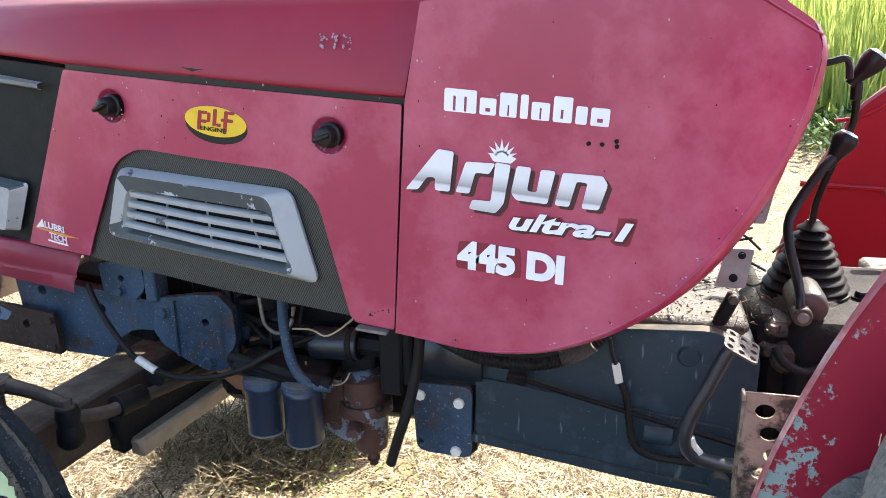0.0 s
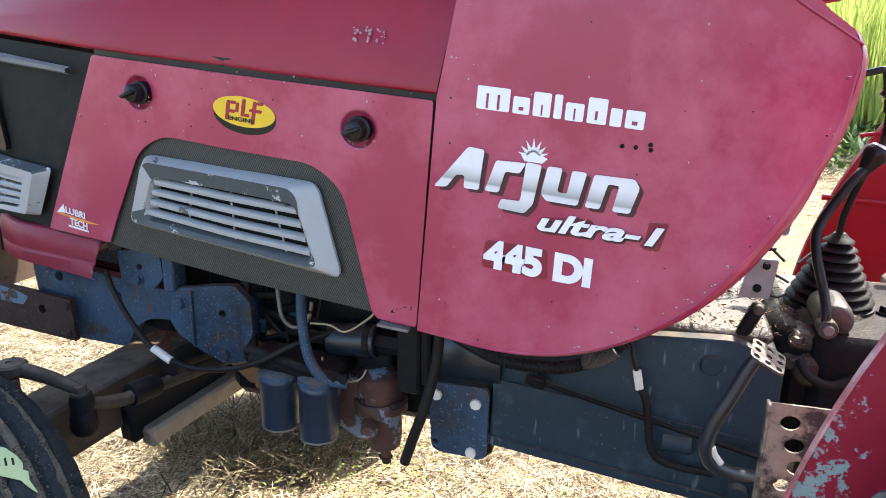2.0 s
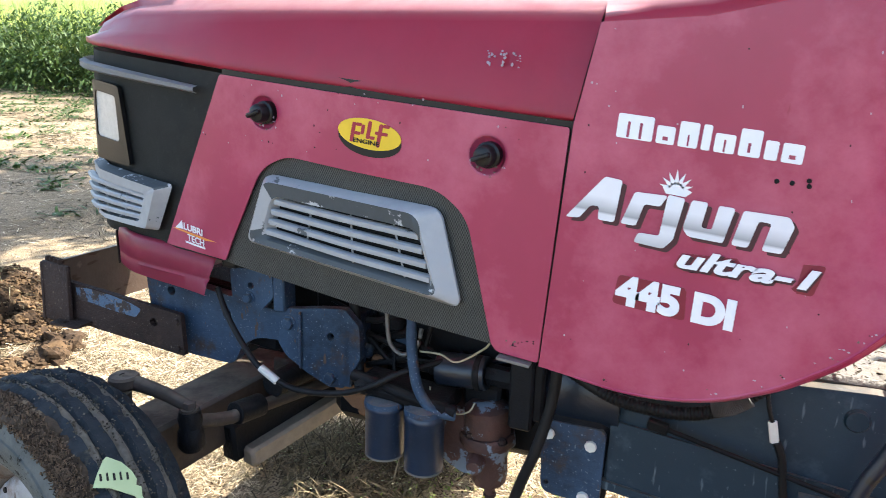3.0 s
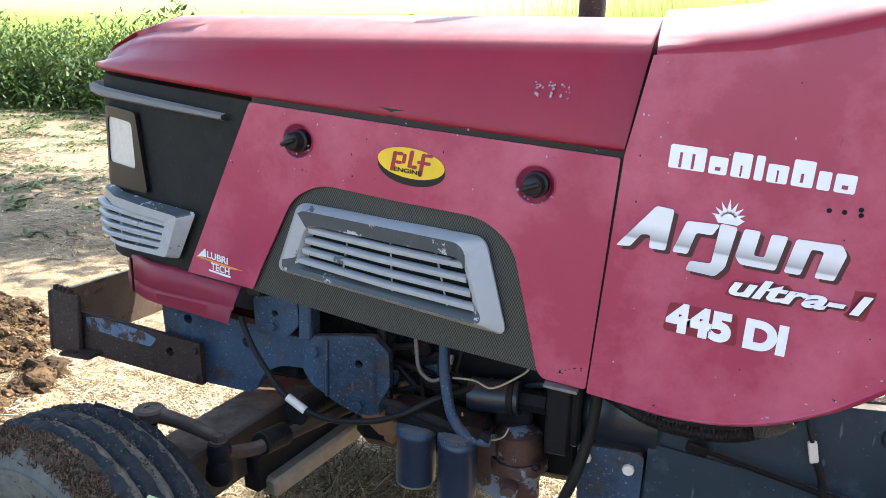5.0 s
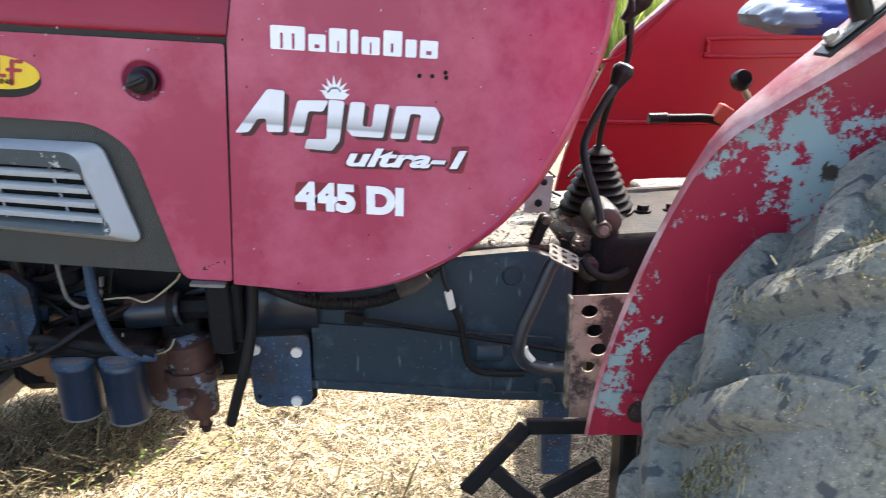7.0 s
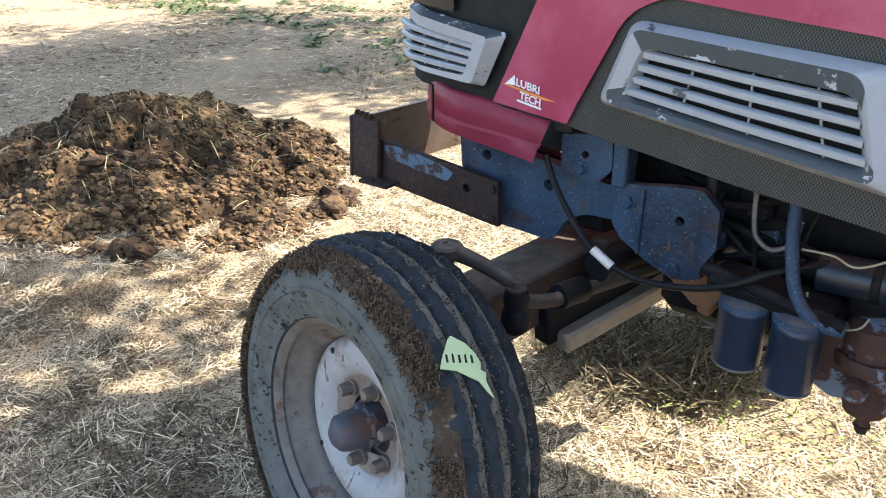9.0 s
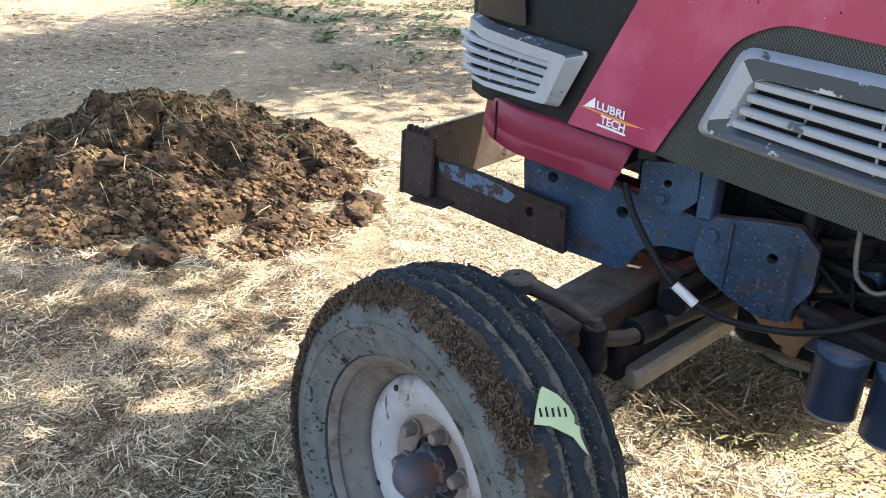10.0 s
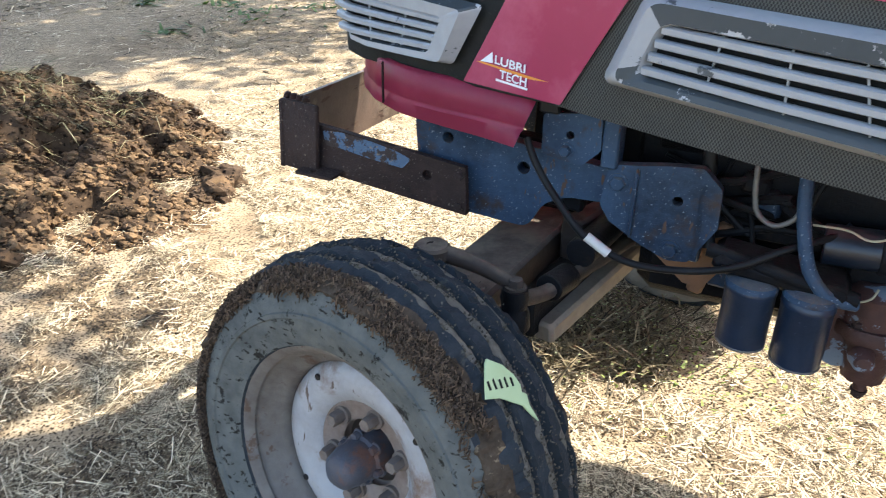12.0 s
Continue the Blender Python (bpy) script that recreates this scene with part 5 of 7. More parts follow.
def build_paper():
    """The torn paper label on the tread."""
    fl = [(-0.042, 0.046), (-0.036, 0.05), (-0.02, 0.032), (-0.012, 0.012), (-0.01, -0.004), (-0.014, -0.014), (-0.008, -0.02), (-0.012, -0.034), (-0.008, -0.06), (-0.016, -0.046), (-0.022, -0.03), (-0.05, -0.004), (-0.072, 0.006), (-0.06, 0.024)]
    bm = plate([Vector((x, y)) for x, y in fl], lambda u, v, d: (0.361 * math.cos(0.78 + v / 0.36) + d, u, 0.361 * math.sin(0.78 + v / 0.36) + d), 0.0015, cuts=[0])
    p = part("paper_label", bm, PAPER, front_wheel, "torn pale green paper label with smudged writing", 0)
    for k in range(5):
        b2 = plate([Vector(q) for q in [(-0.06 + 0.009 * k, 0.012 - 0.003 * k), (-0.057 + 0.009 * k, 0.011 - 0.003 * k), (-0.054 + 0.009 * k, 0.023 - 0.003 * k + 0.003 * (k % 2)), (-0.057 + 0.009 * k, 0.024 - 0.003 * k)]], lambda u, v, d: (0.363 * math.cos(0.78 + v / 0.36) + d, u, 0.363 * math.sin(0.78 + v / 0.36) + d), 0.0006)
        part("ink_bar", b2, BLACK, p, "", 0)


PAPER = material("pale_green_paper", (0.48, 0.58, 0.33), (0.4, 0.5, 0.26), rough=0.85, bump=0.1, spec=0.15)
build_paper()


def build_rear_wheel(c, name="rear_wheel"):
    w = empty(name, tractor, pose(*c) @ Matrix.Diagonal((0.92, 1, 0.92, 1)))
    flip = pose(0, 0, 0, 90)
    half = [(0.36, 0.13), (0.39, 0.15), (0.45, 0.166), (0.52, 0.168), (0.57, 0.158), (0.6, 0.14), (0.615, 0.1), (0.622, 0.05), (0.624, 0.0)]
    full = half + [(r, -h) for r, h in reversed(half[:-1])]
    tyre = part("tyre", lathe(full, flip, 90), TYRE_MUDDY, w, "huge muddy rear tyre with deep lugs", 50)
    n = 20
    spots = []
    for side in (-1, 1):
        for k in range(n):
            q0 = 2 * math.pi * (k + (0.5 if side > 0 else 0)) / n
            rings = []
            for t in np.linspace(0, 1, 15):
                ax = side * min(0.176, -0.02 + 0.205 * t + 0.03 * t * (1 - t))
                q = q0 - 0.36 * t
                drop = 0.0 if t < 0.5 else 0.19 * ((t - 0.5) / 0.5) ** 1.6
                rb, rt = 0.606 - drop * 1.05, 0.666 - drop
                hw = (0.022 + 0.01 * t) * (1 - 0.35 * max(0, t - 0.7) / 0.3)
                ax += side * 0.012 * max(0, t - 0.6) / 0.4
                ring = []
                for dq, r in ((-hw * 1.7, rb), (-hw * 1.25, rt - 0.012), (-hw * 1.0, rt - 0.002), (0, rt), (hw * 1.0, rt - 0.002), (hw * 1.2, rt - 0.014), (hw * 1.5, rb)):
                    qq = q + dq / 0.64
                    wob = 1 + 0.009 * noise.noise(Vector((qq * 9, ax * 25, r * 9)))
                    ring.append((r * wob * math.cos(qq), ax, r * wob * math.sin(qq)))
                rings.append(ring)
            part("lug", loft(rings, caps=True), TYRE_MUDDY, tyre, "", 38)
            if side < 0:
                spots += [(Vector(a).lerp(Vector(b), f), k) for r1, r2 in zip(rings, rings[1:]) for a, b in zip(r1[1:6], r2[1:6]) for f in (0.0, 0.5)]
    rn = random.Random(8)
    bmm = []
    for _ in range(60000):
        if rn.random() < 0.45:
            p = rn.choice(spots)[0] + Vector((rn.gauss(0, 0.008), rn.gauss(0, 0.012), rn.gauss(0, 0.008)))
        else:
            q, ax = rn.uniform(0, 6.283), rn.uniform(-0.15, 0.02)
            r = float(np.interp(-ax, [0, 0.05, 0.1, 0.14, 0.158], [0.625, 0.623, 0.616, 0.601, 0.572]))
            p = Vector((r * math.cos(q), ax, r * math.sin(q)))
        if noise.noise(p * 13) + rn.uniform(-0.15, 0.15) < 0.2:
            continue
        q = math.atan2(p.z, p.x)
        rot = Euler((rn.gauss(0, 0.3), -q + math.pi / 2 + rn.gauss(0, 0.25), rn.uniform(0, 6))).to_matrix().to_4x4()
        ln = 0.002 + 0.02 * rn.random() ** 3
        bmm.append(Matrix.Translation(p) @ rot @ Matrix.Diagonal((ln, 0.0009 + 0.0012 * rn.random(), 0.001, 1)))
    bits("straw_crust", bmm, STRAW_GREEN, tyre, "bits of straw and mud stuck to the tyre")
    part("rim", lathe([(0.34, 0.14), (0.365, 0.145), (0.37, 0.135), (0.33, 0.1), (0.32, 0.0), (0.2, -0.02), (0, -0.02)], flip, 48), RIM_DIRTY, w)
    return w


TYRE_MUDDY = material("dusty_muddy_tyre_rubber", (0.27, 0.26, 0.215), (0.12, 0.122, 0.11), rough=0.85, scale=120, spots=(0.045, 0.05, 0.055), spot_scale=48, spot_at=0.53, mid=(0.17, 0.17, 0.15), spot_soft=0.16, bump=1.0, bump_scale=140, spec=0.12, speck=((0.36, 0.33, 0.25), 260, 0.66), streak=((0.07, 0.075, 0.078), 0.6, (20, 60, 20)))
build_rear_wheel((0.79, 0.80, 0.575))
build_rear_wheel((1.05, 2.56, 0.575))


# ---- mudguards ----
ARC = [(0.165, 0.587), (0.176, 0.66), (0.2, 0.76), (0.25, 0.905), (0.323, 1.056), (0.39, 1.125), (0.47, 1.19), (0.56, 1.263), (0.68, 1.325), (0.82, 1.36), (1.0, 1.37), (1.2, 1.34), (1.4, 1.26)]


def build_mudguard(y, sgn, mat, label, dx=0.0):
    arc = [(x + dx, z) for x, z in ARC]
    out = [Vector(p) for p in arc] + [Vector((1.4 + dx, 0.587))]
    g = part("mudguard", xz_plate(out, y, 0.004), mat, tractor, label)
    # top flange reaching outwards over the tyre, widening upwards, with a turned-down edge
    path = smooth_path([(x, 0, z) for x, z in arc], 3)
    rings = []
    for p in path:
        w = 0.004 + 0.1 * smoothstep(0.98, 1.3, p.z)
        drop = 0.022 * smoothstep(1.0, 1.25, p.z)
        rings.append([(p.x, y + sgn * -0.006, p.z - 0.004), (p.x - 0.003, y + sgn * -0.002, p.z + 0.004), (p.x - 0.002, y + sgn * w * 0.3, p.z + 0.004), (p.x - 0.002, y + sgn * w * 0.75, p.z), (p.x, y + sgn * w * 0.92, p.z - 0.3 * drop), (p.x, y + sgn * w, p.z - drop - 0.004)])
    bm = loft(rings, closed=False)
    bmesh.ops.solidify(bm, geom=bm.faces[:], thickness=0.003)
    part("top_flange", bm, RED_SUNLIT, g, "crimson top edge, sunlight painted in as pale pink", 24)
    return g


guard = build_mudguard(1.0, -1, RED_FENDER, "crimson mudguard plate peeling to grey-green primer")
far_guard = build_mudguard(2.32, 1, RED_FAR, "clean crimson mudguard with pressed ribs", 0.24)
part("pressed_panel", tube([(1.3, 2.318, 1.085), (0.9, 2.318, 1.1), (0.872, 2.318, 1.09), (0.872, 2.318, 1.06), (0.9, 2.318, 1.045), (1.3, 2.318, 1.03)], 0.007, 8), RED_FAR, far_guard)
part("pressed_rib", tube([(0.45, 2.318, 0.86), (0.7, 2.318, 0.845), (1.2, 2.318, 0.82)], 0.009, 8), RED_FAR, far_guard)
part("pressed_rib", tube([(0.52, 2.318, 1.04), (0.6, 2.318, 1.06), (0.68, 2.318, 1.13), (0.78, 2.318, 1.23), (0.92, 2.318, 1.3), (1.1, 2.318, 1.32)], 0.006, 8), RED_FAR, far_guard)
part("patch_plate", xz_plate(rounded([(0.2, 0.665), (0.3, 0.66), (0.295, 0.585), (0.195, 0.59)], 0.003), 0.994, 0.006), RED_FENDER, guard)
part("bolt", bolt((0.245, 0.994, 0.63), (0, -1, 0), 0.014, 0.008), RUST, guard)
part("patch_bracket", xz_plate(rounded([(0.34, 0.86), (0.5, 0.86), (0.5, 0.81), (0.34, 0.81)], 0.003), 0.9965, 0.004), RED_FENDER, guard)
part("guard_stay", box((0.24, 1.03, 0.50), (0.03, 0.05, 0.22), bevel=0.004), BLUE_DARK, tractor)
part("guard_stay", box((0.3, 1.06, 0.48), (0.06, 0.02, 0.25), bevel=0.004), BLUE, tractor)
# grab handle and indicator on the mudguard
hb = part("grab_handle", tube([(0.475, 0.93, 1.22), (0.462, 0.93, 1.25), (0.442, 0.93, 1.29), (0.43, 0.93, 1.36), (0.45, 0.93, 1.45), (0.55, 0.93, 1.5), (0.75, 0.93, 1.5)], 0.0145, 12), BLACK, tractor, "black tubular grab handle")
part("foot", box((0.475, 0.93, 1.228), (0.115, 0.026, 0.006), pose(0, 0, 0, 0, -38, 0), 0.002), DUSTY_STEEL, hb)
part("gasket", box((0.475, 0.93, 1.22), (0.13, 0.036, 0.006), pose(0, 0, 0, 0, -38, 0), 0.002), BLACK, hb)
for dx, dz in ((-0.038, -0.024), (0.038, 0.036)):
    part("bolt", bolt((0.475 + dx, 0.93, 1.225 + dz), (-0.6, 0, 0.8), 0.01, 0.01), STEEL, hb)
ind = part("indicator_lamp", box((0.60, 0.89, 1.30), (0.12, 0.06, 0.035), pose(0, 0, 0, 0, -20, 0), 0.008), LAMP_WHITE, tractor, "clear indicator lamp with an orange lens")
part("lens", box((0.64, 0.885, 1.335), (0.05, 0.05, 0.035), pose(0, 0, 0, 0, -20, 0), 0.008), ORANGE, ind)
part("base", box((0.60, 0.90, 1.275), (0.13, 0.05, 0.018), pose(0, 0, 0, 0, -20, 0), 0.004), BLACK, ind)
part("wiring", tube([(0.62, 0.985, 1.2), (0.6, 0.985, 1.1), (0.585, 0.985, 1.0), (0.58, 0.98, 0.96)], 0.005, 8, k=14, ridges=0.06), RUBBER, guard)

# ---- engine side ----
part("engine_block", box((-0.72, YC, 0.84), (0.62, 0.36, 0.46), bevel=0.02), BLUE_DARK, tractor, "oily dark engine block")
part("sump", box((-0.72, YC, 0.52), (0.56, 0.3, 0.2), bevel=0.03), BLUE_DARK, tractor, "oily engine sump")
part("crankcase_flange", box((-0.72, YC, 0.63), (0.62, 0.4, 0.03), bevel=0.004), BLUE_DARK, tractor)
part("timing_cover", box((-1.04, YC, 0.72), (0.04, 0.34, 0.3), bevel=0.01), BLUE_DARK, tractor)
for fx, ft, fb in ((-0.78, 0.583, 0.452), (-0.688, 0.575, 0.437)):
    fil = part("oil_filter", lathe([(0, fb), (0.03, fb), (0.039, fb + 0.005), (0.042, fb + 0.014), (0.042, ft - 0.016), (0.0435, ft - 0.014), (0.0435, ft - 0.006), (0.04, ft), (0, ft)], pose(fx, 1.36, 0), 36), FILTER_BLUE, tractor, "dark blue spin-on filter with dull scratches")
    part("base_rim", lathe([(0.0405, fb + 0.006), (0.0424, fb + 0.008), (0.0424, fb + 0.0105), (0.0405, fb + 0.0115)], pose(fx, 1.36, 0), 36), DUSTY_STEEL, fil)
head = part("filter_head", box((-0.74, 1.39, 0.6), (0.22, 0.1, 0.035), pose(0, 0, 0, 0, 5, 0), 0.012), BLUE_DARK, tractor, "greasy filter head casting")
part("head_pipe", tube([(-0.86, 1.37, 0.622), (-0.8, 1.36, 0.618), (-0.72, 1.352, 0.606), (-0.62, 1.36, 0.588)], 0.014, 12), BLUE_DARK, head)
for fx in (-0.78, -0.688):
    part("collar", lathe([(0, 0.594), (0.032, 0.594), (0.043, 0.588), (0.0445, 0.577), (0, 0.576)], pose(fx, 1.36, 0), 28), BLUE, head)
st = part("starter_motor", rod((-0.685, 1.43, 0.648), (-0.575, 1.43, 0.655), 0.036, 28), GLOSS_BLUE, tractor, "dark blue starter motor")
part("end_cover", rod((-0.577, 1.43, 0.655), (-0.518, 1.43, 0.652), 0.023, 6), BLUE_DARK, st)
part("clamp_ring", rod((-0.6, 1.43, 0.652), (-0.585, 1.43, 0.653), 0.0385, 28), BLUE_DARK, st)
part("end_nub", rod((-0.705, 1.43, 0.647), (-0.685, 1.43, 0.648), 0.018, 20), BLUE_DARK, st)
pump = part("drain_housing", lathe([(0, -0.0), (0.012, 0.0), (0.012, 0.028), (0.036, 0.032), (0.042, 0.06), (0.043, 0.1), (0.052, 0.13), (0.052, 0.21), (0.034, 0.225), (0, 0.225)], pose(-0.565, 1.45, 0.36, 0, -4, 0), 11), RUSTY_PAINT, tractor, "flaking brown drain housing")
part("flange", lathe([(0.02, 0.125), (0.06, 0.125), (0.062, 0.13), (0.062, 0.148), (0.06, 0.153), (0.02, 0.153)], pose(-0.565, 1.45, 0.36, 0, -4, 0), 9), RUSTY_PAINT, pump)
part("drain_plug", bolt((-0.565, 1.45, 0.362), (0, 0, -1), 0.011, 0.018), RUST, pump)
for bx in (-0.602, -0.53):
    part("flange_bolt", bolt((bx, 1.41, 0.512), (0, -0.3, 1), 0.008, 0.012), RUST, pump)
part("side_boss", lathe([(0, 0.03), (0.014, 0.03), (0.018, 0.024), (0.022, 0.0), (0, 0.0)], pose(-0.585, 1.402, 0.46, 90, 0, 8), 14), RUSTY_PAINT, pump)
part("lower_casting", xz_plate(rounded([(-0.69, 0.56), (-0.6, 0.56), (-0.59, 0.42), (-0.62, 0.405), (-0.67, 0.43), (-0.695, 0.48)], 0.02), 1.432, 0.06), RUSTY_PAINT, pump, "flaking blue and brown casting")
part("drain_bracket", box((-0.635, 1.485, 0.49), (0.11, 0.08, 0.17), pose(0, 0, 0, 0, 12, 0), 0.02), RUSTY_PAINT, tractor)
part("engine_mount", box((-0.487, 1.4, 0.65), (0.05, 0.06, 0.16), bevel=0.006), BLUE_DARK, tractor, "black engine mount")
part("engine_mount", box((-0.455, 1.41, 0.655), (0.025, 0.06, 0.13), bevel=0.006), BLUE_DARK, tractor)
part("panel_clip", box((-0.462, 1.213, 0.79), (0.06, 0.02, 0.006), pose(0, 0, 0, 0, 5, 0), 0.001), DUSTY_STEEL, tractor)
part("flywheel_housing", lathe([(0, -0.07), (0.05, -0.068), (0.08, -0.05), (0.09, -0.02), (0.09, 0.1), (0, 0.1)], pose(-0.395, 1.475, 0.655, 0, 90, 0), 36), GLOSS_BLUE, tractor, "dark blue rounded housing")
bp = part("cover_plate", xz_plate(rounded([(-0.446, 0.6), (-0.315, 0.6), (-0.318, 0.432), (-0.438, 0.44)], [0.01, 0.02, 0.025, 0.02]), 1.385, 0.012, [circle(-0.428, 0.462, 0.006)]), BLUE, tractor, "dark blue cover plate with pale bolts")
for bx, bz in ((-0.428, 0.572), (-0.343, 0.562), (-0.351, 0.447)):
    part("bolt", lathe([(0, 0.006), (0.011, 0.006), (0.0125, 0.003), (0.0125, 0), (0, 0)], pose(bx, 1.385, bz, 90), 8), PALE, bp, "pale paint-marked bolt head")
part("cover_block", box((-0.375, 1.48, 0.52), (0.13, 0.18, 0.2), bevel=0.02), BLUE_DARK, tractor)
# hoses and wires
part("breather_hose", tube([(-0.408, 1.34, 0.79), (-0.412, 1.335, 0.70), (-0.42, 1.33, 0.64), (-0.438, 1.325, 0.565), (-0.46, 1.33, 0.50), (-0.482, 1.335, 0.43)], 0.0112, 14), RUBBER, tractor, "black rubber breather hose, brown with dust")
cab = part("harness_cable", tube([(-1.2, 1.36, 0.775), (-1.17, 1.345, 0.73), (-1.13, 1.33, 0.685), (-1.075, 1.32, 0.628), (-1.02, 1.32, 0.597), (-0.96, 1.325, 0.583), (-0.87, 1.33, 0.594), (-0.8, 1.335, 0.622), (-0.74, 1.36, 0.655), (-0.66, 1.42, 0.675)], 0.0068, 10), RUBBER, tractor, "black cable with a white sleeve")
part("white_sleeve", tube([(-1.062, 1.317, 0.652 - 0.029), (-1.02, 1.3175, 0.5975)], 0.0092, 10), PALE, cab)
part("fuel_hose", tube([(-0.735, 1.40, 0.8), (-0.73, 1.38, 0.74), (-0.72, 1.365, 0.69), (-0.7, 1.35, 0.63), (-0.665, 1.345, 0.592), (-0.62, 1.36, 0.58)], 0.0115, 12), BLUE, tractor, "dark blue fuel hose")
part("down_pipe", tube([(-0.89, 1.43, 0.8), (-0.885, 1.425, 0.74), (-0.878, 1.42, 0.67), (-0.862, 1.4, 0.61)], 0.012, 12), RUBBER, tractor, "black down pipe")
part("bent_pipe", tube([(-0.812, 1.43, 0.79), (-0.806, 1.425, 0.72), (-0.795, 1.42, 0.685), (-0.765, 1.415, 0.67), (-0.735, 1.42, 0.69), (-0.728, 1.43, 0.73)], 0.0048, 10), DUSTY_STEEL, tractor, "bent metal pipe")
part("yellow_wire", tube([(-0.69, 1.39, 0.62), (-0.68, 1.385, 0.595), (-0.63, 1.38, 0.575), (-0.6, 1.385, 0.582), (-0.59, 1.395, 0.6)], 0.002, 6), WIRE, tractor, "thin cream wire")
part("cream_wire", tube([(-0.71, 1.38, 0.70), (-0.66, 1.37, 0.706), (-0.62, 1.36, 0.7), (-0.56, 1.34, 0.745), (-0.54, 1.32, 0.77)], 0.0022, 6), WIRE, tractor, "thin cream wire")
rn = random.Random(12)
for k in range(14):
    x0, z0 = rn.uniform(-0.95, -0.5), rn.uniform(0.62, 0.8)
    pts = [(x0 + rn.uniform(-0.05, 0.05) + 0.06 * j, 1.46 + rn.uniform(-0.03, 0.02), z0 + rn.uniform(-0.05, 0.05)) for j in range(4)]
    part("engine_pipe", tube(pts, rn.uniform(0.004, 0.011), 8), rn.choice((RUBBER, BLUE_DARK, BLUE)), tractor)
for k in range(10):
    x0, z0 = rn.uniform(-0.98, -0.5), rn.uniform(0.5, 0.8)
    part("engine_fitting", box((x0, 1.475, z0), (rn.uniform(0.03, 0.09), 0.05, rn.uniform(0.03, 0.08)), pose(0, 0, 0, 0, rn.uniform(-10, 10), 0), 0.008), rn.choice((BLUE_DARK, BLUE, BLUE_DARK)), tractor)
part("alternator", rod((-0.98, 1.52, 0.8), (-0.86, 1.52, 0.8), 0.06, 28), BLUE_DARK, tractor)

# ---- clutch housing and gearbox ----
CASE = [(-0.29, 0.70), (-0.1, 0.745), (0.15, 0.757), (0.24, 0.72), (0.24, 0.412), (0.05, 0.43), (-0.12, 0.46), (-0.33, 0.478)]
def build_case():
    rings = []
    for y, inset in ((1.425, 0.012), (1.41, 0.0), (1.55, 0.0), (1.9, 0.0), (1.905, 0.012)):
        r = rounded(CASE, 0.02, 3)
        c = Vector((-0.03, 0.58))
        rings.append([((p - (p - c).normalized() * inset).x, y if inset == 0 else y - 0.02 if y < 1.6 else y, (p - (p - c).normalized() * inset).y) for p in r])
    return part("clutch_housing", loft(rings, caps=True), BLUE_CASE, tractor, "dark blue cast clutch housing, scratched", 40)


case = build_case()
part("case_step", xz_plate(rounded([(-0.31, 0.62), (0.2, 0.56), (0.235, 0.42), (-0.31, 0.478)], 0.01), 1.398, 0.02), BLUE_CASE, case)
part("case_rim", xz_plate(rounded([(-0.33, 0.492), (0.05, 0.444), (0.24, 0.426), (0.24, 0.41), (0.05, 0.425), (-0.33, 0.474)], 0.003), 1.39, 0.03), BLUE_CASE, case)
part("bolt_boss", lathe([(0, 0.012), (0.018, 0.012), (0.022, 0.006), (0.022, 0), (0, 0)], pose(0.11, 1.41, 0.705, 90), 24), BLUE_CASE, case)
part("bolt_boss", lathe([(0, 0.03), (0.018, 0.03), (0.022, 0.02), (0.022, 0), (0, 0)], pose(0.185, 1.41, 0.445, 90), 24), BLUE_CASE, case)
part("oval_boss", tube([(0.035, 1.404, 0.532), (0.09, 1.404, 0.53)], 0.02, 16), BLUE_CASE, case)
part("control_rod", rod((-0.205, 1.375, 0.635), (0.24, 1.375, 0.535), 0.005, 10), BLUE_DARK, tractor, "thin steel control rod")
part("rod_clevis", box((-0.22, 1.378, 0.636), (0.04, 0.02, 0.02), pose(0, 0, 0, 0, 12, 0), 0.003), BLUE_DARK, tractor)
tag = part("wire_connector", box((-0.022, 1.378, 0.668), (0.016, 0.008, 0.043), pose(0, 0, 0, 0, -12, 0), 0.002), PALE, tractor, "pale plastic wire connector")
part("wire", tube([(-0.04, 1.38, 0.74), (-0.034, 1.376, 0.71), (-0.026, 1.376, 0.688)], 0.004, 8), RUBBER, tag)
part("wire", tube([(-0.014, 1.376, 0.65), (-0.002, 1.376, 0.62), (0.004, 1.376, 0.58), (0.014, 1.376, 0.527), (0.035, 1.376, 0.503), (0.07, 1.378, 0.494), (0.135, 1.38, 0.489)], 0.0075, 10, ridges=0.05), RUBBER, tag, "grey sheathed wire")
part("corrugated_duct", tube([(-0.4, 1.36, 0.73), (-0.315, 1.355, 0.692), (-0.24, 1.35, 0.682), (-0.155, 1.35, 0.689), (-0.085, 1.355, 0.724), (-0.03, 1.37, 0.77)], 0.0125, 12, k=22, ridges=0.07), RUBBER, tractor, "black corrugated wiring duct")
part("ribbed_end", tube([(-0.13, 1.348, 0.705), (-0.1, 1.349, 0.715), (-0.07, 1.352, 0.737)], 0.0155, 12, k=26, ridges=0.1), DUSTY_STEEL, tractor, "pale dusty ribbed duct end")
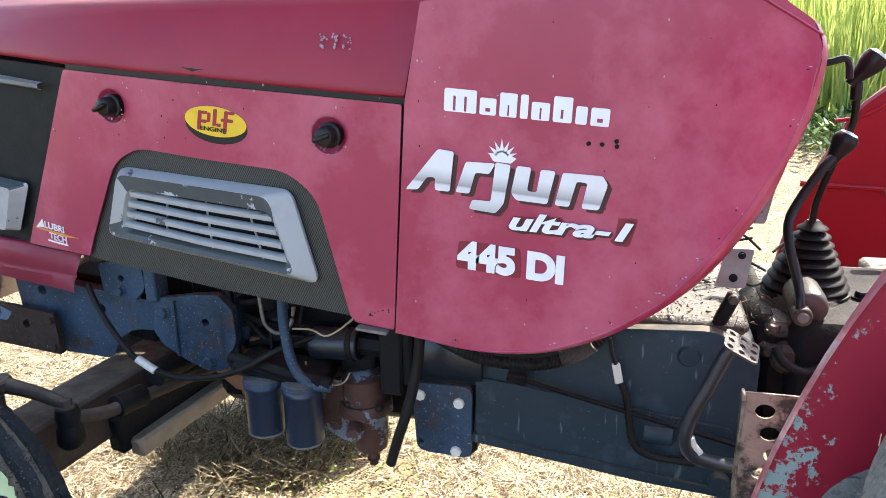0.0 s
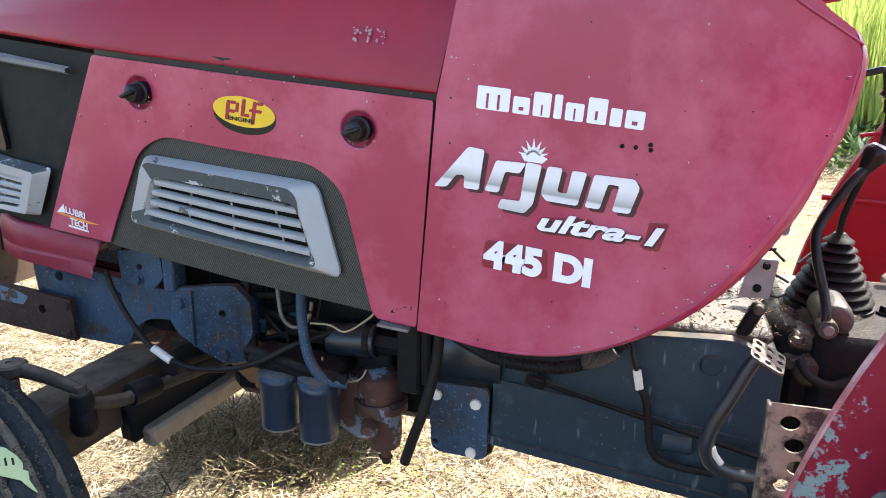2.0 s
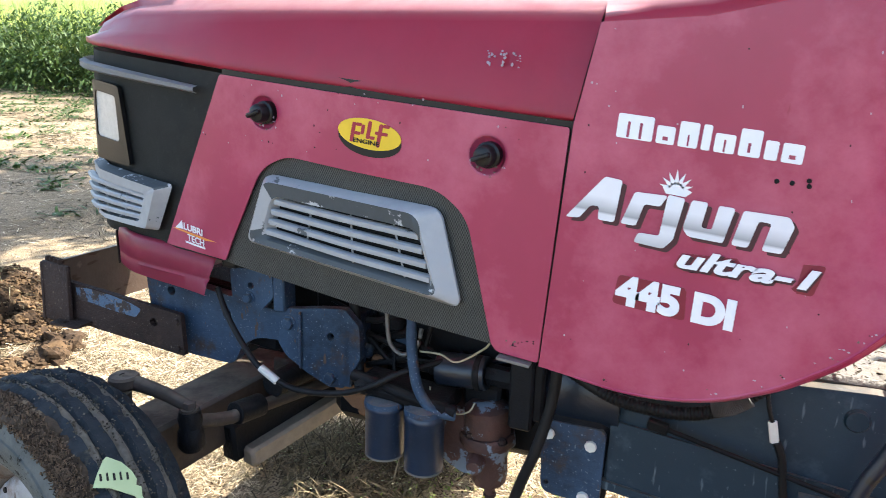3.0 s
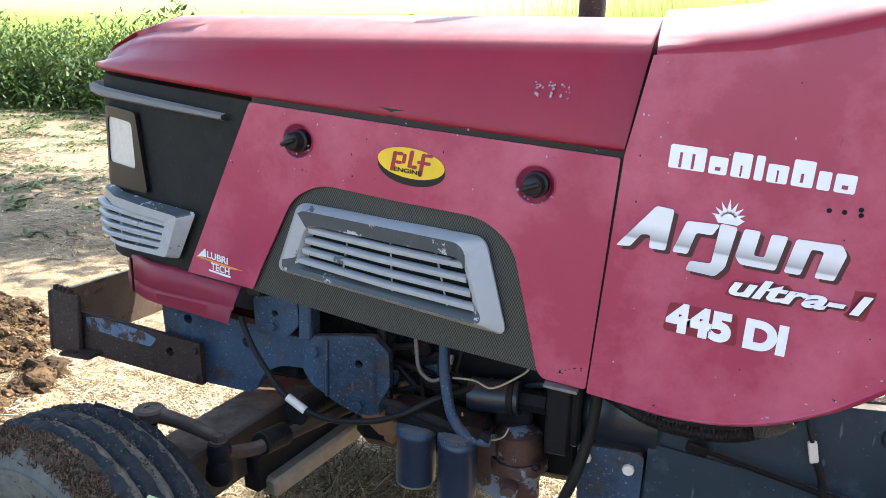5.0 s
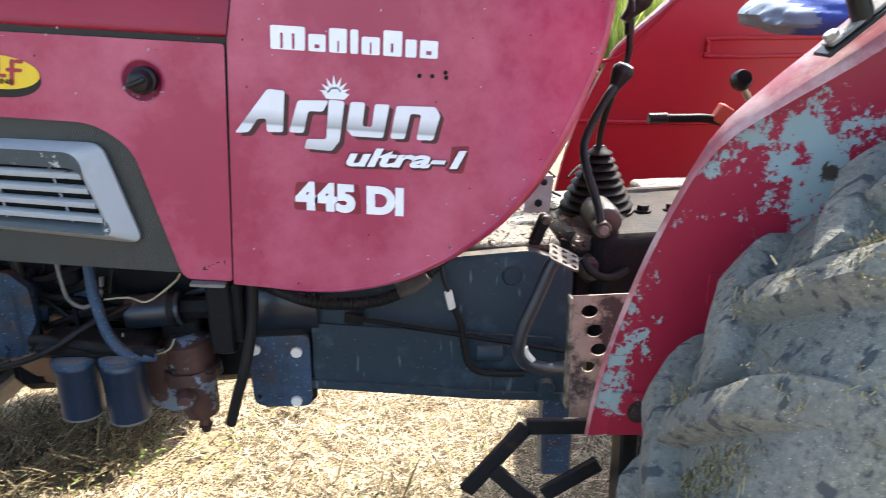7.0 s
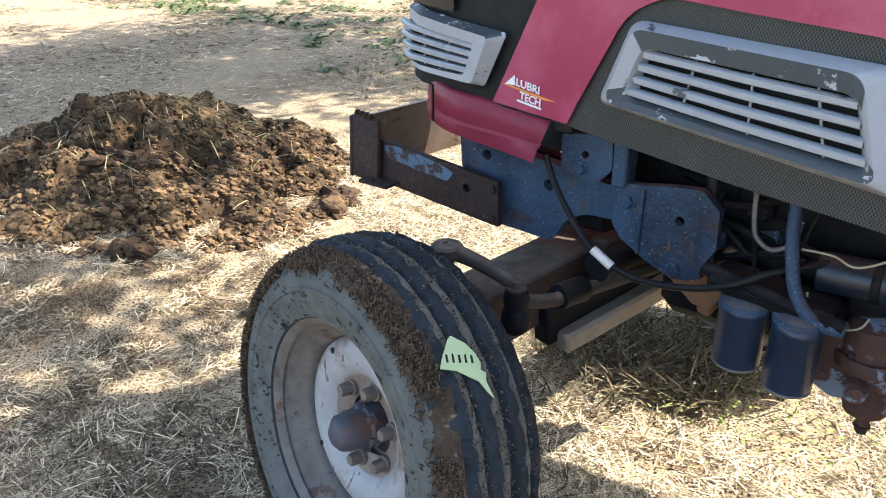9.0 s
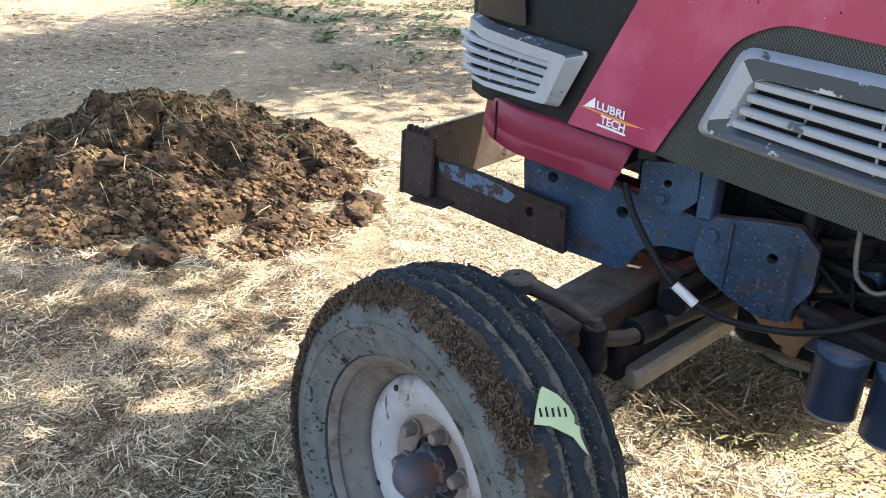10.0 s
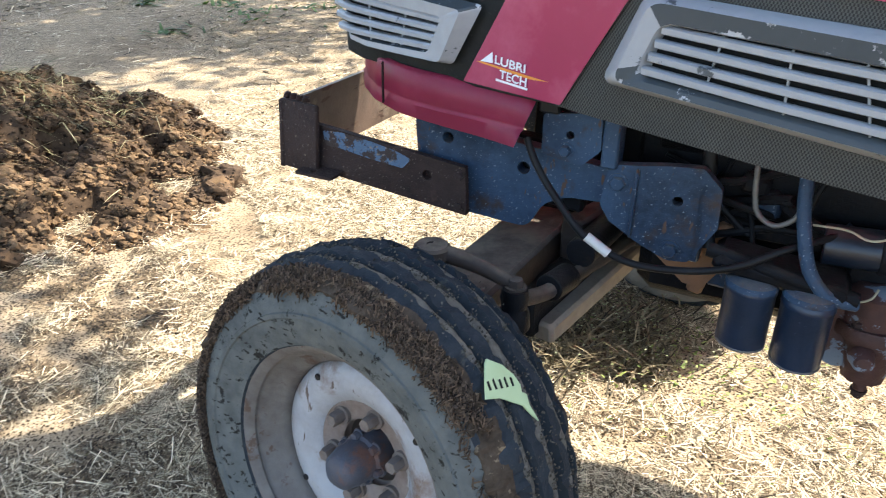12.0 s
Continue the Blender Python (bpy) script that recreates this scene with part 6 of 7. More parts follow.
# clutch pedal
ped = part("pedal_arm", tube([(0.185, 1.29, 0.79), (0.166, 1.29, 0.772), (0.14, 1.29, 0.705), (0.115, 1.29, 0.645), (0.106, 1.29, 0.605), (0.111, 1.295, 0.575), (0.13, 1.3, 0.553), (0.187, 1.33, 0.525), (0.24, 1.37, 0.51)], 0.0135, 14), GLOSS_BLUE, tractor, "bent dark blue pedal arm")
pp = plate(rounded([(0.004, -0.034), (0.064, -0.034), (0.064, 0.034), (0.004, 0.034)], 0.012), lambda u, v, d: (0.152 + u * 0.94 + 0.12 * v, 1.27 + v * 0.6, 0.806 - 0.5 * u + 0.25 * v + 0.6 * (u - 0.035) ** 2 + d), 0.004, [circle(0.015 + 0.02 * (k % 3), -0.022 + 0.022 * (k // 3), 0.0058, 10) for k in range(9)])
part("pedal_pad", pp, GRIME, ped, "perforated steel pedal pad")
part("white_tape", tube([(0.117, 1.287, 0.6), (0.122, 1.288, 0.585), (0.135, 1.29, 0.568)], 0.0058, 10), PALE, ped)
# footplate with holes, hanging beside the gearbox
stp = plate([Vector(p) for p in [(0.19, 0.735), (0.36, 0.735), (0.36, 0.5), (0.185, 0.5)]], lambda u, v, d: (u, 1.2 + 0.15 * (v - 0.62) + d, v), 0.004, [circle(0.222, 0.705, 0.016, 12, 0.012), circle(0.232, 0.668, 0.016, 12, 0.012), circle(0.24, 0.632, 0.016, 12, 0.012), circle(0.22, 0.60, 0.013, 12, 0.01)])
fp = part("footplate", stp, DIRTY, tractor, "dusty perforated steel footplate")
part("edge_flange", box((0.187, 1.222, 0.618), (0.006, 0.024, 0.232), bevel=0.002), DIRTY, fp)
for p, q in (((-0.02, 1.12, 0.40), (0.09, 1.12, 0.53)), ((0.09, 1.12, 0.53), (0.2, 1.12, 0.525)), ((0.03, 1.11, 0.45), (0.12, 1.1, 0.36)), ((0.12, 1.1, 0.40), (0.22, 1.1, 0.46)), ((0.0, 1.1, 0.33), (0.2, 1.1, 0.30))):
    beam(p, q, 0.012, 0.03, BLUE_DARK, "step_bar", "dark iron mounting step bar")
part("case_leg", box((0.225, 1.45, 0.32), (0.07, 0.05, 0.24), bevel=0.006), BLUE, tractor)

# gearbox top, boot and levers
part("gearbox", box((0.75, YC, 0.58), (0.9, 0.4, 0.36), bevel=0.02), BLUE_DARK, tractor, "dark gearbox body")
part("gearbox_cover", box((0.42, 1.73, 0.735), (0.32, 0.26, 0.05), bevel=0.012), GRIME, tractor, "greasy cast gearbox cover")
part("gearbox_cover_rear", box((0.68, 1.7, 0.742), (0.3, 0.5, 0.03), bevel=0.008), DIRTY, tractor)
part("gearbox_side", box((0.52, 1.66, 0.6), (0.56, 0.34, 0.26), bevel=0.03), BLUE_DARK, tractor)
part("selector_tower", lathe([(0.1, 0.6), (0.1, 0.68), (0.085, 0.72), (0.07, 0.755), (0.06, 0.77), (0, 0.77)], pose(0.35, 1.62, 0), 28), GRIME, tractor, "greasy selector tower")
part("cover_front", box((0.265, 1.62, 0.70), (0.06, 0.2, 0.1), bevel=0.02), BLUE_DARK, tractor)
part("cover_ledge", box((0.4, 1.53, 0.69), (0.3, 0.09, 0.03), bevel=0.008), GRIME, tractor)
for bx, by in ((0.46, 1.63), (0.53, 1.63), (0.29, 1.68)):
    part("cover_bolt", bolt((bx, by, 0.762), (0, 0, 1), 0.015, 0.016), BLUE_DARK, tractor)
boot_prof = []
for k in range(8):
    r = 0.086 - 0.0078 * k
    z = 0.772 + 0.0175 * k
    boot_prof += [(r - 0.012, z), (r, z + 0.006), (r - 0.002, z + 0.009), (r - 0.012, z + 0.0145)]
part("lever_boot", lathe([(0.088, 0.755), (0.088, 0.768)] + boot_prof + [(0.012, 0.918), (0, 0.918)], pose(0.355, 1.66, 0), 32), RUBBER, tractor, "black rubber concertina boot")
lv = part("gear_lever", tube([(0.352, 1.655, 0.9), (0.354, 1.65, 0.96), (0.37, 1.63, 1.04), (0.385, 1.61, 1.1), (0.39, 1.6, 1.14), (0.386, 1.6, 1.21)], 0.0072, 12), BLACK, tractor, "black gear lever with a bent knob")
part("collar", rod((0.388, 1.6, 1.17), (0.386, 1.6, 1.205), 0.0105, 14), BLACK, lv)
part("knob", lathe([(0, -0.03), (0.011, -0.03), (0.013, -0.01), (0.021, 0.012), (0.0245, 0.026), (0.022, 0.038), (0.012, 0.045), (0, 0.046)], pose(0.392, 1.6, 1.222, 0, 38, 0), 22), BLACK, lv)
lv2 = part("range_lever", tube([(0.313, 1.47, 0.772), (0.31, 1.48, 0.81), (0.305, 1.5, 0.84), (0.288, 1.52, 0.9), (0.285, 1.54, 0.943), (0.305, 1.56, 0.985), (0.341, 1.58, 1.04), (0.36, 1.592, 1.06)], 0.0095, 12), BLACK, tractor, "black cranked range lever")
part("knob", lathe([(0, -0.045), (0.008, -0.045), (0.013, -0.02), (0.0235, 0.012), (0.0235, 0.022), (0.017, 0.031), (0, 0.033)], pose(0.372, 1.6, 1.078, 0, 26, 0), 20), BLACK, lv2)
part("knob_top", lathe([(0, 0.0355), (0.015, 0.033), (0.018, 0.03)], pose(0.372, 1.6, 1.078, 0, 26, 0), 20), PALE, lv2)
part("pivot_boss", lathe([(0, -0.03), (0.026, -0.03), (0.031, -0.027), (0.034, -0.02), (0.036, 0.0), (0.036, 0.07), (0, 0.07)], pose(0.334, 1.52, 0.783, -90), 32), BOSS, lv2, "dull round pivot boss")
part("pivot_pin", rod((0.316, 1.462, 0.776), (0.316, 1.5, 0.776), 0.0185, 20), GRIME, lv2)
part("pin_end", rod((0.316, 1.457, 0.776), (0.316, 1.466, 0.776), 0.011, 16), DUSTY_STEEL, lv2)
part("boss_foot", box((0.34, 1.545, 0.727), (0.16, 0.1, 0.04), bevel=0.014), GRIME, lv2)
for bx in (0.275, 0.43):
    part("foot_bolt", bolt((bx, 1.5, 0.728), (0, 0, 1), 0.011, 0.014), GRIME, lv2)
part("side_cover", lathe([(0, 0.012), (0.02, 0.012), (0.03, 0.004), (0.032, -0.02), (0, -0.02)], pose(0.3, 1.48, 0.68, 90), 20), GRIME, tractor)
part("drop_pipe", tube([(0.27, 1.45, 0.72), (0.29, 1.44, 0.69), (0.33, 1.44, 0.675), (0.37, 1.45, 0.69)], 0.009, 10), RUBBER, tractor)
# pale bracket, linkages
pb = part("linkage_bracket", plate(rounded([(0, 0), (0.06, 0.0), (0.075, 0.085), (0.02, 0.085)], 0.006), lambda u, v, d: (0.165 + u, 1.585 + 0.35 * v + d, 0.785 + 0.9 * v), 0.005), WHITE_STEEL, tractor, "pale plated bracket")
part("bolt", bolt((0.2, 1.59, 0.805), (0, -1, 0.3), 0.0065, 0.006), BLUE_DARK, pb)
part("bolt", bolt((0.215, 1.605, 0.85), (0, -1, 0.3), 0.006, 0.006), BLUE_DARK, pb)
la = part("linkage_arm", box((0.17, 1.45, 0.775), (0.026, 0.02, 0.1), pose(0, 0, 0, 0, 22, 0), 0.005), BLUE_DARK, tractor, "black linkage arm")
part("pin", rod((0.155, 1.43, 0.735), (0.155, 1.47, 0.735), 0.014, 16), GRIME, la)
part("pin", rod((0.185, 1.435, 0.812), (0.185, 1.465, 0.812), 0.01, 16), GRIME, la)
rn = random.Random(77)
trash = []
for _ in range(700):
    x, y = rn.uniform(-0.1, 0.28), rn.uniform(1.43, 1.86)
    s1 = rn.uniform(0.001, 0.0035)
    trash.append(Matrix.Translation((x, y, 0.7685)) @ Euler((0, rn.gauss(0, 0.3), rn.uniform(0, 6))).to_matrix().to_4x4() @ Matrix.Diagonal((s1 * rn.choice((1, 2, 7)), s1 * 0.6, s1 * 0.5, 1)))
bits("chaff", trash, MUD, tractor, "straw chaff lying on the greasy housing")
rn = random.Random(4)
for k in range(8):
    x0, z0 = rn.uniform(0.08, 0.3), rn.uniform(0.77, 0.86)
    part("linkage_wire", tube([(x0, 1.66, z0), (x0 + 0.05, 1.68 + rn.uniform(-0.05, 0.05), z0 + rn.uniform(-0.03, 0.03)), (x0 + 0.1, 1.72, z0 + rn.uniform(-0.04, 0.04))], 0.003, 6), RUBBER, tractor)
part("housing_top", box((0.05, 1.66, 0.752), (0.34, 0.44, 0.03), bevel=0.01), GRIME, tractor, "greasy housing top")
part("far_pedal", plate(rounded([(0, 0), (0.06, 0), (0.08, 0.09), (0.01, 0.08)], 0.008), lambda u, v, d: (0.25 + u, 1.95 + 0.3 * v + d, 0.83 + v), 0.006, [circle(0.03, 0.03, 0.006, 8), circle(0.045, 0.055, 0.006, 8)]), WHITE_STEEL, tractor, "pale steel pedal")
# far lever and knobs before the far mudguard
fl = part("draft_lever", tube([(0.565, 1.92, 0.929), (0.66, 1.92, 0.926), (0.74, 1.93, 0.918), (0.86, 1.98, 0.87)], 0.012, 12), BLUE_DARK, tractor, "dark blue lever with a grip")
part("grip", rod((0.56, 1.92, 0.93), (0.61, 1.92, 0.929), 0.0145), BLACK, fl)
part("stop_clip", box((0.765, 1.93, 0.93), (0.04, 0.03, 0.05), pose(0, 0, 0, 0, 30, 0), 0.004), ORANGE_RED, fl)
part("lift_knob", lathe([(0, 0.03), (0.02, 0.028), (0.028, 0.015), (0.028, 0), (0.012, -0.02), (0, -0.02)], pose(0.79, 1.9, 1.02, 60, 0, 0), 20), BLACK, fl)
part("lift_stem", rod((0.8, 1.91, 1.01), (0.88, 1.98, 0.93), 0.009), STEEL, fl)
# seat under a cloth, and dash bits
def build_seat():
    rings = []
    for t in np.linspace(-1, 1, 50):
        w = max((1 - min(1, abs(t)) ** 3.2) ** 0.5, 0.05)
        ring = []
        for k in range(56):
            q = 2 * math.pi * k / 56
            rr = 1 + 0.12 * noise.noise(Vector((t * 4, math.cos(q) * 3, math.sin(q) * 3))) + 0.035 * noise.noise(Vector((t * 14, math.cos(q) * 9, math.sin(q) * 9)))
            ring.append((0.89 + 0.185 * w * math.cos(q) * rr, 1.68 + 0.23 * t, 1.212 + 0.056 * w * math.sin(q) * rr + 0.1 * 0.2 * math.cos(q)))
        rings.append(ring)
    ob = part("seat", loft(rings, caps=True), CLOTH_BLUE, tractor, "seat covered with pale blue, deep blue and tan cloth", 60)
    ob.data.materials.append(DEEP_BLUE)
    ob.data.materials.append(CREAM)
    for f in ob.data.polygons:                    # a printed cloth: blue field, tan hem
        c = f.center
        n1 = 0.03 * noise.noise(c * 9)
        if c.z + n1 > 1.262 - 0.25 * (c.x - 0.66):
            f.material_index = 2
        if c.x + n1 + 0.3 * (c.z - 1.22) > SEAT_BLUE:
            f.material_index = 1
    return ob


SEAT_BLUE = 0.655
seat = build_seat()
part("seat_base", box((1.08, YC + 0.1, 1.0), (0.2, 0.26, 0.34), bevel=0.02), BLACK, seat)
part("hand_throttle", tube([(0.24, 1.4, 1.245), (0.29, 1.4, 1.252), (0.318, 1.4, 1.256), (0.325, 1.4, 1.225)], 0.006, 8), BLACK, tractor, "small black throttle lever")
part("dash_bolt", rod((0.23, 1.35, 1.18), (0.262, 1.35, 1.172), 0.01, 10), BLACK, tractor)
part("steering_column", rod((0.16, YC, 1.36), (0.36, YC, 1.5), 0.03), BLACK, tractor)
part("steering_wheel", lathe([(0.19 + 0.014 * math.cos(q), 0.014 * math.sin(q)) for q in np.linspace(0, 6.283, 13)[:-1]], pose(0.38, YC, 1.52, 0, 50, 0), 40, close=True), BLACK, tractor, "black steering wheel")
part("exhaust_pipe", rod((-0.53, 1.78, 1.45), (-0.53, 1.78, 1.95), 0.03), RUST, tractor, "rusty exhaust pipe")


# ---- litter, weeds, heap, field ----
def blades(name, rows, mat, label, category):
    """Many thin blades as one mesh: rows are (foot, way, side vector, length, bend)."""
    verts, faces = [], []
    for foot, way, wide, length, bend in rows:
        i0 = len(verts)
        mid_p = foot + way * (0.5 * length) + bend * 0.25
        tip = foot + way * length + bend
        verts += [foot - wide, foot + wide, mid_p + wide * 0.8, mid_p - wide * 0.8, tip]
        faces += [(i0, i0 + 1, i0 + 2, i0 + 3), (i0 + 3, i0 + 2, i0 + 4)]
    me = bpy.data.meshes.new(name)
    me.from_pydata([tuple(v) for v in verts], [], faces)
    me.materials.append(mat)
    return tagged(new(name, me), label, category, kind="stuff")


def straw_litter():
    rn = random.Random(21)
    rows = []
    while len(rows) < 340000:
        if rn.random() < 0.75:
            x, y = rn.gauss(-1.7, 1.3), rn.gauss(1.65, 0.8)
        else:
            x, y = rn.uniform(-11, 3.0), rn.uniform(0.0, 9.0)
        if noise.noise(Vector((x * 1.3, y * 1.3, 5))) + 0.8 * noise.noise(Vector((x * 6, y * 6, 9))) + 0.5 * noise.noise(Vector((x * 17, y * 17, 2))) + rn.uniform(-0.35, 0.35) < -0.2:
            continue
        if x < -3.2 and y > 2.9 and rn.random() < 0.6:
            continue
        far = 1 + max(0, math.hypot(x + 0.5, y) - 3) * 0.22
        q = rn.uniform(0, 6.283)
        tilt = rn.gauss(0.0, 0.16)
        way = Vector((math.cos(q), math.sin(q), tilt)).normalized()
        side = way.cross(Vector((rn.uniform(-0.5, 0.5), rn.uniform(-0.5, 0.5), 1))).normalized() * rn.uniform(0.0006, 0.0017) * far
        ln = (0.012 + 0.075 * rn.random() ** 2) * (0.7 + 0.3 * far)
        z = ground_z(x, y) + 0.004 + abs(tilt) * ln * 0.5 + rn.uniform(0, 0.008)
        rows.append((Vector((x, y, z)) - way * ln * 0.5, way, side, ln, Vector((rn.gauss(0, 0.006), rn.gauss(0, 0.006), 0))))
    rn.shuffle(rows)
    blades("old_straw", rows[:100000], STRAW_BROWN, "old brown straw trodden into the yard", "straw")
    return blades("straw_litter", rows[100000:], STRAW, "loose dry straw scattered over the yard", "straw")


straw_litter()


def dark_litter():
    """Twigs, old leaves and chaff on the bare soil behind the heap."""
    rn = random.Random(23)
    rows = []
    while len(rows) < 26000:
        x, y = rn.uniform(-13, -2.6), rn.uniform(1.0, 10.0)
        if noise.noise(Vector((x * 0.8, y * 0.8, 2))) + rn.uniform(-0.3, 0.3) < 0.12 or (x > -4.6 and y < 3.0):
            continue
        far = 1 + max(0, math.hypot(x, y) - 4) * 0.16
        q = rn.uniform(0, 6.283)
        way = Vector((math.cos(q), math.sin(q), rn.gauss(0, 0.15))).normalized()
        wide = way.cross(Vector((rn.uniform(-0.5, 0.5), rn.uniform(-0.5, 0.5), 1))).normalized() * rn.uniform(0.001, 0.006) * far
        ln = rn.uniform(0.01, 0.06) * far
        rows.append((Vector((x, y, ground_z(x, y) + 0.006)), way, wide, ln, Vector((0, 0, rn.gauss(0, 0.004)))))
    near = []
    while len(near) < 30000:
        x, y = rn.gauss(-2.2, 0.7), rn.gauss(1.2, 0.5)
        if y > 1.7 or noise.noise(Vector((x * 3, y * 3, 6))) + 0.7 * noise.noise(Vector((x * 11, y * 11, 1))) + rn.uniform(-0.25, 0.25) < 0.12:
            continue
        q = rn.uniform(0, 6.283)
        way = Vector((math.cos(q), math.sin(q), rn.gauss(0, 0.12))).normalized()
        wide = way.cross(Vector((rn.uniform(-0.5, 0.5), rn.uniform(-0.5, 0.5), 1))).normalized() * rn.uniform(0.0015, 0.004)
        near.append((Vector((x, y, ground_z(x, y) + rn.uniform(0.008, 0.014))), way, wide, rn.uniform(0.006, 0.022), Vector((0, 0, rn.gauss(0, 0.003)))))
    blades("chaff", near, STRAW_BROWN, "dark brown chaff trodden among the straw", "chaff")
    return blades("dry_leaf_litter", rows, DRY_WEED, "dark twigs and old leaves on bare soil", "leaf litter")


dark_litter()


def weeds_under():
    rn = random.Random(31)
    rows, petals = [], []
    for _ in range(230):
        x, y = rn.gauss(-1.3, 0.16), rn.gauss(2.02, 0.12)
        if rn.random() < 0.05:
            x, y = rn.uniform(-0.7, 0.4), rn.uniform(1.65, 2.4)
        for _ in range(rn.randint(10, 22)):
            q = rn.uniform(0, 6.283)
            foot = Vector((x + rn.gauss(0, 0.03), y + rn.gauss(0, 0.03), ground_z(x, y)))
            way = Vector((math.cos(q) * 0.8, math.sin(q) * 0.8, rn.uniform(0.2, 0.9))).normalized()
            ln = rn.uniform(0.03, 0.14)
            side = way.cross(Vector((0.2, 0.1, 1))).normalized() * rn.uniform(0.001, 0.0036)
            rows.append((foot + Vector((0, 0, rn.uniform(0, 0.04))), way, side, ln, Vector((0, 0, -0.02))))
        if rn.random() < 0.22:
            for _ in range(6):
                c = Vector((x + rn.gauss(0, 0.04), y + rn.gauss(0, 0.04), ground_z(x, y) + rn.uniform(0.05, 0.11)))
                petals.append((c, Vector((1, 0, 0.2)), Vector((0, 0.003, 0)), 0.007, Vector((0, 0, 0))))
    greens = []
    for _ in range(650):
        x, y = (rn.gauss(-1.0, 0.2), rn.gauss(2.02, 0.16)) if rn.random() < 0.7 else (rn.gauss(-0.35, 0.35), rn.gauss(1.9, 0.2))
        q = rn.uniform(0, 6.283)
        way = Vector((math.cos(q), math.sin(q), rn.uniform(0.1, 0.9))).normalized()
        greens.append((Vector((x, y, ground_z(x, y) + rn.uniform(0.005, 0.05))), way, way.cross(Vector((0.2, 0.1, 1))).normalized() * rn.uniform(0.002, 0.005), rn.uniform(0.008, 0.022), Vector((0, 0, -0.003))))
    blades("green_shoots", greens, SHOOT, "small fresh green leaves among the straw", "weeds")
    blades("weeds", rows, DRY_WEED, "low half-dry weeds growing under the tractor", "weeds")
    blades("weed_flowers", petals, PETAL, "tiny pale flowers on the weeds", "flowers")


weeds_under()


def build_heap():
    rn = random.Random(41)
    c, ax, ay = Vector((-3.92, 1.93, 0.0)), 1.18, 1.02

    def height(x, y):
        """The heap's surface over the yard: lumps, hollows and a crumbling skirt."""
        rr = math.hypot((x - c.x) / ax, (y - c.y) / ay) * (1 + 0.16 * noise.noise(Vector((x * 1.4, y * 1.4, 3.0))))
        t = max(0.0, 1 - rr)
        p = Vector((x, y, 0))
        amp = min(1.0, t * 2.6)
        h = 0.40 * t ** 1.35 + 0.012 * min(1.0, t * 12) + amp * (0.11 * noise.noise(p * 3.6) - 0.34 * max(0.0, noise.noise(p * 5.5 + Vector((3, 1, 0))) - 0.12) + 0.06 * abs(noise.noise(p * 10 + Vector((7, 0, 0)))) + 0.016 * noise.noise(p * 24)) + 0.012 * min(1.0, t * 9) * noise.noise(p * 38)
        return max(0.0, h), rr

    rings, n, mrings = [], 360, 150
    for i in range(mrings):
        t = i / (mrings - 1)
        ring = []
        for k in range(n):
            q = 2 * math.pi * k / n
            x, y = c.x + ax * 1.15 * (1 - t) * math.cos(q), c.y + ay * 1.15 * (1 - t) * math.sin(q)
            p = Vector((x, y, 0))
            h, rr = height(x, y)
            ring.append((x + 0.03 * min(1, t * 6) * noise.noise(p * 17), y + 0.03 * min(1, t * 6) * noise.noise(p * 19), ground_z(x, y) - 0.015 + h))
        rings.append(ring)
    bm = loft(rings)
    bm.faces.new(bm.verts[-n:])
    pile = tagged(part("manure_heap", bm, DUNG, None, "", 70), "crumbly brown manure heap with straw, dry tan skirt", "manure heap")

    def crumbs(name, mat, sets, place):
        cv, cf = [], []
        for sub, count, s0, s1x, pw in sets:
            ball = bmesh.new()
            bmesh.ops.create_icosphere(ball, subdivisions=sub, radius=1.0)
            ball.verts.ensure_lookup_table()
            bv, bf = [v.co.copy() for v in ball.verts], [[v.index for v in f.verts] for f in ball.faces]
            ball.free()
            for _ in range(count):
                x, y = place()
                h, rr = height(x, y)
                s1 = (s0 + s1x * rn.random() ** pw) * (0.55 if rr > 1 else 1)
                z = ground_z(x, y) - 0.015 + h
                i0, sh = len(cv), Vector((rn.uniform(0, 50), rn.uniform(0, 50), rn.uniform(0, 50)))
                for v in bv:
                    k = 1 + 0.7 * noise.noise(v * 1.3 + sh) + 0.3 * noise.noise(v * 3.5 + sh)
                    cv.append((x + s1 * k * v.x * 1.3, y + s1 * k * v.y, z + s1 * (0.15 + 0.8 * k * v.z)))
                cf += [[i0 + k for k in f] for f in bf]
        me = bpy.data.meshes.new(name)
        me.from_pydata(cv, [], cf)
        me.materials.append(mat)
        ob = tagged(new(name, me), kind="stuff")
        ob.parent = pile

    def anywhere():
        q, rr = rn.uniform(0, 6.283), rn.random() ** 0.5 * 1.02
        return c.x + ax * rr * math.cos(q), c.y + ay * rr * math.sin(q)

    def skirt():
        q, rr = rn.gauss(-0.35, 0.75), rn.gauss(0.74, 0.17) if rn.random() < 0.85 else rn.uniform(0.8, 1.12)
        return c.x + ax * rr * math.cos(q), c.y + ay * rr * math.sin(q)

    crumbs("clod", DUNG, ((3, 46, 0.02, 0.05, 1.4), (2, 900, 0.007, 0.022, 1.8), (1, 9000, 0.002, 0.008, 1)), anywhere)
    crumbs("dry_crumb", DUNG_DRY, ((2, 1300, 0.006, 0.016, 1.8), (1, 7000, 0.002, 0.007, 1.5)), skirt)
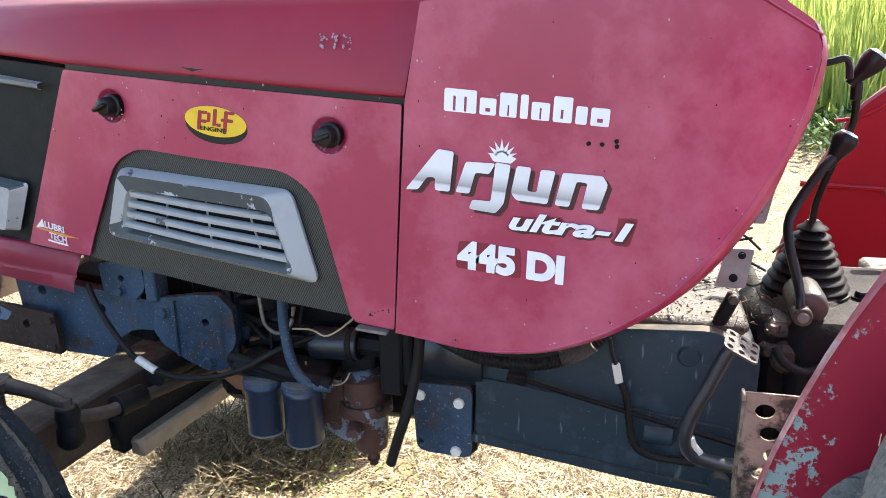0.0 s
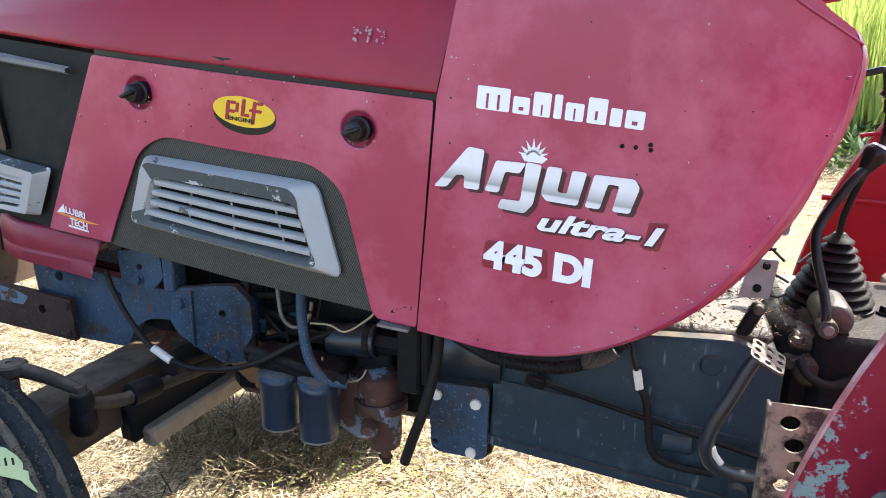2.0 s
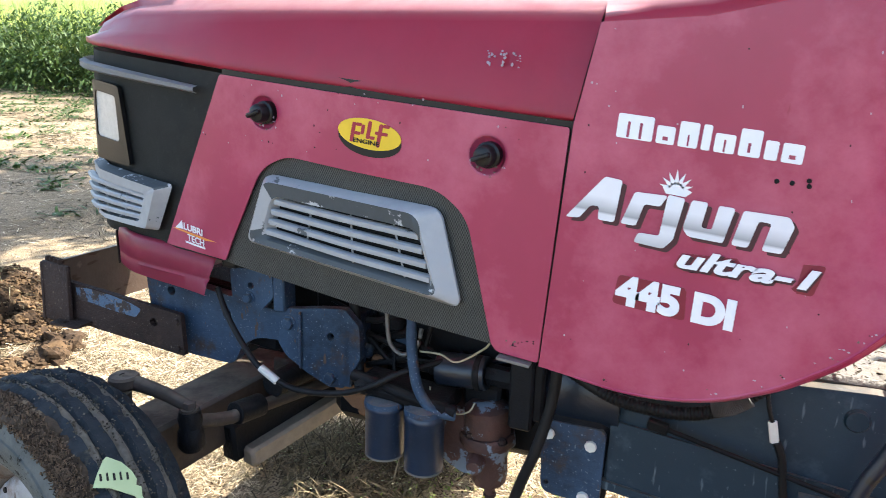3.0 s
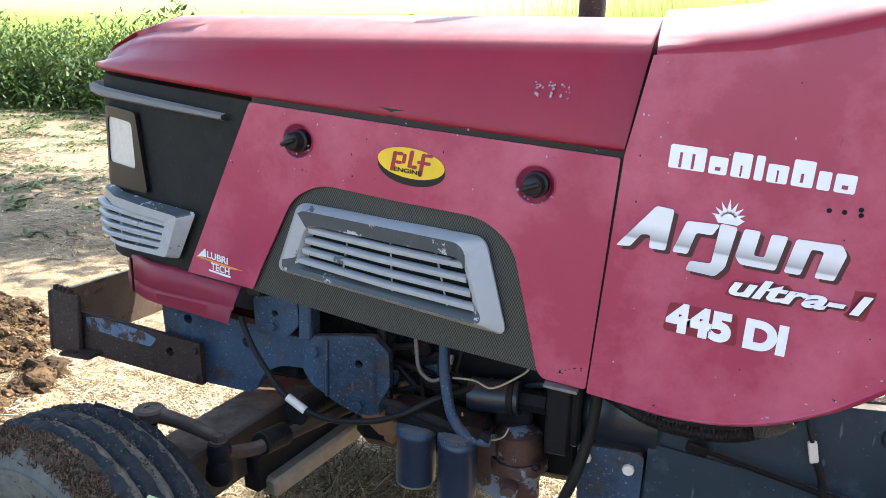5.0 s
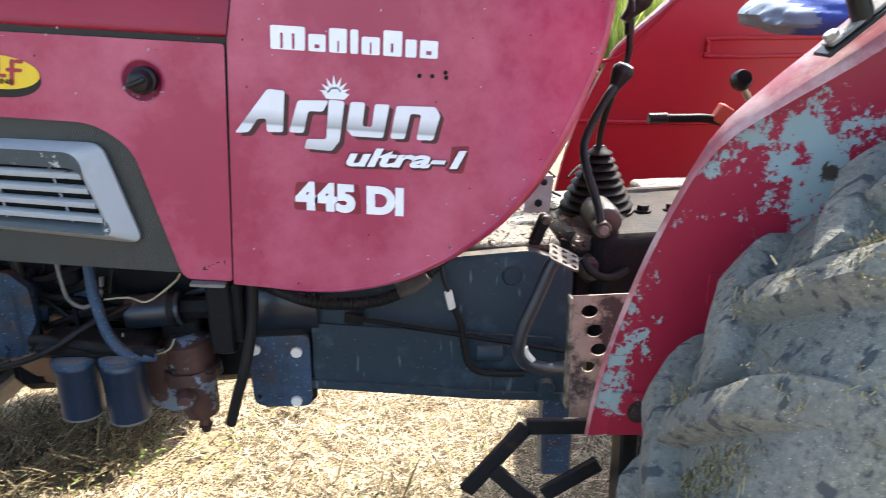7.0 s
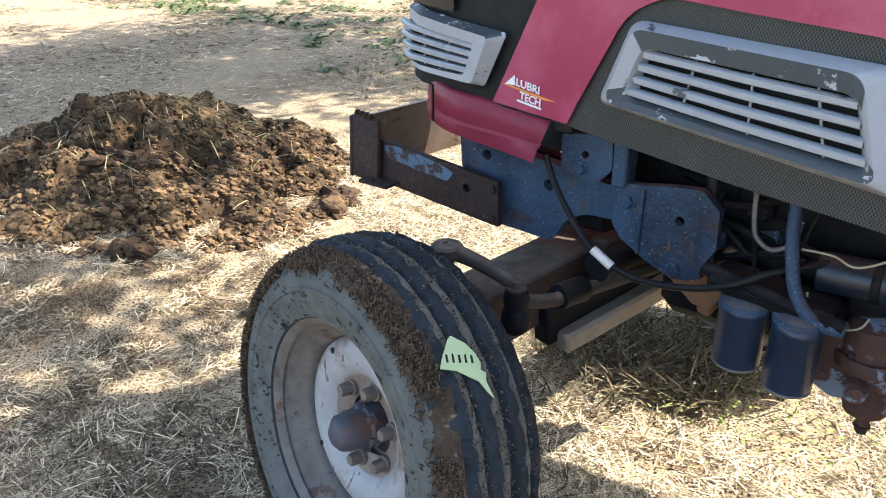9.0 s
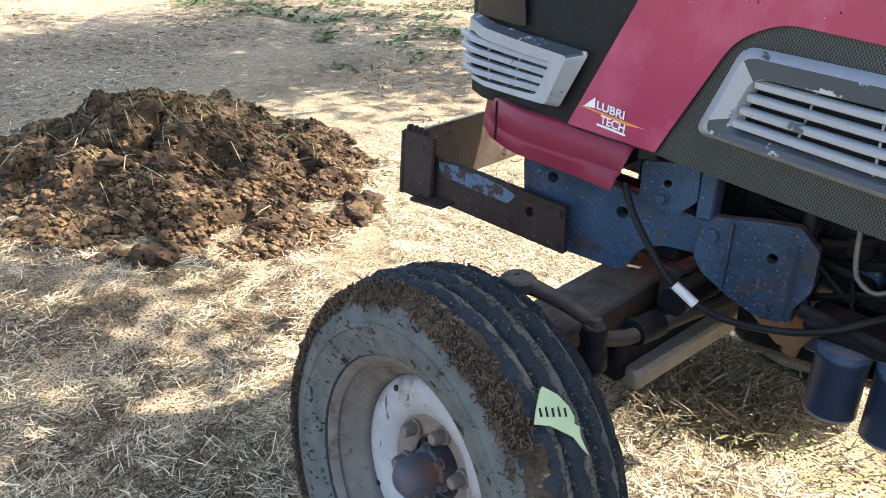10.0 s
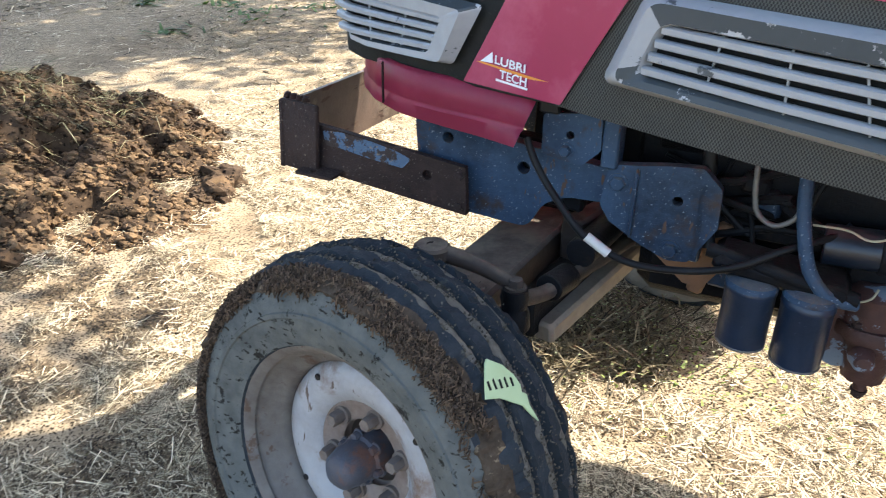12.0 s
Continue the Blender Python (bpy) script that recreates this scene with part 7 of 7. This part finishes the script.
    for nm, mat, count, reach in (("pile_straw", STRAW_GREEN, 420, 0.8), ("pile_grass", OLD_GRASS, 1500, 0.6)):
        rows = []
        for _ in range(count):
            q, rr = rn.uniform(0, 6.283), rn.random() ** 0.6 * reach
            x, y = c.x + ax * rr * math.cos(q), c.y + ay * rr * math.sin(q)
            if nm == "pile_grass":
                x, y = x - 0.2, y + 0.2
            q2 = rn.gauss(0.5, 0.7)
            way = Vector((math.cos(q2), math.sin(q2), rn.gauss(0, 0.25))).normalized()
            rows.append((Vector((x, y, ground_z(x, y) + height(x, y)[0] + 0.012)), way, way.cross(Vector((0, 0.3, 1))).normalized() * rn.uniform(0.0014, 0.003), rn.uniform(0.05, 0.2), Vector((0, 0, -0.02))))
        blades(nm, rows, mat, "", "").parent = pile
    return pile


OLD_GRASS = foliage("wilted_grass", (0.03, 0.03, 0.014), (0.2, 0.19, 0.09), 0.8, 0.15)
build_heap()


def field_edge(x):
    return 8.8 + 6.2 * smoothstep(0.5, 7.5, -x) + 0.4 * math.sin(x * 0.7)


def crop_field():
    rn = random.Random(51)
    rows = []
    while len(rows) < 42000:
        x = rn.uniform(-40, 12)
        y = field_edge(x) + 1.6 + rn.random() ** 1.6 * 9
        q = rn.uniform(0, 6.283)
        h = rn.uniform(1.8, 3.1) * smoothstep(-0.6, 1.5, y - field_edge(x) - 1.2)
        lean = 0.12 + 0.3 * smoothstep(3, 7, -x)
        way = Vector((rn.gauss(0, lean), rn.gauss(0, lean), 1)).normalized()
        h *= 1 - 0.1 * smoothstep(3, 7, -x)
        side = Vector((math.cos(q), math.sin(q), 0)) * rn.uniform(0.008, 0.022) * (1 + 0.8 * smoothstep(3, 7, -x))
        rows.append((Vector((x, y, 0)), way, side, h + 0.2, Vector((rn.gauss(0, 0.12), rn.gauss(0, 0.12), 0))))
    blades("crop_field", rows, CROP, "tall bright green crop at the yard's edge", "crop")
    rows = []
    while len(rows) < 70000:
        x = rn.uniform(-34, 10) if rn.random() < 0.4 else rn.uniform(-22, -9)
        y = field_edge(x) + rn.gauss(0.6, 0.8) * (1 + 0.8 * smoothstep(4, 7, -x))
        q = rn.uniform(0, 6.283)
        way = Vector((math.cos(q) * 0.7, math.sin(q) * 0.7, rn.uniform(0.1, 1.0))).normalized()
        side = way.cross(Vector((0.1, 0.2, 1))).normalized() * rn.uniform(0.012, 0.035)
        tall = 0.25 + 2.5 * smoothstep(4.5, 6.5, -x) * (0.6 + 0.5 * noise.noise(Vector((x * 1.5, y, 0))))
        rows.append((Vector((x, y, rn.uniform(0, tall))), way, side, rn.uniform(0.08, 0.26), Vector((0, 0, -0.03))))
    blades("weed_border", rows, LEAF, "broad-leaved weeds along the field's edge", "weeds")
    rows = []
    while len(rows) < 20000:                      # low tufts on the bare strip before the field
        x = rn.uniform(-20, -4)
        y = field_edge(x) - 10.0 * rn.random() ** 1.4
        if noise.noise(Vector((x * 1.7, y * 1.7, 4))) + 0.5 * noise.noise(Vector((x * 0.5, y * 0.5, 8))) + rn.uniform(-0.2, 0.2) < 0.1 or math.hypot(x, y) < 6.5:
            continue
        q = rn.uniform(0, 6.283)
        way = Vector((math.cos(q), math.sin(q), rn.uniform(0.1, 0.7))).normalized()
        rows.append((Vector((x, y, 0.01)), way, way.cross(Vector((0.1, 0.2, 1))).normalized() * rn.uniform(0.008, 0.022), rn.uniform(0.06, 0.16), Vector((0, 0, -0.03))))
    blades("low_weeds", rows, LEAF, "low green weeds on bare soil", "weeds")
    # the crop farther off, closed to a canopy
    xs = [-300, -120, -60, -40] + [-34 + 1.5 * k for k in range(32)] + [20, 40, 90, 300]
    grid = []
    for d, base in ((8.5, 1.4), (9.5, 2.8), (12, 3.3), (16, 3.8), (24, 4.6), (45, 6.8), (100, 12.0), (350, 36.0)):
        grid.append([(x, field_edge(max(-60, min(30, x))) + d, base + 0.12 * noise.noise(Vector((x * 0.8, d, 0)))) for x in xs])
    return tagged(part("crop_canopy", loft(grid, closed=False), CROP_FAR, None, "", 60), "dense green crop canopy reaching far off", "crop", kind="stuff")


CROP_FAR = material("far_crop", (0.34, 0.4, 0.1), (0.16, 0.23, 0.045), rough=0.8, scale=14, bump=1.0, bump_scale=12, mid=(0.26, 0.33, 0.08))
crop_field()


def build_tree():
    """The shade tree beside the yard, whose crown reaches over it."""
    rn = random.Random(61)
    t = tagged(empty("tree", None, pose(-5.1, -0.95, 0)), "broad shade tree with small dark green leaves", "tree")
    trunk = tube([(0, 0, -0.1), (0.1, 0.05, 1.2), (0.4, 0.3, 2.6), (0.7, 0.7, 3.8)], lambda q: 0.28 - 0.1 * q, 14)
    part("trunk", trunk, BARK, t)
    ends = []
    spots = [(rn.uniform(3.2, 4.4), rn.uniform(4.6, 5.6)) for _ in range(6)] + [(rn.uniform(-1.5, 2.4), rn.uniform(6.6, 10.5)) for _ in range(8)] + [(rn.uniform(3.0, 9.0), rn.uniform(0.8, 3.6)) for _ in range(5)] + [(rn.uniform(-1.5, 3.0), rn.uniform(8.0, 11.4)) for _ in range(17)]
    for ex, ey in spots:
        e1 = Vector((ex, ey, rn.uniform(4.6, 5.5)))
        p0 = Vector((0.6, 0.6, 3.4))
        bm = tube([p0, p0.lerp(e1, 0.4) + Vector((0, 0, 0.5)), p0.lerp(e1, 0.75) + Vector((0, 0, 0.4)), e1], lambda q: 0.12 * (1 - q) + 0.015, 8)
        part("limb", bm, BARK, t)
        ends += [p0.lerp(e1, f) for f in (0.6, 0.85, 1.0)]
    rows = []
    for en in ends:
        for _ in range(7):
            c = en + Vector((rn.gauss(0, 0.55), rn.gauss(0, 0.75), rn.gauss(0.1, 0.35)))
            for _ in range(30):
                p = c + Vector((rn.gauss(0, 0.22), rn.gauss(0, 0.22), rn.gauss(0, 0.16)))
                q = rn.uniform(0, 6.283)
                way = Vector((math.cos(q), math.sin(q), rn.uniform(-0.7, 0.3))).normalized()
                rows.append((p, way, way.cross(Vector((0.3, 0.2, 1))).normalized() * rn.uniform(0.02, 0.045), rn.uniform(0.08, 0.17), Vector((0, 0, -0.03))))
    crown = blades("crown", rows, TREE_LEAF, "", "")
    crown.parent = t
    return t


build_tree()
